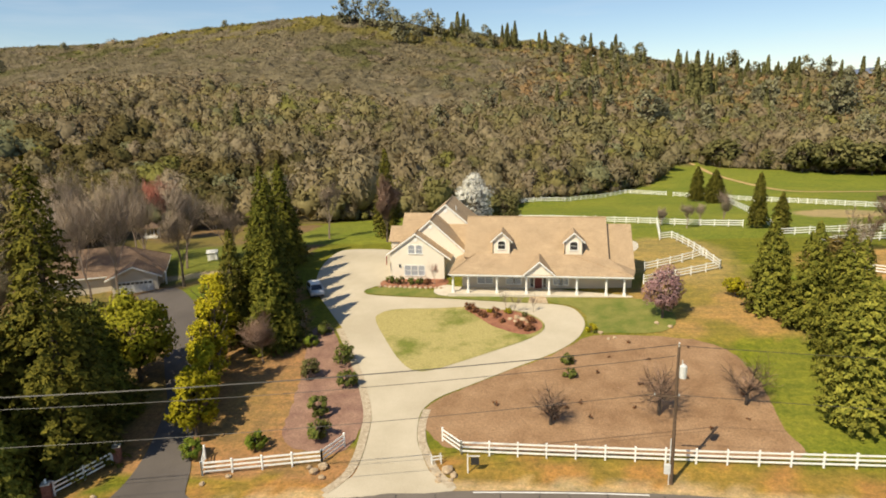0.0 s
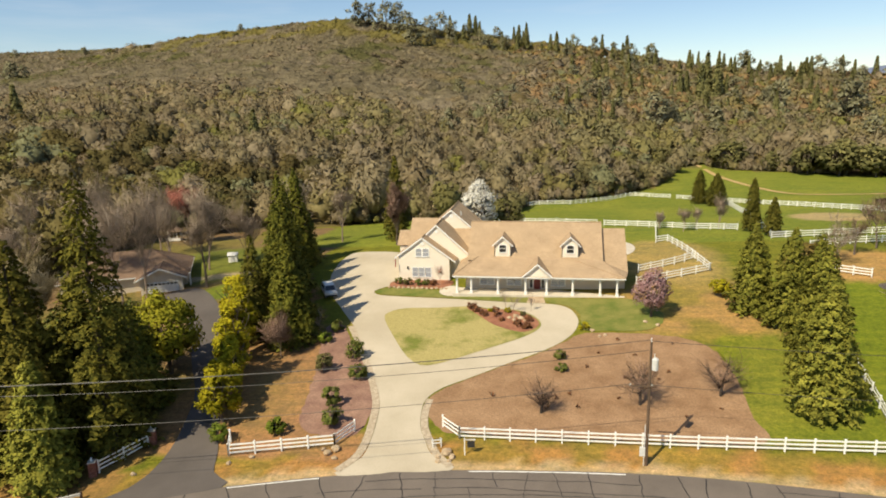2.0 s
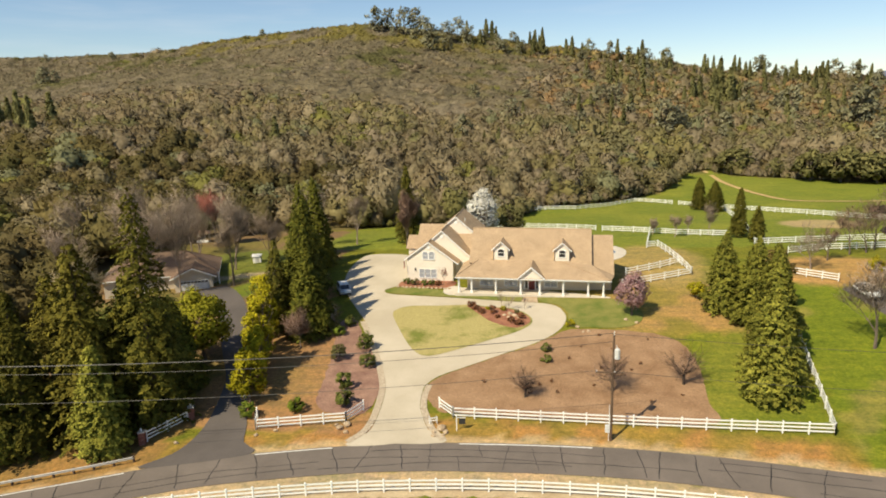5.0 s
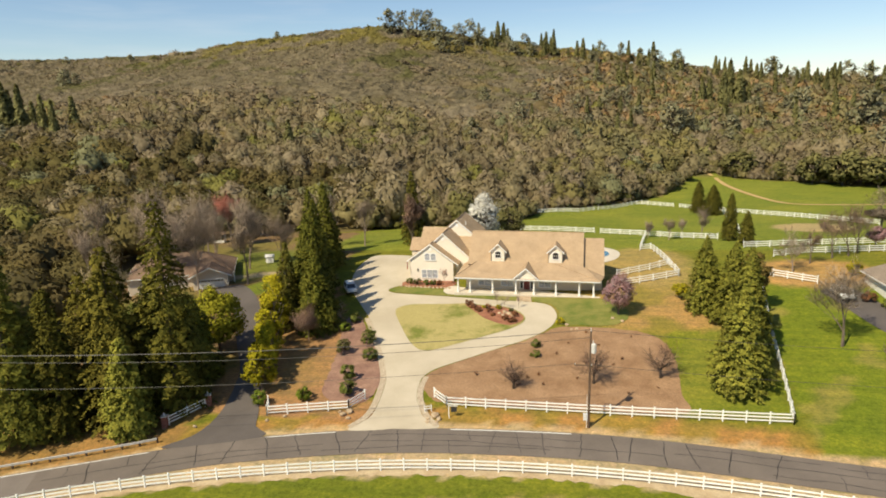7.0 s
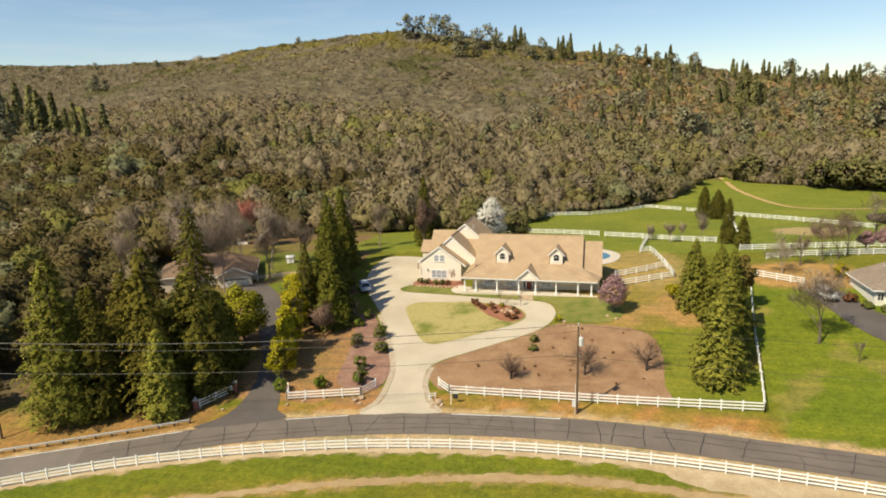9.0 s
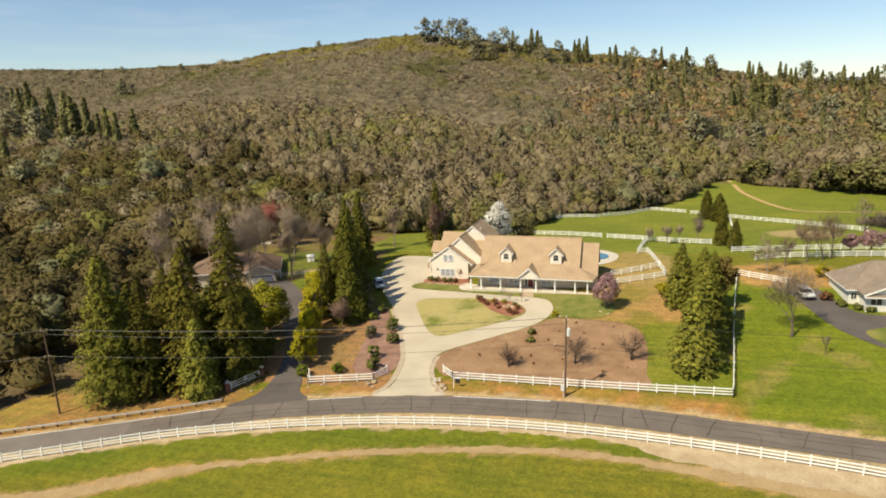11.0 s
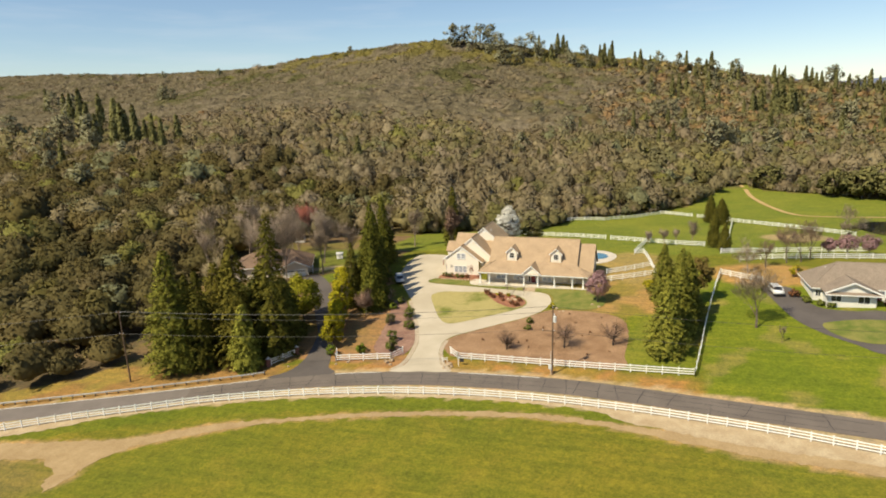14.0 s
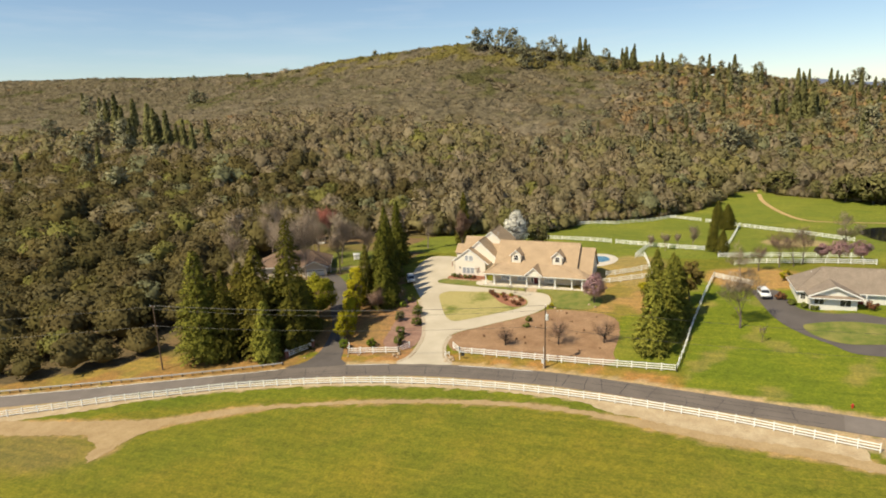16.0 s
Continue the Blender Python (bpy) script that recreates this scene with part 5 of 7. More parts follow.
def forest():
    rng = np.random.RandomState(7)
    pts = []
    for y0, y1, step, xa, xb in ((-110, 150, 6.6, -330, 130), (150, 250, 6.2, -480, 260), (250, 400, 6.2, -700, 330), (400, 590, 6.8, -1000, 420)):
        gx, gy = np.meshgrid(np.arange(xa, xb, step), np.arange(y0, y1, step))
        p = np.stack([gx.ravel(), gy.ravel()], 1) + rng.uniform(-0.48, 0.48, (gx.size, 2)) * step
        pts.append(np.column_stack([p, np.full(len(p), step)]))
    # low thicket along the edge of the pasture
    edge = even([q for q in WOOD_EDGE if -46 < q[0] < 115 and q[1] > 55], 1.5)
    for _ in range(3):
        q = edge + rng.uniform(-1.0, 4.5, (len(edge), 1)) * np.array((-0.35, 0.94)) + rng.uniform(-1, 1, edge.shape)
        pts.append(np.column_stack([q, rng.uniform(1.8, 3.2, len(q))]))
    p = np.concatenate(pts)
    p = p[in_wood(p[:, 0], p[:, 1])]
    rn = np.array(ROAD_N)
    p = p[p[:, 1] > np.interp(p[:, 0], rn[:, 0], rn[:, 1]) + 3.4]
    p = p[in_view_wedge(p[:, 0], p[:, 1])]
    # small grassy clearings
    for cx, cy, a, b in CLEARINGS:
        p = p[np.hypot((p[:, 0] - cx) / a, (p[:, 1] - cy) / b) > 1]
    x, y, step = p.T
    z = land(x, y)
    n = len(x)
    far = np.hypot(x - 12, y + 102)
    mix1 = 0.6 * vnoise(x, y, 0.02, 11) + 0.4 * vnoise(x, y, 0.06, 12)
    patch_at, big_at, tone_at = vnoise(x, y, 0.011, 21), vnoise(x, y, 0.03, 14), vnoise(x, y, 0.05, 17)
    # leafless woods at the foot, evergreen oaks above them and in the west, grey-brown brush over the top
    brush = brush_at(x, y)
    k_bare = 0.15 + 0.75 * ss(0.36, 0.6, mix1)
    k_bare = np.where((x > -75) & (y < 190), 0.35 + 0.6 * ss(0.3, 0.5, mix1), k_bare)
    k_bare = np.where(x < -60, k_bare * (0.2 + 0.8 * ss(30, 150, y)), k_bare)
    k_bare = k_bare * (1 - brush) + 0.93 * brush
    ridge = ss(480, 535, y) * ss(-480, -330, x) * ss(60, -60, x)
    k_bare = k_bare * (1 - 0.7 * ridge)
    east = ss(0, 80, x) * ss(200, 260, y)
    k_bare = k_bare * (1 - east) + 0.38 * east
    keep = rng.uniform(0, 1, n) > 0.6 * ss(0.4, 0.9, brush) * (1 - 0.55 * ridge)
    x, y, z, step, far, brush, ridge, k_bare, big_at, tone_at = (q[keep] for q in (x, y, z, step, far, brush, ridge, k_bare, big_at, tone_at))
    n = len(x)
    kind = (rng.uniform(0, 1, n) < k_bare).astype(int)
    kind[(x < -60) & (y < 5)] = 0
    olive = np.array([(0.172, 0.158, 0.057), (0.192, 0.173, 0.066), (0.152, 0.147, 0.058), (0.205, 0.178, 0.068)])
    grey = np.array([(0.25, 0.2, 0.13), (0.24, 0.192, 0.122), (0.262, 0.21, 0.138), (0.235, 0.183, 0.112)])
    rust = np.array([(0.3, 0.195, 0.095), (0.27, 0.18, 0.085), (0.29, 0.22, 0.09)])
    temps = {}
    for s in range(6):
        wood = bare_limbs(300 + s)
        for lod, (count, size) in enumerate(((400, 0.07), (190, 0.09), (84, 0.125), (38, 0.17))):
            temps[(0, lod, s)] = oak_crown(200 + 10 * lod + s, count, size, 1 if lod else 2)
            v, e = oak_crown(250 + 10 * lod + s, int(count * 1.15), size * 0.62, 1, 2.6, 0.4, 18, 0.9)
            if lod < 2:
                v, e = np.concatenate([v, wood[0]]), np.concatenate([e, wood[1]])
            temps[(1, lod, s)] = (v, e)
    tris, tints, leans = [], [], []
    for i in range(n):
        d = far[i] + rng.uniform(-25, 25)
        lod = 0 if d < 175 else 1 if d < 285 else 2 if d < 400 else 3
        kd, low = kind[i], float(brush[i])
        w = step[i] * (rng.uniform(1.1, 1.75) * (0.75 + 0.5 * big_at[i]) * (1 - low) + (0.8 + 1.5 * rng.rand() ** 1.5) * low)
        h = w * (rng.uniform(0.72, 1.05) * (1 - low) + rng.uniform(0.3, 0.5) * low) + 0.8
        if rng.rand() < 0.08:
            w, h = w * 1.1, h * 1.35
        pick = rng.randint(4)
        blend = np.clip(0.5 + (0.26 if kd else -0.26) * (1 - 0.5 * low) + 0.45 * low + rng.normal(0, 0.12), 0, 1)
        c = (grey[pick] * blend + olive[pick] * (1 - blend)) * rng.uniform(0.92, 1.08) * (0.84 + 0.32 * tone_at[i])
        # west oaks: the dim light on that slope is put into a darker tint
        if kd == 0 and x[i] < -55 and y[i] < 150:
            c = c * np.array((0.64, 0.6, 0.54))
        u = rng.rand()
        if kd == 0 and ridge[i] > 0.3 and u < 0.55:
            c = np.array((0.27, 0.22, 0.06)) * rng.uniform(0.8, 1.15)
        elif u < 0.24 * float(ss(-110, 20, x[i]) * ss(255, 330, y[i])) + 0.05 * float(ss(-250, -300, x[i])):
            c = rust[rng.randint(3)] * rng.uniform(0.85, 1.12)
        elif kd == 0 and u > 0.94:
            c = np.array((0.19, 0.19, 0.1))
        elif kd == 0 and u > 0.88:
            c = np.array((0.2, 0.19, 0.055))
        if kd == 1 and lod < 2:
            h *= 1.12
        a = rng.uniform(0, 6.283)
        ca, sa = math.cos(a), math.sin(a)
        rot = np.array(((ca, sa, 0), (-sa, ca, 0), (0, 0, 1)))
        t, e = temps[(kd, lod, i % 6)]
        size = np.array((w, w, h))
        tris.append((t @ rot) * size + np.array((x[i], y[i], z[i] - 0.3 - 0.13 * h)))
        leans.append(unit((e @ rot) / size) + np.array((0, 0, (0.15, 0.35, 0.6, 0.8)[lod])))
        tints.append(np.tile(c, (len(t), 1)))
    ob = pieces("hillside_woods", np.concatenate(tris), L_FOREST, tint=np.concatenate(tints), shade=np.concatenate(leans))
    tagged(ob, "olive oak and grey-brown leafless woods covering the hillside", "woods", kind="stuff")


forest()


def airy_pine(h, r, seed, lobes=18, per=26, size=0.48):
    """An open grey pine: separate tufted lobes up a forked stem."""
    rng = np.random.RandomState(seed)
    pts, nrm = [], []
    for i in range(lobes):
        k = (i + 0.5) / lobes
        zz = h * (0.25 + 0.72 * k)
        a = i * 2.4 + rng.normal(0, 0.4)
        out = r * (0.25 + 0.75 * math.sin(math.pi * min(1, 0.2 + 0.75 * k))) * rng.uniform(0.3, 0.9)
        c = np.array((math.cos(a) * out, math.sin(a) * out, zz))
        d = unit(rng.normal(0, 1, (per, 3)))
        pts.append(c + d * np.array((r * 0.4, r * 0.4, h * 0.085)) * rng.uniform(0.4, 1.1, (per, 1)))
        nrm.append(d + np.array((0, 0, 0.5)))
    return card_quads(np.concatenate(pts), np.concatenate(nrm), size, rng, 1.6)


def pines():
    """Pines that stand out of the woods and on the skyline."""
    rng = np.random.RandomState(19)
    spires, rounds, greens = [], [], []
    for s in range(6):
        spires.append(tree("pine_tree", 0, 0, "narrow dark green pine standing out of the woods", "conifer", conifer_cards(12, 2.3, 700 + s, 1.5, 0.1, 0.15, 0.06, 0.8), L_PINE, trunk_bm(11, 0.2, sides=5), M_BARK_DARK, group="pines on the hill"))
    for s in range(5):
        tr, li, _ = limb_mesh(10.5, 720 + s, 0.3, 2, 0.2, 0.4)
        rounds.append(tree("pine_tree", 0, 0, "tall open grey-green pine on the hill", "conifer", airy_pine(12.2, 4.0, 720 + s), L_GREYPINE, tr, M_BARK_DARK, li, group="pines on the hill"))
    for s in range(3):
        tr, li, _ = limb_mesh(7, 740 + s, 0.45, 2, 0.2, 0.3)
        greens.append(tree("oak_tree", 0, 0, "large rounded evergreen oak at the edge of the woods", "tree", clump_cards(8.5, 5.0, 0.3, 740 + s, 46, 34, 0.5, 0.9, 0.6), L_OLIVE, tr, M_BARK, li, group="oaks round the pasture"))
    places = []
    # the crowded summit
    places += [(-181, 541, 28, 1), (-170, 548, 25, 1), (-152, 540, 30, 1), (-143, 548, 28, 1), (-131, 538, 24, 1), (-116, 497, 28, 1), (-108, 530, 24, 1), (-98, 544, 26, 1), (-88, 534, 22, 1), (-122, 516, 17, 1), (-160, 528, 14, 1), (-206, 552, 10, 0), (-75, 545, 17, 1), (-103, 512, 15, 1), (-138, 524, 15, 1)]
    # along the skyline to the east
    places += [(xx, yy, rng.uniform(13, 24), 0 if rng.rand() < 0.75 else 1) for xx, yy in zip(rng.uniform(-95, 330, 84), rng.uniform(520, 566, 84))]
    # on the east slope
    places += [(xx, yy, rng.uniform(12, 22), 0 if rng.rand() < 0.7 else 1) for xx, yy in zip(rng.uniform(20, 270, 62), rng.uniform(300, 520, 62))]
    places += [(xx, yy, rng.uniform(9, 15), 0 if rng.rand() < 0.5 else 1) for xx, yy in zip(rng.uniform(-60, 210, 30), rng.uniform(205, 330, 30))]
    places += [(108, 392, 26, 0), (113, 398, 33, 0), (118, 390, 28, 0), (122, 396, 22, 0), (14, 285, 15, 0), (-22, 190, 11, 0), (-29, 194, 9, 0), (38, 337, 18, 1), (28, 335, 16, 1), (58, 257, 22, 1), (63, 262, 18, 1), (166, 300, 25, 1), (172, 306, 22, 1), (93, 276, 12, 1)]
    # lone trees on the western skyline
    places += [(-471, 530, 13, 1), (-478, 540, 12, 1), (-309, 556, 12, 1), (-560, 540, 13, 1), (-640, 540, 10, 1), (-380, 560, 7, 1), (-290, 556, 8, 1)]
    places += [(xx, 548 + 8 * math.sin(xx * 0.13), rng.uniform(4.5, 8.5), 2) for xx in np.arange(-720, -200, 17) + rng.uniform(-8, 8, 31)]
    # the western dell
    places += [(-290, 185, 22, 0), (-266, 167, 23, 0), (-252, 159, 26, 0), (-239, 158, 21, 0), (-320, 200, 18, 0), (-310, 187, 19, 0), (-278, 170, 20, 0), (-228, 165, 19, 0), (-258, 150, 20, 0), (-224, 148, 20, 0), (-246, 160, 18, 0), (-300, 172, 21, 1), (-275, 150, 15, 1), (-330, 182, 20, 1), (-345, 190, 18, 1), (-262, 118, 17, 0), (-285, 128, 19, 1), (-232, 128, 13, 1)]
    places += [(-358, 222, 31, 0), (-350, 231, 27, 0), (-366, 230, 24, 0), (-336, 206, 24, 0), (-273, 167, 29, 0), (-264, 162, 27, 0), (-282, 176, 25, 0), (-420, 270, 26, 0), (-440, 290, 24, 1), (-461, 301, 25, 0), (-470, 308, 22, 0), (-520, 340, 24, 1), (-540, 352, 26, 0), (-395, 197, 20, 1), (-203, 75, 13, 1), (-216, 84, 12, 0), (-250, 100, 14, 1), (-290, 92, 16, 0)]
    places += [(-420, 377, 20, 1), (-428, 384, 17, 1), (-412, 380, 16, 1), (-114, 159, 17, 0), (-106, 164, 11, 1), (-72, 210, 10, 0), (-44, 232, 9, 0), (-176, 157, 6, 2), (-130, 480, 6, 2)]
    # oaks round the pasture
    places += [(77, 187, 12, 2), (98, 163, 12, 2), (107, 159, 13, 2), (117, 154, 12, 2), (129, 148, 12, 2), (90, 175, 8, 2)]
    pools, used = (spires, rounds, greens), {0: 0, 1: 0, 2: 0}
    for xx, yy, hh, kd in places:
        k = hh / (8.5 if kd == 2 else 12)
        slim = 0.72 if kd == 0 else 1.0
        want = (slim * k * rng.uniform(0.9, 1.3), slim * k * rng.uniform(0.9, 1.3), k)
        at = pose(xx, yy, gz(xx, yy) - 0.3, 0, 0, rng.uniform(0, 360))
        j = used[kd]
        used[kd] += 1
        like = pools[kd][j % len(pools[kd])]
        if j < len(pools[kd]):
            like.matrix_world = at @ Matrix.Diagonal((*want, 1))
        else:
            copy_thing(like, at @ Matrix.Diagonal((*[w / v for w, v in zip(want, like.scale)], 1)))


pines()


# ---- the house ----
def member(parent, name, bm, material, label="", smooth=False):
    """A part given in world places, under a thing that stands elsewhere."""
    o = part(name, bm, material, None, label, smooth)
    o.parent = parent
    o.matrix_parent_inverse = parent.matrix_world.inverted()
    return o


def sub(owner, name, bm, material, label=""):
    o = part(name, bm, material, None, label)
    o.parent = owner
    o.matrix_parent_inverse = owner.matrix_world.inverted()
    return o


def window(owner, x0, x1, y, z0, z1, arch=False, bars=True, trim=0.11, face=-1, glass=None):
    """A sash window in a wall that faces along y, with trim, sill, pane and bars."""
    f = face
    fr = bmesh.new()
    ya, yb = sorted((y + f * 0.06, y - f * 0.02))
    box(fr, x0 - trim, x0, ya, yb, z0 - trim, z1 + trim)
    box(fr, x1, x1 + trim, ya, yb, z0 - trim, z1 + trim)
    box(fr, x0, x1, ya, yb, z1, z1 + trim)
    if arch:
        n = 8
        for k in range(n):
            a0, a1 = math.pi * k / n, math.pi * (k + 1) / n
            c, r = (x0 + x1) / 2, (x1 - x0) / 2
            p = [(c + r * math.cos(a), z1 - 0.28 + 0.28 * math.sin(a)) for a in (a0, a1)]
            bm2 = prism([(p[0][0], p[0][1]), (p[0][0], z1 + 0.01), (p[1][0], z1 + 0.01), (p[1][0], p[1][1])], ya + 0.005, yb - 0.005)
            tmp = bpy.data.meshes.new("tmp")
            bm2.to_mesh(tmp)
            bm2.free()
            fr.from_mesh(tmp)
            bpy.data.meshes.remove(tmp)
    w = member(owner, "window", fr, M_WHITE, "white-trimmed sash window")
    ys = sorted((y + f * 0.01, y - f * 0.02))
    sub(w, "pane", boxes((x0, x1, ys[0], ys[1], z0, z1)), glass or M_GLASS, "pale curtained pane" if glass else "dark reflecting pane")
    ysl = sorted((y + f * 0.12, y))
    sub(w, "sill", boxes((x0 - trim, x1 + trim, ysl[0], ysl[1], z0 - trim, z0)), M_WHITE)
    if bars:
        yb2 = sorted((y + f * 0.035, y + f * 0.005))
        sub(w, "bar", boxes((x0, x1, yb2[0], yb2[1], (z0 + z1) / 2 - 0.025, (z0 + z1) / 2 + 0.025)), M_WHITE)
    return w


def gable(owner, xa, za, xl, xr, y0, y1, slope, wall_l, wall_r, base, wall_mat, roof_mat, over=0.25, thick=0.16):
    """A front gable: wall, two roof planes, rake boards."""
    zl, zr = za - slope * (xa - xl), za - slope * (xr - xa)
    drop = 0.2
    wl, wr = za - drop - slope * (xa - wall_l), za - drop - slope * (wall_r - xa)
    member(owner, "wall", prism([(wall_l, base), (wall_r, base), (wall_r, wr), (xa, za - drop), (wall_l, wl)], y0, y1), wall_mat)
    member(owner, "roof", slab([(xa, y0 - over, za), (xa, y1, za), (xl, y1, zl), (xl, y0 - over, zl)], thick), roof_mat, "tan shingle roof slope")
    member(owner, "roof", slab([(xa, y0 - over, za), (xa, y1, za), (xr, y1, zr), (xr, y0 - over, zr)], thick), roof_mat, "tan shingle roof slope")
    d = 0.26
    yy0, yy1 = y0 - over - 0.04, y0 - over
    member(owner, "rake_board", prism([(xl, zl), (xa, za), (xa, za - d), (xl, zl - d)], yy0, yy1), M_WHITE)
    member(owner, "rake_board", prism([(xa, za), (xr, zr), (xr, zr - d), (xa, za - d)], yy0, yy1), M_WHITE)
    cap = bmesh.new()
    tube(cap, (xa, y0 - over, za + 0.015), (xa, y1, za + 0.015), 0.09, 0.09, 6)
    member(owner, "ridge_cap", cap, roof_mat)
    return zl, zr


def build_house():
    hs = empty("house", 0, 6, gz(0, 6), 0, "single-storey cream house with tan shingle roof, dormers and long porch", "house")
    rid_y, rid_z, sl = 9.15, 13.14, 0.85

    def zmain(y):
        return rid_z - sl * (rid_y - y)

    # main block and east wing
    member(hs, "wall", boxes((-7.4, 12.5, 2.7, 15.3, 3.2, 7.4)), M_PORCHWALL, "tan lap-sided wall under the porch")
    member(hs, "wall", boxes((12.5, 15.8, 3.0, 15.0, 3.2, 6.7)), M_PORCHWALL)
    gw = bmesh.new()
    for x in (12.45,):
        pts = [(3.95, 8.4), (rid_y, 12.85), (14.4, 8.4)]
        a = [gw.verts.new((x, y, z)) for y, z in pts]
        b = [gw.verts.new((x + 0.12, y, z)) for y, z in pts]
        gw.faces.new(a)
        gw.faces.new(b[::-1])
        for i in range(3):
            gw.faces.new((a[i], a[(i + 1) % 3], b[(i + 1) % 3], b[i]))
    bmesh.ops.recalc_face_normals(gw, faces=gw.faces[:])
    member(hs, "gable_wall", gw, M_CREAM)
    member(hs, "roof", slab([(-7.2, rid_y, rid_z), (12.72, rid_y, rid_z), (12.72, 3.5, zmain(3.5)), (-7.2, 3.5, zmain(3.5))], 0.18), M_ROOF, "broad tan shingle roof slope")
    member(hs, "roof", slab([(-7.2, rid_y, rid_z), (12.72, rid_y, rid_z), (12.72, 16, zmain(9.15) - sl * 6.85), (-7.2, 16, zmain(9.15) - sl * 6.85)], 0.18), M_ROOF)
    cap = bmesh.new()
    tube(cap, (-7.2, rid_y, rid_z + 0.02), (12.72, rid_y, rid_z + 0.02), 0.1, 0.1, 6)
    member(hs, "ridge_cap", cap, M_ROOF)
    ez = 12.2
    member(hs, "roof", slab([(12.6, rid_y, ez), (16.2, rid_y, ez), (16.2, 2.7, ez - sl * 6.45), (12.6, 2.7, ez - sl * 6.45)], 0.18), M_ROOF)
    member(hs, "roof", slab([(12.6, rid_y, ez), (16.2, rid_y, ez), (16.2, 15.6, ez - sl * 6.45), (12.6, 15.6, ez - sl * 6.45)], 0.18), M_ROOF)
    ge = bmesh.new()
    for x in (15.7,):
        pts = [(3.2, 6.6), (14.9, 6.6), (14.9, 7.1), (rid_y, 12.15), (3.2, 7.1)]
        a = [ge.verts.new((x, y, z)) for y, z in pts]
        b = [ge.verts.new((x + 0.12, y, z)) for y, z in pts]
        ge.faces.new(a)
        ge.faces.new(b[::-1])
        for i in range(5):
            ge.faces.new((a[i], a[(i + 1) % 5], b[(i + 1) % 5], b[i]))
    bmesh.ops.recalc_face_normals(ge, faces=ge.faces[:])
    member(hs, "gable_wall", ge, M_CREAM)
    # porch: roof, ceiling, beam, floor, columns
    member(hs, "porch_roof", slab([(-5.6, 4.1, 8.76), (7.6, 4.1, 8.76), (15.5, -0.5, 6.97), (-8.9, -0.5, 6.97)], 0.14), M_ROOF, "low tan shingle roof over the porch")
    member(hs, "porch_roof", slab([(7.6, 4.14, 8.79), (15.5, -0.5, 6.97), (12.74, 3.6, 8.42)], 0.14), M_ROOF)
    member(hs, "porch_roof", slab([(12.74, 3.5, 8.3), (15.5, -0.5, 6.97), (16.2, 2.75, 7.02)], 0.14), M_ROOF)
    member(hs, "porch_roof", slab([(-8.9, -0.5, 6.97), (-5.6, 4.1, 8.76), (-5.6, 9.3, 8.76), (-8.9, 9.3, 6.97)], 0.14), M_ROOF)
    for bev in ((-5.6, 4.1, 8.79, -8.9, -0.5, 7.0), (7.6, 4.1, 8.79, 15.5, -0.5, 7.0)):
        hip = bmesh.new()
        tube(hip, bev[:3], bev[3:], 0.08, 0.08, 5)
        member(hs, "hip_cap", hip, M_ROOF)
    member(hs, "porch_ceiling", boxes((-8.7, 15.3, -0.4, 2.7, 6.66, 6.74)), M_WHITE)
    member(hs, "porch_beam", boxes((-8.75, 15.35, -0.14, 0.14, 6.52, 6.66)), M_WHITE, "white painted beam over the columns")
    member(hs, "gutter", boxes((-8.95, 15.55, -0.6, -0.5, 6.78, 6.92)), M_WHITE)
    member(hs, "porch_floor", boxes((-9.0, 15.5, -0.45, 2.72, 3.2, 4.25), bevel=0.02), M_PAVING, "pale concrete porch floor")
    for x in (-8.35, -6.25, -2.34, 1.63, 4.65, 8.3, 12.13, 14.45):
        c = boxes((x - 0.2, x + 0.2, -0.2, 0.2, 4.25, 4.6), (x - 0.18, x + 0.18, -0.18, 0.18, 6.36, 6.52))
        tube(c, (x, 0, 4.6), (x, 0, 6.36), 0.165, 0.135, 12)
        member(hs, "column", c, M_WHITE, "white round porch column")
    # door with side lights
    dr = member(hs, "door", boxes((2.72, 3.72, 2.62, 2.7, 4.27, 6.36)), M_DOOR, "dark red front door")
    sub(dr, "panel", boxes((2.86, 3.16, 2.59, 2.625, 5.3, 6.15), (3.28, 3.58, 2.59, 2.625, 5.3, 6.15), (2.86, 3.16, 2.59, 2.625, 4.5, 5.1), (3.28, 3.58, 2.59, 2.625, 4.5, 5.1), bevel=0.01), M_DOOR)
    sub(dr, "handle", boxes((3.6, 3.66, 2.55, 2.62, 5.2, 5.45)), M_STEEL)
    member(hs, "door_frame", boxes((2.0, 2.14, 2.6, 2.7, 4.27, 6.5), (2.56, 2.7, 2.6, 2.7, 4.27, 6.5), (3.74, 3.88, 2.6, 2.7, 4.27, 6.5), (4.3, 4.44, 2.6, 2.7, 4.27, 6.5), (2.0, 4.44, 2.58, 2.7, 6.4, 6.54)), M_WHITE)
    for a, b in ((2.14, 2.56), (3.88, 4.3)):
        member(hs, "side_light", boxes((a, b, 2.66, 2.69, 4.5, 6.4)), M_GLASS)
    for a, b in ((-5.2, -4.22), (-4.1, -3.12), (-1.17, -0.22), (-0.1, 0.85), (5.3, 6.22), (6.34, 7.26)):
        window(hs, a, b, 2.7, 4.85, 6.25, glass=M_CURTAIN)
    # entry gable
    za, sle = 8.95, 0.88
    member(hs, "entry_gable", prism([(1.55, 6.75), (4.95, 6.75), (4.95, 7.3), (3.3, 8.75), (1.55, 7.3)], -0.42, -0.3), M_CREAM, "small white gable over the entrance")
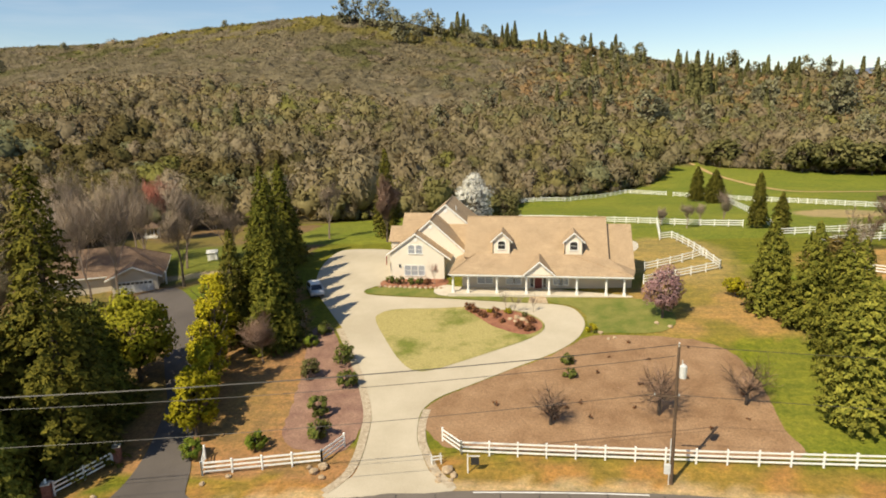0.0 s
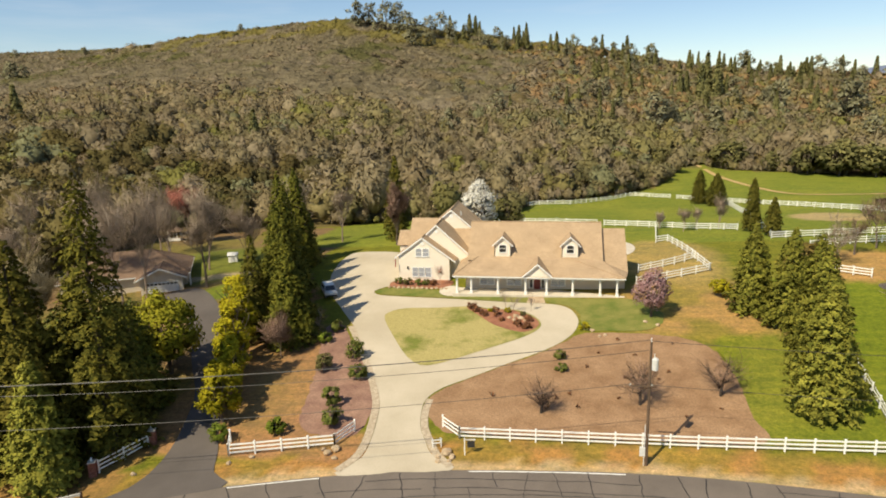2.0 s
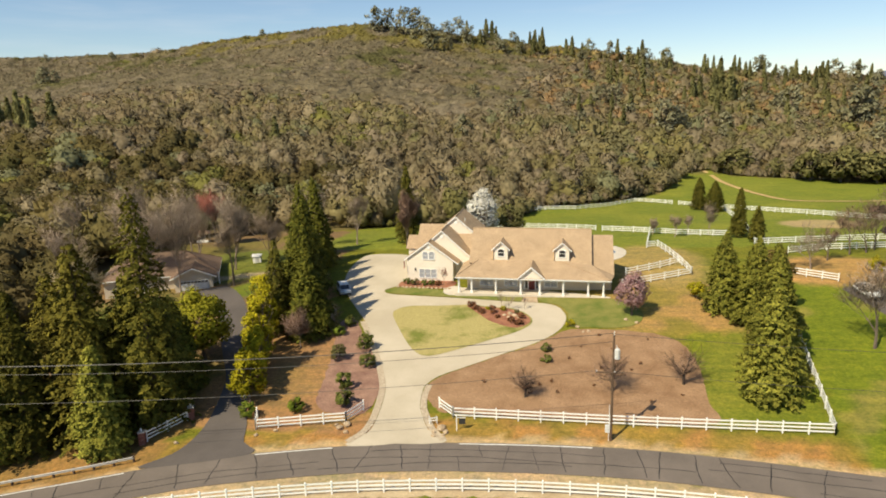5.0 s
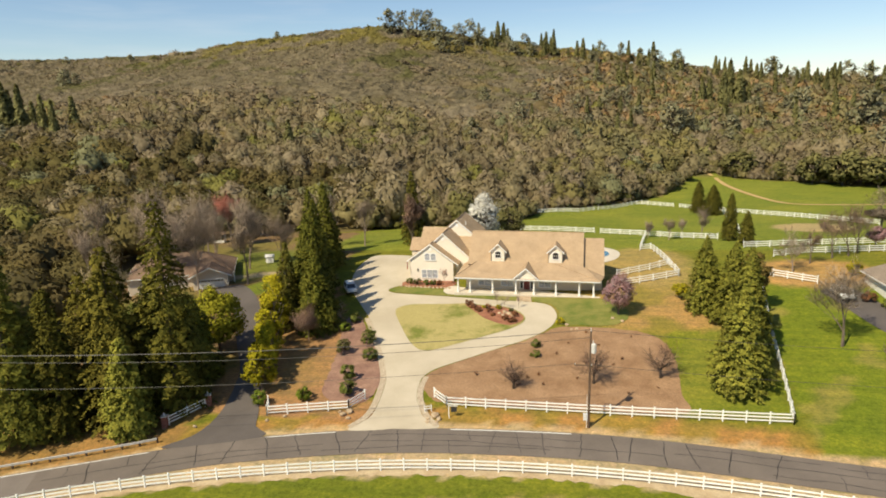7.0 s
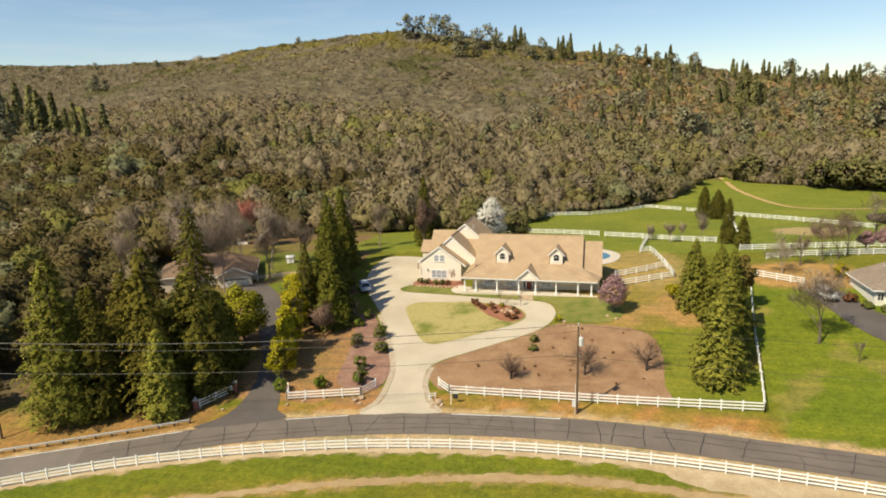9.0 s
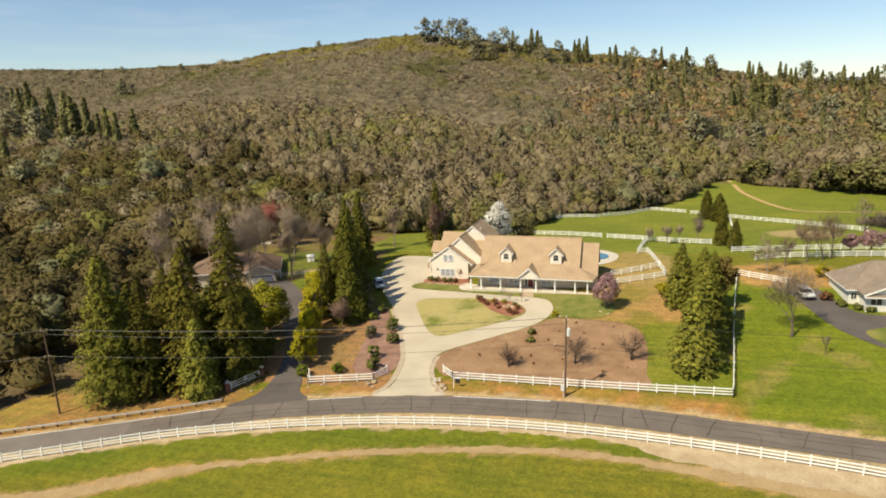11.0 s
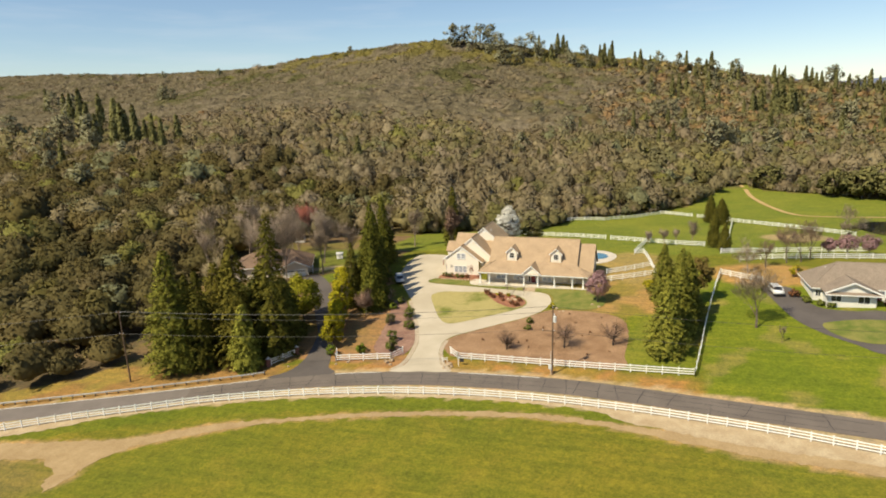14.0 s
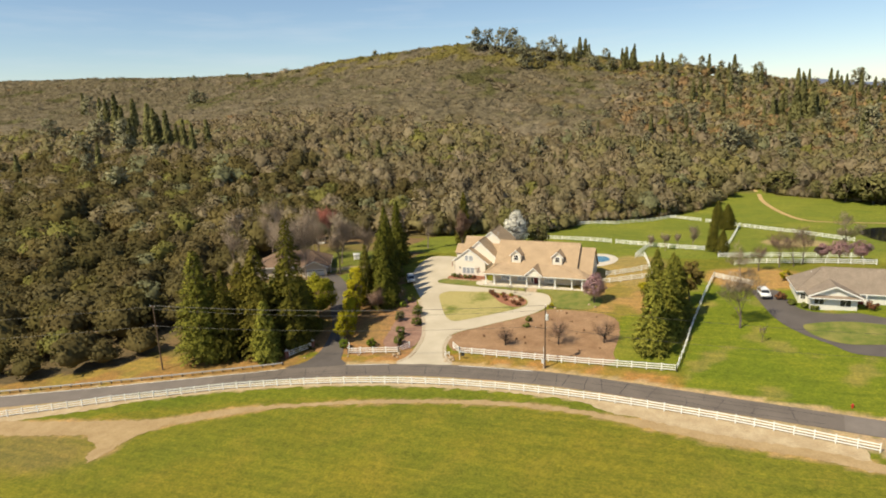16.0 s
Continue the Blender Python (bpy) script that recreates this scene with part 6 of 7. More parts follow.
    for xs in (1.15, 5.45):
        zz = za - sle * abs(xs - 3.3)
        member(hs, "entry_roof", slab([(3.3, -0.75, za), (3.3, 4.6, za), (xs, 4.6, zz), (xs, -0.75, zz)], 0.13), M_ROOF)
        member(hs, "rake_board", prism([(xs, zz), (3.3, za), (3.3, za - 0.24), (xs, zz - 0.24)], -0.79, -0.75), M_WHITE)
    # dormers
    for xc in (-1.93, 8.0):
        wdt, y0, z0, ze, zt = 1.24, 4.06, 8.8, 10.75, 11.95
        yb = rid_y - (rid_z - ze) / sl
        yt = rid_y - (rid_z - zt) / sl
        dm = member(hs, "dormer", prism([(xc - wdt, 8.5), (xc + wdt, 8.5), (xc + wdt, ze), (xc, zt - 0.15), (xc - wdt, ze)], y0, y0 + 0.16), M_CREAM, "cream dormer front with an arched window")
        for sx in (-1, 1):
            cheek = bmesh.new()
            pts = [(y0, 8.5), (y0, ze), (yb + 0.1, ze), (y0 + 0.2, 8.5)]
            a = [cheek.verts.new((xc + sx * wdt, y, z)) for y, z in pts]
            b = [cheek.verts.new((xc + sx * (wdt - 0.12), y, z)) for y, z in pts]
            cheek.faces.new(a)
            cheek.faces.new(b[::-1])
            for i in range(4):
                cheek.faces.new((a[i], a[(i + 1) % 4], b[(i + 1) % 4], b[i]))
            bmesh.ops.recalc_face_normals(cheek, faces=cheek.faces[:])
            sub(dm, "cheek", cheek, M_CREAM)
            xe, zo = xc + sx * (wdt + 0.3), ze - 0.2
            ye = rid_y - (rid_z - zo) / sl
            sub(dm, "dormer_roof", slab([(xc, y0 - 0.3, zt), (xc, yt + 0.1, zt), (xe, ye + 0.1, zo), (xe, y0 - 0.3, zo)], 0.1), M_ROOF)
            sub(dm, "rake_board", prism([(xc, zt), (xe, zo), (xe, zo - 0.2), (xc, zt - 0.2)], y0 - 0.34, y0 - 0.3), M_WHITE)
        window(hs, xc - 0.5, xc + 0.5, y0, 9.45, 10.6, True)
    # garage wing: three stepped gables
    gable(hs, -14.68, 11.12, -19.1, -9.44, 6.45, 9.2, 0.72, -18.55, -10.45, 3.2, M_CREAM, M_ROOF)
    gable(hs, -12.8, 12.68, -18.0, -7.2, 8.85, 15.0, 0.9, -17.6, -7.6, 3.2, M_CREAM, M_ROOF)
    member(hs, "roof", slab([(-12.0, 14.8, 10.95), (-7.1, 14.8, 10.95), (-7.1, 8.9, 6.3), (-12.0, 8.9, 6.3)], 0.15), M_ROOF)
    gwl = bmesh.new()
    pts = [(3.6, 7.2), (3.95, 8.5), (rid_y, 12.9), (14.4, 8.4), (14.4, 7.2)]
    a = [gwl.verts.new((-7.1, y, z)) for y, z in pts]
    b = [gwl.verts.new((-7.0, y, z)) for y, z in pts]
    gwl.faces.new(a)
    gwl.faces.new(b[::-1])
    for i in range(5):
        gwl.faces.new((a[i], a[(i + 1) % 5], b[(i + 1) % 5], b[i]))
    bmesh.ops.recalc_face_normals(gwl, faces=gwl.faces[:])
    member(hs, "gable_wall", gwl, M_CREAM)
    gable(hs, -11.28, 14.1, -16.4, -7.0, 14.75, 24.0, 0.84, -15.8, -7.4, 3.2, M_CREAM, M_ROOF)
    # low wings behind the garage, ridges running west
    for x0, x1, ye, yr, zr, zd in ((-19.4, -13.5, 9.4, 11.9, 11.15, 2.0), (-17.9, -12.5, 12.4, 14.9, 12.65, 2.0)):
        member(hs, "roof", slab([(x0, yr, zr), (x1, yr, zr), (x1, ye, zr - zd), (x0, ye, zr - zd)], 0.15), M_ROOF)
        member(hs, "roof", slab([(x0, yr, zr), (x1, yr, zr), (x1, 2 * yr - ye, zr - zd), (x0, 2 * yr - ye, zr - zd)], 0.15), M_ROOF)
        member(hs, "wall", boxes((x0 + 0.4, x1, ye + 0.3, 2 * yr - ye - 0.3, 3.2, zr - zd - 0.1)), M_CREAM)
    for a, b in ((-15.74, -14.84), (-14.62, -13.72)):
        window(hs, a, b, 6.45, 8.05, 9.3, True, glass=M_CURTAIN)
    for a, b in ((-16.36, -15.5), (-15.32, -14.46), (-14.28, -13.42)):
        window(hs, a, b, 6.45, 4.75, 6.2, glass=M_CURTAIN)
    for x, y, z in ((-14.68, 6.45, 10.1), (-12.8, 8.85, 11.55), (-11.28, 14.75, 13.0)):
        v = bmesh.new()
        tube(v, (x, y, z), (x, y - 0.06, z), 0.3, 0.3, 12)
        member(hs, "gable_vent", v, M_WHITE, "round white attic vent")
    lamp = boxes((-17.2, -17.0, 6.23, 6.45, 6.0, 6.4), bevel=0.03)
    member(hs, "wall_lamp", lamp, M_WIRE, "dark wall lantern")
    pipe = bmesh.new()
    tube(pipe, (-9.8, 16.2, 12.5), (-9.8, 16.2, 13.6), 0.08, 0.08, 8)
    member(hs, "roof_vent", pipe, M_GREY)
    return hs


build_house()

# entrance path and planting before the garage
patch("entrance_path", [(1.9, -2.5), (2.1, -0.4), (4.2, -0.4), (4.5, -2.7)], M_ROCK, 0.09, "short flagstone path to the porch", "path", 0.5, 0.4, False)
patch("porch_patio", [(-11.3, 1.8), (-10.6, 3.4), (-9.2, 3.8), (-8.2, 2.4), (-8.3, 0.6), (-9.4, -0.3), (-10.8, 0.4)], M_PAVING, 0.1, "round pale paved patio at the end of the porch", "paving", 0.5, 0.4)
patch("garage_bed", [(-19.2, 3.4), (-18.8, 6.4), (-10.4, 6.4), (-10.2, 3.2), (-12, 2.6), (-15, 2.8)], M_BED, 0.09, "mulched bed under the garage windows", "flower bed", 0.6)


def rock(x, y, s, seed, label="weathered tan boulder beside the driveway", group="boulders"):
    bm = bmesh.new()
    bmesh.ops.create_icosphere(bm, subdivisions=2, radius=1.0)
    for v in bm.verts:
        n = noise.noise(v.co * 1.3 + Vector((seed * 7.1, seed * 3.3, 0)))
        v.co *= 0.85 + 0.4 * n
        v.co.z *= 0.7
    me = mesh_of(bm, "boulder", M_ROCK)
    o = new("boulder", me)
    o.matrix_world = pose(x, y, gz(x, y) + s * 0.3, 0, 0, seed * 47) @ Matrix.Diagonal((s, s * 0.85, s, 1))
    return tagged(o, label, "rock", group)


for i, (x, y, s) in enumerate([(-4.3, -36.3, 0.62), (-3.7, -36.8, 0.4), (-5.0, -36.9, 0.36), (-4.9, -37.6, 0.3), (-3.9, -37.4, 0.26), (-15.6, -37.2, 0.5), (-15, -36.5, 0.55), (-14.7, -37.8, 0.35), (-16.2, -36.6, 0.3), (-24.6, -39.3, 0.3), (-22.8, -38.2, 0.32), (-33, -41.5, 0.3)]):
    rock(x, y, s, i + 1)
for i in range(13):
    k = i / 12
    rock(-19.4 + 9.0 * k, 3.1 - 0.6 * k + 0.12 * math.sin(i * 2.1), 0.34, 40 + i, "flat tan edging stone of the garage bed", "edging stones")
for i, (x, y, s) in enumerate([(0.6, -7.2, 0.55), (1.3, -7.7, 0.5), (-0.2, -7.6, 0.4), (1.9, -8.3, 0.35), (0.4, -8.2, 0.35), (10.4, -10.9, 0.35), (11.2, -12.4, 0.3), (11.9, -12.1, 0.3), (17.2, -8.3, 0.35), (18.6, -9.2, 0.35)]):
    rock(x, y, s, 60 + i, "tan landscape rock in the planting", "landscape rocks")
for i, (x, y, h, r, lf) in enumerate([(-18.2, 4.6, 1.3, 0.75, L_SHRUB), (-16.6, 4.2, 1.4, 0.85, L_OLIVE), (-15, 4.1, 1.1, 0.7, L_SHRUB), (-13.8, 4.1, 1.1, 0.7, L_SHRUB), (-12.6, 4.0, 1.0, 0.7, L_RUST)]):
    leafy("shrub", x, y, h, r, 0.02, 301 + i, lf, "clipped round shrub under the garage windows", "shrub", 16, 34, 0.14, 1.0, "shrubs under the garage windows")
for i, (x, y, h, r, lf) in enumerate([(-5.6, -4.6, 1.2, 0.75, L_RUST), (-4.9, -5.7, 1.1, 0.7, L_RUST), (-3.8, -7.0, 1.1, 0.75, L_RUST), (-2.1, -6.8, 1.4, 0.8, L_RUST), (0.9, -9.9, 1.0, 0.7, L_RUST), (2.2, -10.6, 1.0, 0.75, L_RUST), (-1.2, -8.4, 0.6, 0.5, L_RUST), (2.4, -8.2, 0.8, 0.9, L_RUST), (-2.9, -5.6, 0.7, 0.5, L_YELLOW), (-0.6, -5.9, 0.9, 0.5, L_YELLOW), (1.6, -6.8, 0.8, 0.5, L_OLIVE), (9.4, -10.6, 1.0, 0.8, L_YELLOW)]):
    leafy("shrub", x, y, h, r, 0.02, 321 + i, lf, "low reddish-brown shrub in the planting bed" if lf is L_RUST else "low yellowish shrub in the planting bed", "shrub", 14, 30, 0.13, 1.0, "shrubs in the planting bed")
bare_tree(-11.6, 4.1, 3.2, 0.05, 341, "small leafless reddish tree beside the garage wall", L_REDTWIG, 4, "", 4, 0.4, 0.3, M_BARK_PALE, (3, 3), 0.5, 0.1, 0.015)
for i, (x, y) in enumerate([(0.2, -5.4), (2.6, -5.2), (-0.9, -5.0)]):
    bare_tree(x, y, 2.6, 0.03, 351 + i, "thin leafless sapling in the planting bed", None, 0, "saplings in the bed", 3, 0.35, 0.35, M_BARK_PALE)
rngs = np.random.RandomState(5)
for i in range(22):
    x, y = rngs.uniform(-4, 23), rngs.uniform(-31, -13)
    if inside(x, y, np.array([(-5, -26), (1.5, -20), (8, -13), (18, -13), (23, -17), (23.5, -31), (-4, -31)])):
        leafy("seedling", x, y, rngs.uniform(0.3, 0.6), rngs.uniform(0.2, 0.4), 0.0, 361 + i, L_RUST, "small dry plant on the bark mulch", "plant", 5, 14, 0.1, 1.0, "dry plants on the mulch")


# ---- poles and wires ----
def power_pole(x, y, h, lean, arms, label):
    p = empty("power_pole", x, y, gz(x, y), 0, label, "power pole")
    bm = bmesh.new()
    tube(bm, (0, 0, -0.5), (lean[0] * h, lean[1] * h, h), 0.15, 0.1, 10)
    part("shaft", bm, M_POLE, p, "weathered brown wooden shaft")
    for z, a, b in arms:
        q = Vector((lean[0] * z, lean[1] * z, z))
        bm = boxes((q.x + a, q.x + b, q.y - 0.17, q.y - 0.07, z - 0.06, z + 0.06))
        arm = part("crossarm", bm, M_POLE, p)
        for xx in (a + 0.08, b - 0.08):
            ins = bmesh.new()
            tube(ins, (q.x + xx, q.y - 0.12, z + 0.06), (q.x + xx, q.y - 0.12, z + 0.22), 0.05, 0.035, 8)
            part("insulator", ins, M_GREY, arm)
    return p


pm = power_pole(13.5, -36.6, 11.4, (0.0, 0.03), [(7.45, -1.7, 0.25)], "leaning wooden power pole with transformer and service arm")
tr_bm = bmesh.new()
tube(tr_bm, (0.35, 0.1, 9.0), (0.35, 0.1, 9.95), 0.27, 0.27, 14)
tube(tr_bm, (0.35, 0.1, 9.95), (0.35, 0.1, 10.1), 0.27, 0.1, 14)
tr_o = part("transformer", tr_bm, M_GREY, pm, "light grey drum transformer")
bush = bmesh.new()
tube(bush, (0.3, 0.1, 10.05), (0.25, 0.12, 10.45), 0.05, 0.03, 8)
part("bushing", bush, M_GREY, tr_o)
part("meter_box", boxes((-0.6, -0.12, -0.12, 0.12, 0.9, 1.75), bevel=0.03), M_GREY, pm, "white meter box")
part("conduit", boxes((-0.26, -0.2, -0.1, -0.04, 0.0, 4.0)), M_GREY, pm)
pin = bmesh.new()
tube(pin, (0, 0.34, 11.4), (0, 0.35, 11.75), 0.05, 0.04, 8)
part("insulator", pin, M_WHITE, pm)
power_pole(-59.1, -51.6, 13.3, (-0.028, 0.0), [(13.0, -0.5, 0.6), (9.1, -0.5, 0.4)], "leaning wooden power pole at the roadside")


def wire(a, b, sag, label, r=0.022):
    n = 24
    a, b = Vector(a), Vector(b)
    pts = [a.lerp(b, k / n) - Vector((0, 0, sag * 4 * (k / n) * (1 - k / n))) for k in range(n + 1)]
    side = (b - a).cross(Vector((0, 0, 1))).normalized()
    bm = bmesh.new()
    rings = [[bm.verts.new(p + side * (r * math.cos(q)) + Vector((0, 0, r * math.sin(q)))) for q in (0, 1.571, 3.142, 4.712)] for p in pts]
    for u, w in zip(rings, rings[1:]):
        for k in range(4):
            bm.faces.new((u[k], u[(k + 1) % 4], w[(k + 1) % 4], w[k]))
    o = part("power_line", bm, M_WIRE)
    return tagged(o, label, "wire", "overhead wires")


PW, PM = (-59.45, -51.6), (13.5, -36.3)
WZ, MZ = gz(-59.1, -51.6), gz(13.5, -36.6)
for dz, dx in ((13.2, -0.35), (13.2, 0.5)):
    wire((PW[0] + dx, PW[1], WZ + dz), (PM[0] + 0.05 * dx, PM[1], MZ + 11.6), 1.0, "thin overhead power line between the poles")
wire((PW[0], PW[1], WZ + 12.5), (PM[0], PM[1], MZ + 10.7), 1.2, "thin overhead power line between the poles")
wire((PW[0], PW[1], WZ + 9.1), (PM[0] - 1.6, PM[1] - 0.2, MZ + 7.6), 0.9, "thick overhead telephone line between the poles")
wire((PM[0], PM[1], MZ + 7.5), (92, -39, gz(92, -39) + 8), 1.2, "thick overhead telephone line along the road")
wire((PM[0], PM[1], MZ + 11.5), (92, -39, gz(92, -39) + 11.5), 1.2, "thin overhead power line along the road")
wire((PW[0], PW[1], WZ + 13.1), (-140, -80, gz(-140, -80) + 13), 1.2, "thin overhead power line along the road")
wire((PW[0], PW[1], WZ + 9.1), (-140, -80, gz(-140, -80) + 9), 1.0, "thick overhead telephone line along the road")


# ---- roadside ----
def guardrail(line):
    pts = even(line, 1.9)
    g = empty("guardrail", pts[0][0], pts[0][1], gz(*pts[0]), 0, "galvanised steel guardrail on wooden posts beside the road", "guardrail")
    inv = g.matrix_world.inverted()
    for x, y in pts:
        o = part("post", boxes((-0.08, 0.08, -0.1, 0.1, -0.3, 0.72)), M_POLE, g)
        o.matrix_parent_inverse = inv
        o.matrix_world = Matrix.Translation((x, y, gz(x, y)))
    prof = [(0.0, 0.42), (-0.07, 0.47), (-0.07, 0.52), (0.0, 0.57), (-0.07, 0.62), (-0.07, 0.67), (0.0, 0.72)]
    d = np.gradient(pts, axis=0)
    d /= np.linalg.norm(d, axis=1)[:, None]
    v, f = [], []
    n = len(prof)
    for (x, y), (dx, dy) in zip(pts, d):
        for o, z in prof:
            k = -0.14 + o
            v.append((x - dy * k, y + dx * k, gz(x, y) + z))
    for i in range(len(pts) - 1):
        for j in range(n - 1):
            f.append((i * n + j, (i + 1) * n + j, (i + 1) * n + j + 1, i * n + j + 1))
    o = raw("beam", v, f, M_STEEL, None, "corrugated steel beam")
    o.parent = g
    o.matrix_parent_inverse = inv
    sol = o.modifiers.new("thickness", "SOLIDIFY")
    sol.thickness = 0.012


guardrail(spline([(-140, -91.2), (-110, -78), (-83.2, -66.3), (-58.8, -55.9), (-45.4, -49.8), (-38.5, -46.6), (-35.6, -45.1)], 1.0, False))


def brick_pillar(x, y):
    p = empty("gate_pillar", x, y, gz(x, y), 25, "red brick gate pillar with a pale cap", "pillar", "brick gate pillars")
    core = part("core", boxes((-0.27, 0.27, -0.27, 0.27, -0.2, 1.45)), M_GRAVEL, p, "mortar core")
    rows = 17
    bl = unit_mesh("brick", boxes((-0.095, 0.095, -0.045, 0.045, -0.033, 0.033)), M_BRICK)
    for r in range(rows):
        z = 0.05 + r * 0.083
        for s in range(4):
            for k in (-1, 0, 1):
                off = k * 0.205 + (0.05 if r % 2 else -0.05)
                a = s * 90
                o = new("brick", bl)
                o.parent = p
                o.matrix_local = pose(0, 0, z, 0, 0, a) @ pose(off, -0.262, 0)
    part("cap", boxes((-0.36, 0.36, -0.36, 0.36, 1.45, 1.56), bevel=0.02), M_PAVING, p, "pale stone cap")
    lamp = boxes((-0.07, 0.07, -0.07, 0.07, 1.56, 1.9))
    part("lantern", lamp, M_WHITE, p, "small white lantern")
    return p


brick_pillar(-34.1, -36.6)
brick_pillar(-36.8, -41.9)
white_fence([(-36.6, -41.4), (-34.3, -37.1)], "low white wooden fence between brick gate pillars")


def sign_post():
    s = empty("sign_post", -2.6, -36.3, gz(-2.6, -36.3), 8, "white wooden yard sign post with a dark hanging panel", "sign")
    part("post", boxes((-0.05, 0.05, -0.05, 0.05, -0.3, 1.75), bevel=0.01), M_WHITE, s)
    part("arm", boxes((0.05, 1.0, -0.04, 0.04, 1.5, 1.58)), M_WHITE, s)
    part("panel", boxes((0.25, 0.95, -0.012, 0.012, 0.75, 1.42)), M_WIRE, s, "dark plain panel")


sign_post()


def small_stand(x, y):
    s = empty("wooden_stand", x, y, gz(x, y), 20, "small white weathered wooden stand by the driveway", "stand")
    for dx, dy in ((-0.4, -0.15), (0.4, -0.15), (-0.4, 0.15), (0.4, 0.15)):
        part("leg", boxes((dx - 0.04, dx + 0.04, dy - 0.04, dy + 0.04, -0.1, 0.85)), M_WHITE, s)
    for z in (0.45, 0.75):
        part("rail", boxes((-0.5, 0.5, -0.19, -0.15, z, z + 0.1)), M_WHITE, s)


small_stand(-5.4, -35.3)


# ---- cars ----
def car(x, y, rz, paint, label, h=1.62, length=4.6, truck=False):
    c = empty("car", x, y, gz(x, y) + 0.06, rz, label, "car")
    w, L = 0.92, length / 2
    side = [(-L, 0.35), (-L, 0.85), (-L + 0.08, 0.98), (-L + 1.05, 1.05), (L - 0.15, 1.02), (L, 0.85), (L, 0.35)]
    body = prism([(a, b) for a, b in side], -w, w)
    es = [e for e in body.edges]
    bmesh.ops.bevel(body, geom=es, offset=0.06, segments=2, affect="EDGES")
    b = part("body", body, paint, c, "", True)
    cab = bmesh.new()
    low = [(-L + 0.85, -w + 0.05), (L - 0.2, -w + 0.05), (L - 0.2, w - 0.05), (-L + 0.85, w - 0.05)]
    top = [(-L + 1.55, -w + 0.2), (L - 0.6, -w + 0.2), (L - 0.6, w - 0.2), (-L + 1.55, w - 0.2)]
    va = [cab.verts.new((p, q, 1.0)) for p, q in low]
    vb = [cab.verts.new((p, q, h - 0.04)) for p, q in top]
    cab.faces.new(va[::-1])
    cab.faces.new(vb)
    for i in range(4):
        cab.faces.new((va[i], va[(i + 1) % 4], vb[(i + 1) % 4], vb[i]))
    part("window_band", cab, M_GLASS, c, "dark tinted windows")
    rf = boxes((-L + 1.5, L - 0.55, -w + 0.18, w - 0.18, h - 0.06, h), bevel=0.025)
    part("roof", rf, paint, c)
    for i in range(4):
        p0, p1 = Vector((*low[i], 1.0)), Vector((*top[i], h - 0.03))
        pl = bmesh.new()
        tube(pl, p0, p1, 0.06, 0.05, 5)
        part("pillar", pl, paint, c)
    for sx in (-L + 0.85, L - 0.85):
        for sy in (-w + 0.1, w - 0.1):
            s = 1 if sy > 0 else -1
            t = bmesh.new()
            tube(t, (sx, sy - 0.1, 0.34), (sx, sy + 0.1, 0.34), 0.34, 0.34, 16)
            wh = part("wheel", t, M_RUBBER, c, "black tyre")
            r = bmesh.new()
            tube(r, (sx, sy, 0.34), (sx, sy + s * 0.115, 0.34), 0.21, 0.2, 12)
            part("rim", r, M_STEEL, wh)
    for sy in (-1, 1):
        part("headlight", boxes((-L - 0.02, -L + 0.1, sy * 0.72 - 0.16, sy * 0.72 + 0.16, 0.72, 0.86)), M_GREY, c)
        part("tail_light", boxes((L - 0.08, L + 0.02, sy * 0.75 - 0.12, sy * 0.75 + 0.12, 0.8, 1.0)), M_REDLAMP, c)
        part("mirror", boxes((-L + 1.25, -L + 1.45, sy * (w + 0.1) - 0.08, sy * (w + 0.1) + 0.08, 1.0, 1.14)), paint, c)
    part("bumper", boxes((-L - 0.05, -L + 0.1, -w + 0.06, w - 0.06, 0.32, 0.55), bevel=0.03), M_WIRE, c)
    return c


car(-28.2, 0.4, 118, M_SILVER, "silver sport utility car parked under the redwoods", 1.68)
car(51.6, 0.4, 97, M_CARWHITE, "white car parked on the dark forecourt", 1.6)


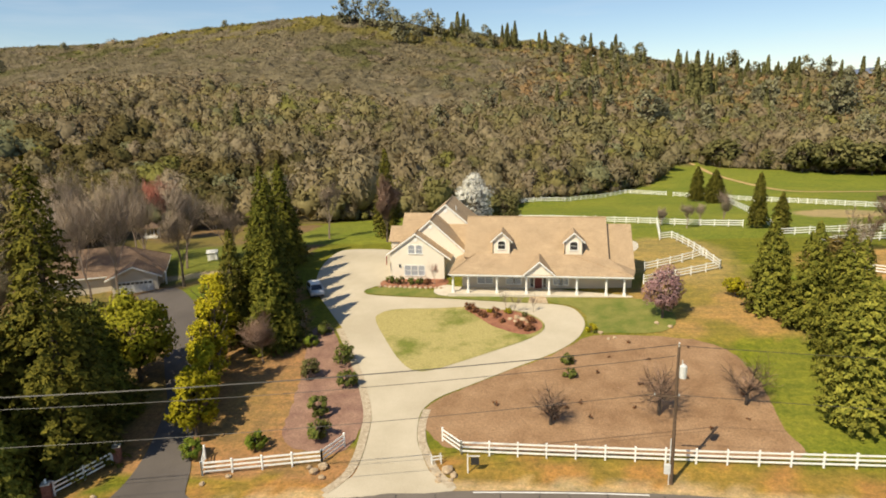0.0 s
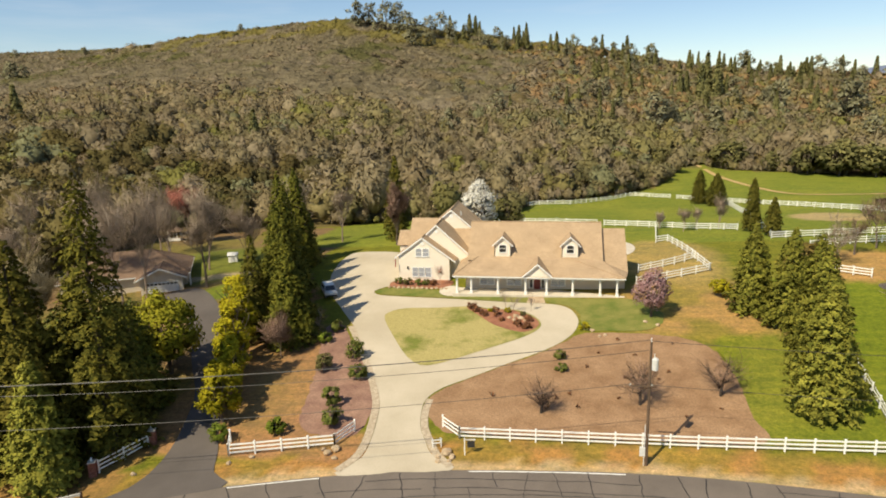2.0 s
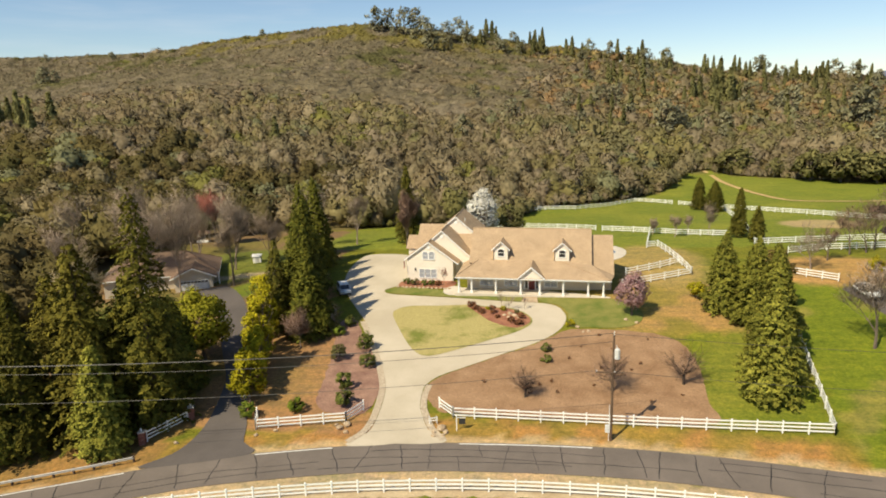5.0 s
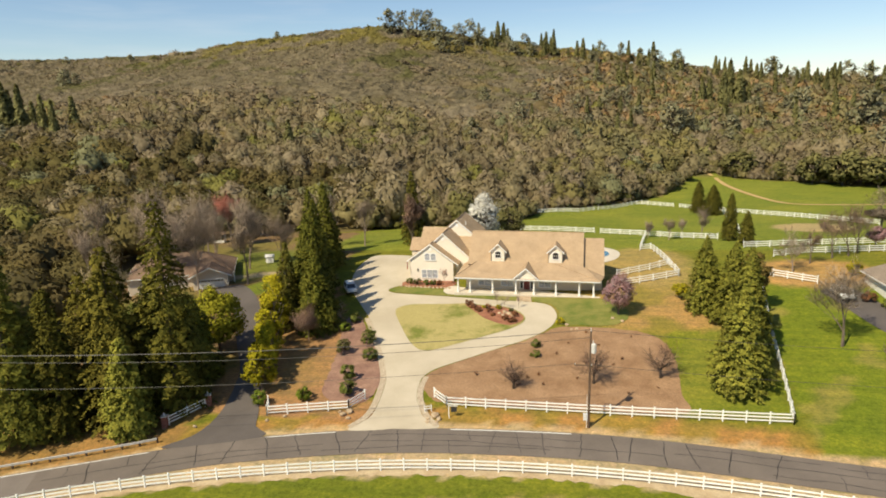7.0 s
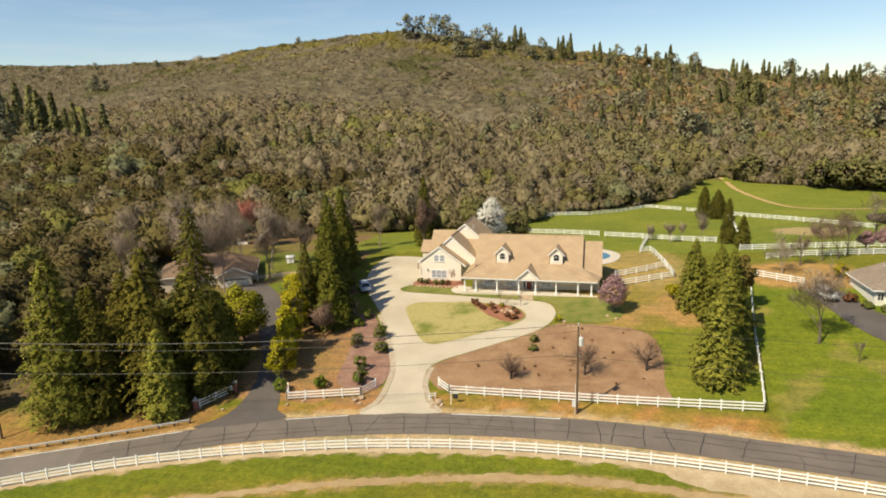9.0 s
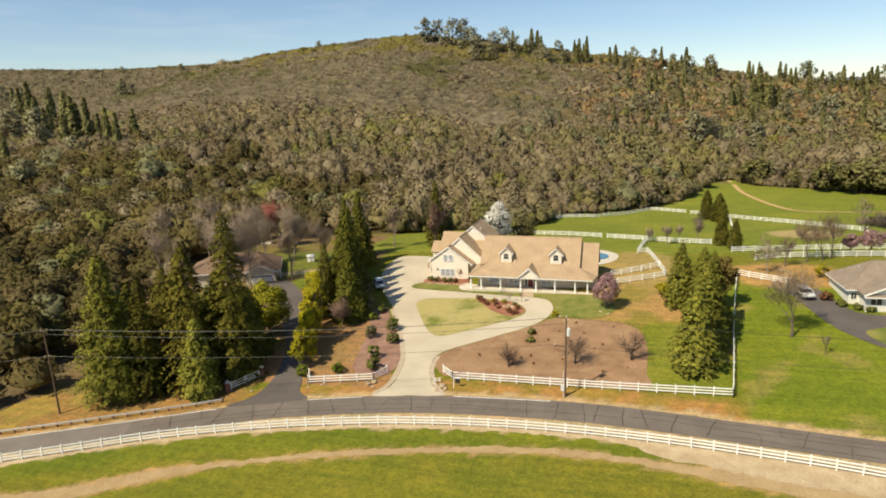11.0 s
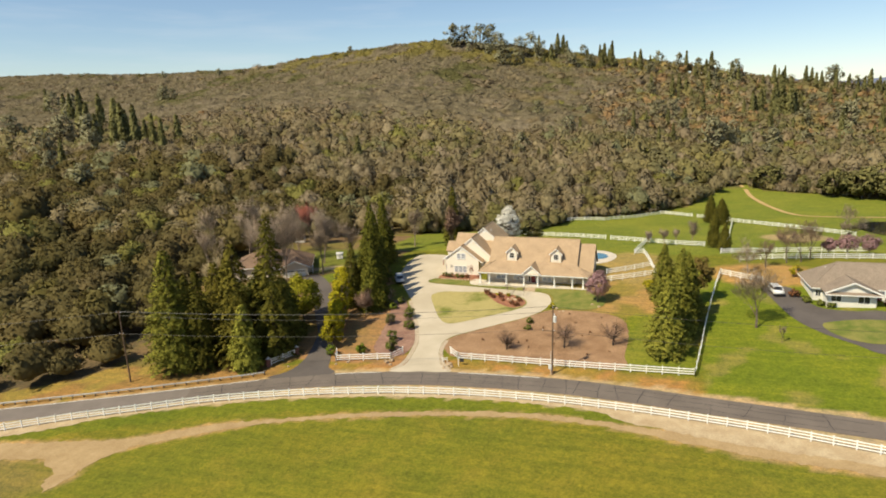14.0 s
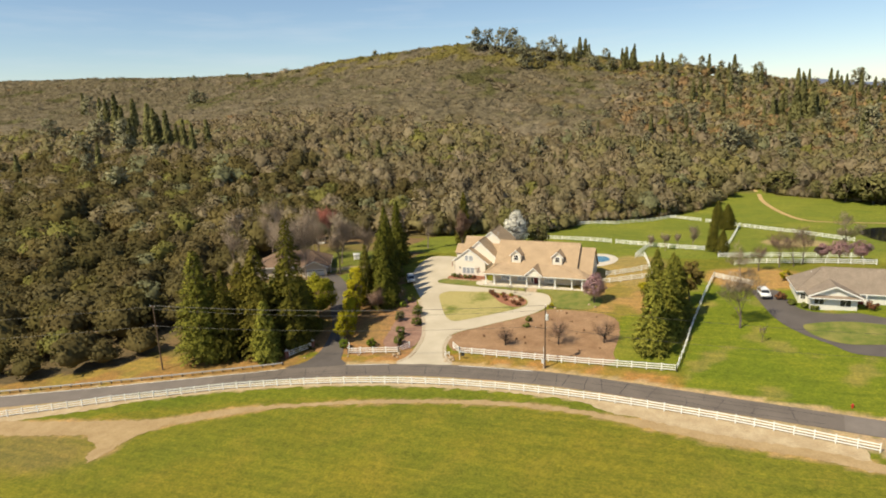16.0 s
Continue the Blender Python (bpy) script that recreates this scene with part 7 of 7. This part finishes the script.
# ---- neighbouring houses ----
def hip_house(name, x0, x1, y0, y1, base, eave, rise, rz, cx, cy, roof_mat, wall_mat, label, over=0.6):
    """A low house with a hipped roof, built round its own middle."""
    h = empty(name, cx, cy, base, rz, label, "house")
    part("wall", boxes((x0, x1, y0, y1, -0.8, eave)), wall_mat, h)
    xa, xb, ya, yb = x0 - over, x1 + over, y0 - over, y1 + over
    m = (yb - ya) / 2
    ym = (ya + yb) / 2
    ra, rb = (xa + m, ym, eave + rise), (xb - m, ym, eave + rise)
    e = eave - 0.15
    part("roof", slab([(xa, ya, e), (xb, ya, e), rb, ra], 0.15), roof_mat, h)
    part("roof", slab([(xb, yb, e), (xa, yb, e), ra, rb], 0.15), roof_mat, h)
    part("roof", slab([(xb, ya, e), (xb, yb, e), rb], 0.15), roof_mat, h)
    part("roof", slab([(xa, yb, e), (xa, ya, e), ra], 0.15), roof_mat, h)
    part("fascia", boxes((xa, xb, ya - 0.03, ya + 0.02, e - 0.2, e - 0.01), (xa, xb, yb - 0.02, yb + 0.03, e - 0.2, e - 0.01), (xa - 0.03, xa + 0.02, ya, yb, e - 0.2, e - 0.01), (xb - 0.02, xb + 0.03, ya, yb, e - 0.2, e - 0.01)), M_WHITE, h)
    cap = bmesh.new()
    tube(cap, ra, rb, 0.08, 0.08, 5)
    for c0, r0 in (((xa, ya, e), ra), ((xa, yb, e), ra), ((xb, ya, e), rb), ((xb, yb, e), rb)):
        tube(cap, c0, r0, 0.07, 0.07, 5)
    part("ridge_cap", cap, roof_mat, h)
    return h


def local_window(owner, x0, x1, y, z0, z1):
    w = part("window", boxes((x0 - 0.1, x1 + 0.1, y - 0.05, y + 0.02, z0 - 0.1, z1 + 0.1)), M_WHITE, owner, "white-framed window")
    mid = (x0 + x1) / 2
    part("pane", boxes((x0, mid - 0.04, y - 0.07, y - 0.04, z0, z1)), M_GLASS, w)
    part("pane", boxes((mid + 0.04, x1, y - 0.07, y - 0.04, z0, z1)), M_GLASS, w)


eh = hip_house("neighbour_house", -13, 13, -4.2, 5.4, gz(62, -3.5), 2.75, 3.7, 2, 70.3, 2.2, M_ROOF_E, M_PALE, "single-storey pale house with grey-brown hip roof")
part("front_wall", prism([(-11.4, -0.6), (-3.5, -0.6), (-3.5, 2.6), (-7.4, 4.35), (-11.4, 2.6)], -7.4, -4.1), M_PALE, eh)
part("eave_skirt", slab([(-12.1, -8.3, 2.35), (-2.7, -8.3, 2.35), (-2.7, -7.3, 2.72), (-12.1, -7.3, 2.72)], 0.12), M_ROOF_E, eh)
part("gutter", boxes((-12.1, -2.7, -8.4, -8.3, 2.2, 2.36)), M_WHITE, eh)
for xs in (-12.1, -2.7):
    part("front_roof", slab([(-7.4, -8.0, 4.7), (-7.4, 0.6, 4.7), (xs, 0.6, 2.6), (xs, -8.0, 2.6)], 0.14), M_ROOF_E, eh)
    part("rake_board", prism([(xs, 2.6), (-7.4, 4.7), (-7.4, 4.42), (xs, 2.32)], -8.05, -8.0), M_WHITE, eh)
local_window(eh, -6.4, -4.6, -7.4, 0.7, 2.0)
local_window(eh, -10.8, -9.2, -7.4, 0.9, 2.0)
local_window(eh, 4.5, 7.0, -4.2, 0.8, 2.0)
local_window(eh, -12.6, -11.8, -4.2, 0.9, 1.9)
part("porch_post", boxes((-1.6, -1.4, -5.2, -5.0, -0.6, 2.6)), M_WHITE, eh)
part("door", boxes((-2.6, -1.7, -4.28, -4.2, -0.2, 1.95)), M_DOOR, eh)
for xx, yy in ((-10, 1), (-7, 2.5), (-3, 2)):
    vb = bmesh.new()
    tube(vb, (xx, yy, 4.4), (xx, yy, 5.3), 0.09, 0.09, 8)
    part("roof_vent", vb, M_GREY, eh)

wh = hip_house("brown_roofed_house", -9.5, 9.5, -5.5, 5.5, gz(-64, 3), 2.7, 3.1, 27, -66, 6.5, M_ROOF_W, M_PORCHWALL, "low tan house with brown hip roof among trees")
part("front_wall", prism([(2.6, -0.8), (9.0, -0.8), (9.0, 2.5), (5.8, 4.0), (2.6, 2.5)], -8.2, -5.4), M_PORCHWALL, wh)
for xs in (1.8, 9.8):
    part("front_roof", slab([(5.8, -8.8, 4.3), (5.8, 0.5, 4.3), (xs, 0.5, 2.5), (xs, -8.8, 2.5)], 0.14), M_ROOF_W, wh)
    part("rake_board", prism([(xs, 2.5), (5.8, 4.3), (5.8, 4.05), (xs, 2.25)], -8.85, -8.8), M_WHITE, wh)
gd = part("garage_door", boxes((3.3, 8.3, -8.27, -8.2, -0.4, 1.95)), M_GREY, wh, "pale panelled garage door")
for k in range(8):
    part("light_pane", boxes((3.5 + k * 0.6, 3.95 + k * 0.6, -8.3, -8.26, 1.45, 1.75)), M_GLASS, gd)
part("porch_post", boxes((9.9, 10.15, -6.4, -6.15, -0.6, 2.55)), M_WHITE, wh)


def gazebo(x, y):
    g = empty("gazebo", x, y, gz(x, y), 15, "small white garden gazebo among the trees", "gazebo")
    for k in range(6):
        a = k * math.pi / 3
        part("post", boxes((1.5 * math.cos(a) - 0.07, 1.5 * math.cos(a) + 0.07, 1.5 * math.sin(a) - 0.07, 1.5 * math.sin(a) + 0.07, -0.2, 2.3)), M_WHITE, g)
    rb = bmesh.new()
    bmesh.ops.create_cone(rb, cap_ends=True, segments=6, radius1=2.0, radius2=0.1, depth=1.2)
    bmesh.ops.translate(rb, verts=rb.verts[:], vec=(0, 0, 2.9))
    part("roof", rb, M_ROOF_W, g)
    part("railing", boxes((-1.45, 1.45, -1.32, -1.26, 0.2, 0.8)), M_WHITE, g)


gazebo(-77.6, 39)


def garden_shed(x, y):
    g = empty("garden_shed", x, y, gz(x, y), 20, "small white garden shed on the grass", "shed")
    part("wall", boxes((-0.8, 0.8, -0.6, 0.6, -0.1, 1.3), bevel=0.02), M_WHITE, g)
    for sy in (-1, 1):
        part("roof", slab([(-0.95, 0, 1.75), (0.95, 0, 1.75), (0.95, sy * 0.75, 1.25), (-0.95, sy * 0.75, 1.25)], 0.06), M_GREY, g)
    part("door", boxes((-0.35, 0.35, -0.63, -0.6, 0, 1.15)), M_GREY, g)


garden_shed(-52.8, 17.8)
for i, (x, y, h, r, lf, lb) in enumerate([(54.6, -1.2, 1.7, 1.2, L_RUST, "rusty red shrub beside the neighbouring house"), (56.2, -3.6, 1.2, 1.0, L_SHRUB, "clipped green shrub beside the neighbouring house"), (58.2, -4.9, 1.1, 0.9, L_SHRUB, "clipped green shrub beside the neighbouring house"), (59.8, -5.7, 1.0, 0.9, L_SHRUB, "clipped green shrub beside the neighbouring house"), (69.6, -4.6, 1.8, 1.3, L_RUST, "rusty red shrub beside the neighbouring house"), (57, 10.5, 2.6, 1.7, L_YELLOW, "yellow-green shrub behind the neighbouring house")]):
    leafy("shrub", x, y, h, r, 0.02, 401 + i, lf, lb, "shrub", 18, 34, 0.2, 1.0, "shrubs round the neighbouring house")
for i, (x, y, h, r) in enumerate([(70, 27, 5.2, 2.6), (74.5, 28, 5.0, 2.5), (66.4, 27.5, 4.5, 2.0)]):
    leafy("blossom_tree", x, y, h, r, 1.2, 411 + i, L_PINK, "pink blossoming tree behind the neighbouring house", "tree", 34, 40, 0.26, 1.0, "pink blossoming trees")
bare_tree(75, 47, 9.5, 0.3, 421, "spreading leafless oak in the pasture", L_TWIG, 5, "", 5, 0.6, 0.2, M_BARK, (3, 4), 0.25, 0.08, 0.035)


def hydrant(x, y):
    h = empty("fire_hydrant", x, y, gz(x, y), 0, "red fire hydrant on the grass verge", "hydrant")
    b = bmesh.new()
    tube(b, (0, 0, -0.1), (0, 0, 0.55), 0.13, 0.13, 10)
    tube(b, (0, 0, 0.55), (0, 0, 0.72), 0.14, 0.04, 10)
    part("barrel", b, M_REDLAMP, h)
    n = bmesh.new()
    tube(n, (-0.24, 0, 0.42), (0.24, 0, 0.42), 0.07, 0.07, 8)
    part("nozzle", n, M_REDLAMP, h)


hydrant(59.5, -41)


def flag(x, y, z):
    f = empty("flag", x, y, z, 0, "small red and white flag on a wall staff", "flag")
    s = bmesh.new()
    tube(s, (0, 0.5, -0.3), (-0.1, -0.7, 0.9), 0.02, 0.02, 6)
    part("staff", s, M_WHITE, f)
    v, fc = [], []
    for i in range(7):
        for j in range(5):
            v.append((-0.08 + 0.05 * math.sin(i * 1.3 + j * 0.4), -0.62 + i * 0.07, 0.75 - j * 0.3 + i * 0.02))
    for i in range(6):
        for j in range(4):
            fc.append((i * 5 + j, i * 5 + j + 1, (i + 1) * 5 + j + 1, (i + 1) * 5 + j))
    c = raw("cloth", v, fc, M_REDLAMP, f)
    so = c.modifiers.new("thickness", "SOLIDIFY")
    so.thickness = 0.01
    c.parent = f


flag(-18.9, 6.3, 6.8)


# ---- far hills ----
def far_ridge(name, y, x0, x1, prof, material, label):
    n = 160
    v, f = [], []
    for i in range(n + 1):
        x = x0 + (x1 - x0) * i / n
        z = prof(x)
        for k, (dy, q) in enumerate(((-420, 0.0), (-200, 0.6), (0, 1.0), (500, 0.2))):
            v.append((x, y + dy, -20 + (z + 20) * q))
    for i in range(n):
        for k in range(3):
            f.append((i * 4 + k, (i + 1) * 4 + k, (i + 1) * 4 + k + 1, i * 4 + k + 1))
    return tagged(raw(name, v, f, material, smooth=True), label, "hills", kind="structure")


# the haze of distance is mixed into the base colours of both ridges
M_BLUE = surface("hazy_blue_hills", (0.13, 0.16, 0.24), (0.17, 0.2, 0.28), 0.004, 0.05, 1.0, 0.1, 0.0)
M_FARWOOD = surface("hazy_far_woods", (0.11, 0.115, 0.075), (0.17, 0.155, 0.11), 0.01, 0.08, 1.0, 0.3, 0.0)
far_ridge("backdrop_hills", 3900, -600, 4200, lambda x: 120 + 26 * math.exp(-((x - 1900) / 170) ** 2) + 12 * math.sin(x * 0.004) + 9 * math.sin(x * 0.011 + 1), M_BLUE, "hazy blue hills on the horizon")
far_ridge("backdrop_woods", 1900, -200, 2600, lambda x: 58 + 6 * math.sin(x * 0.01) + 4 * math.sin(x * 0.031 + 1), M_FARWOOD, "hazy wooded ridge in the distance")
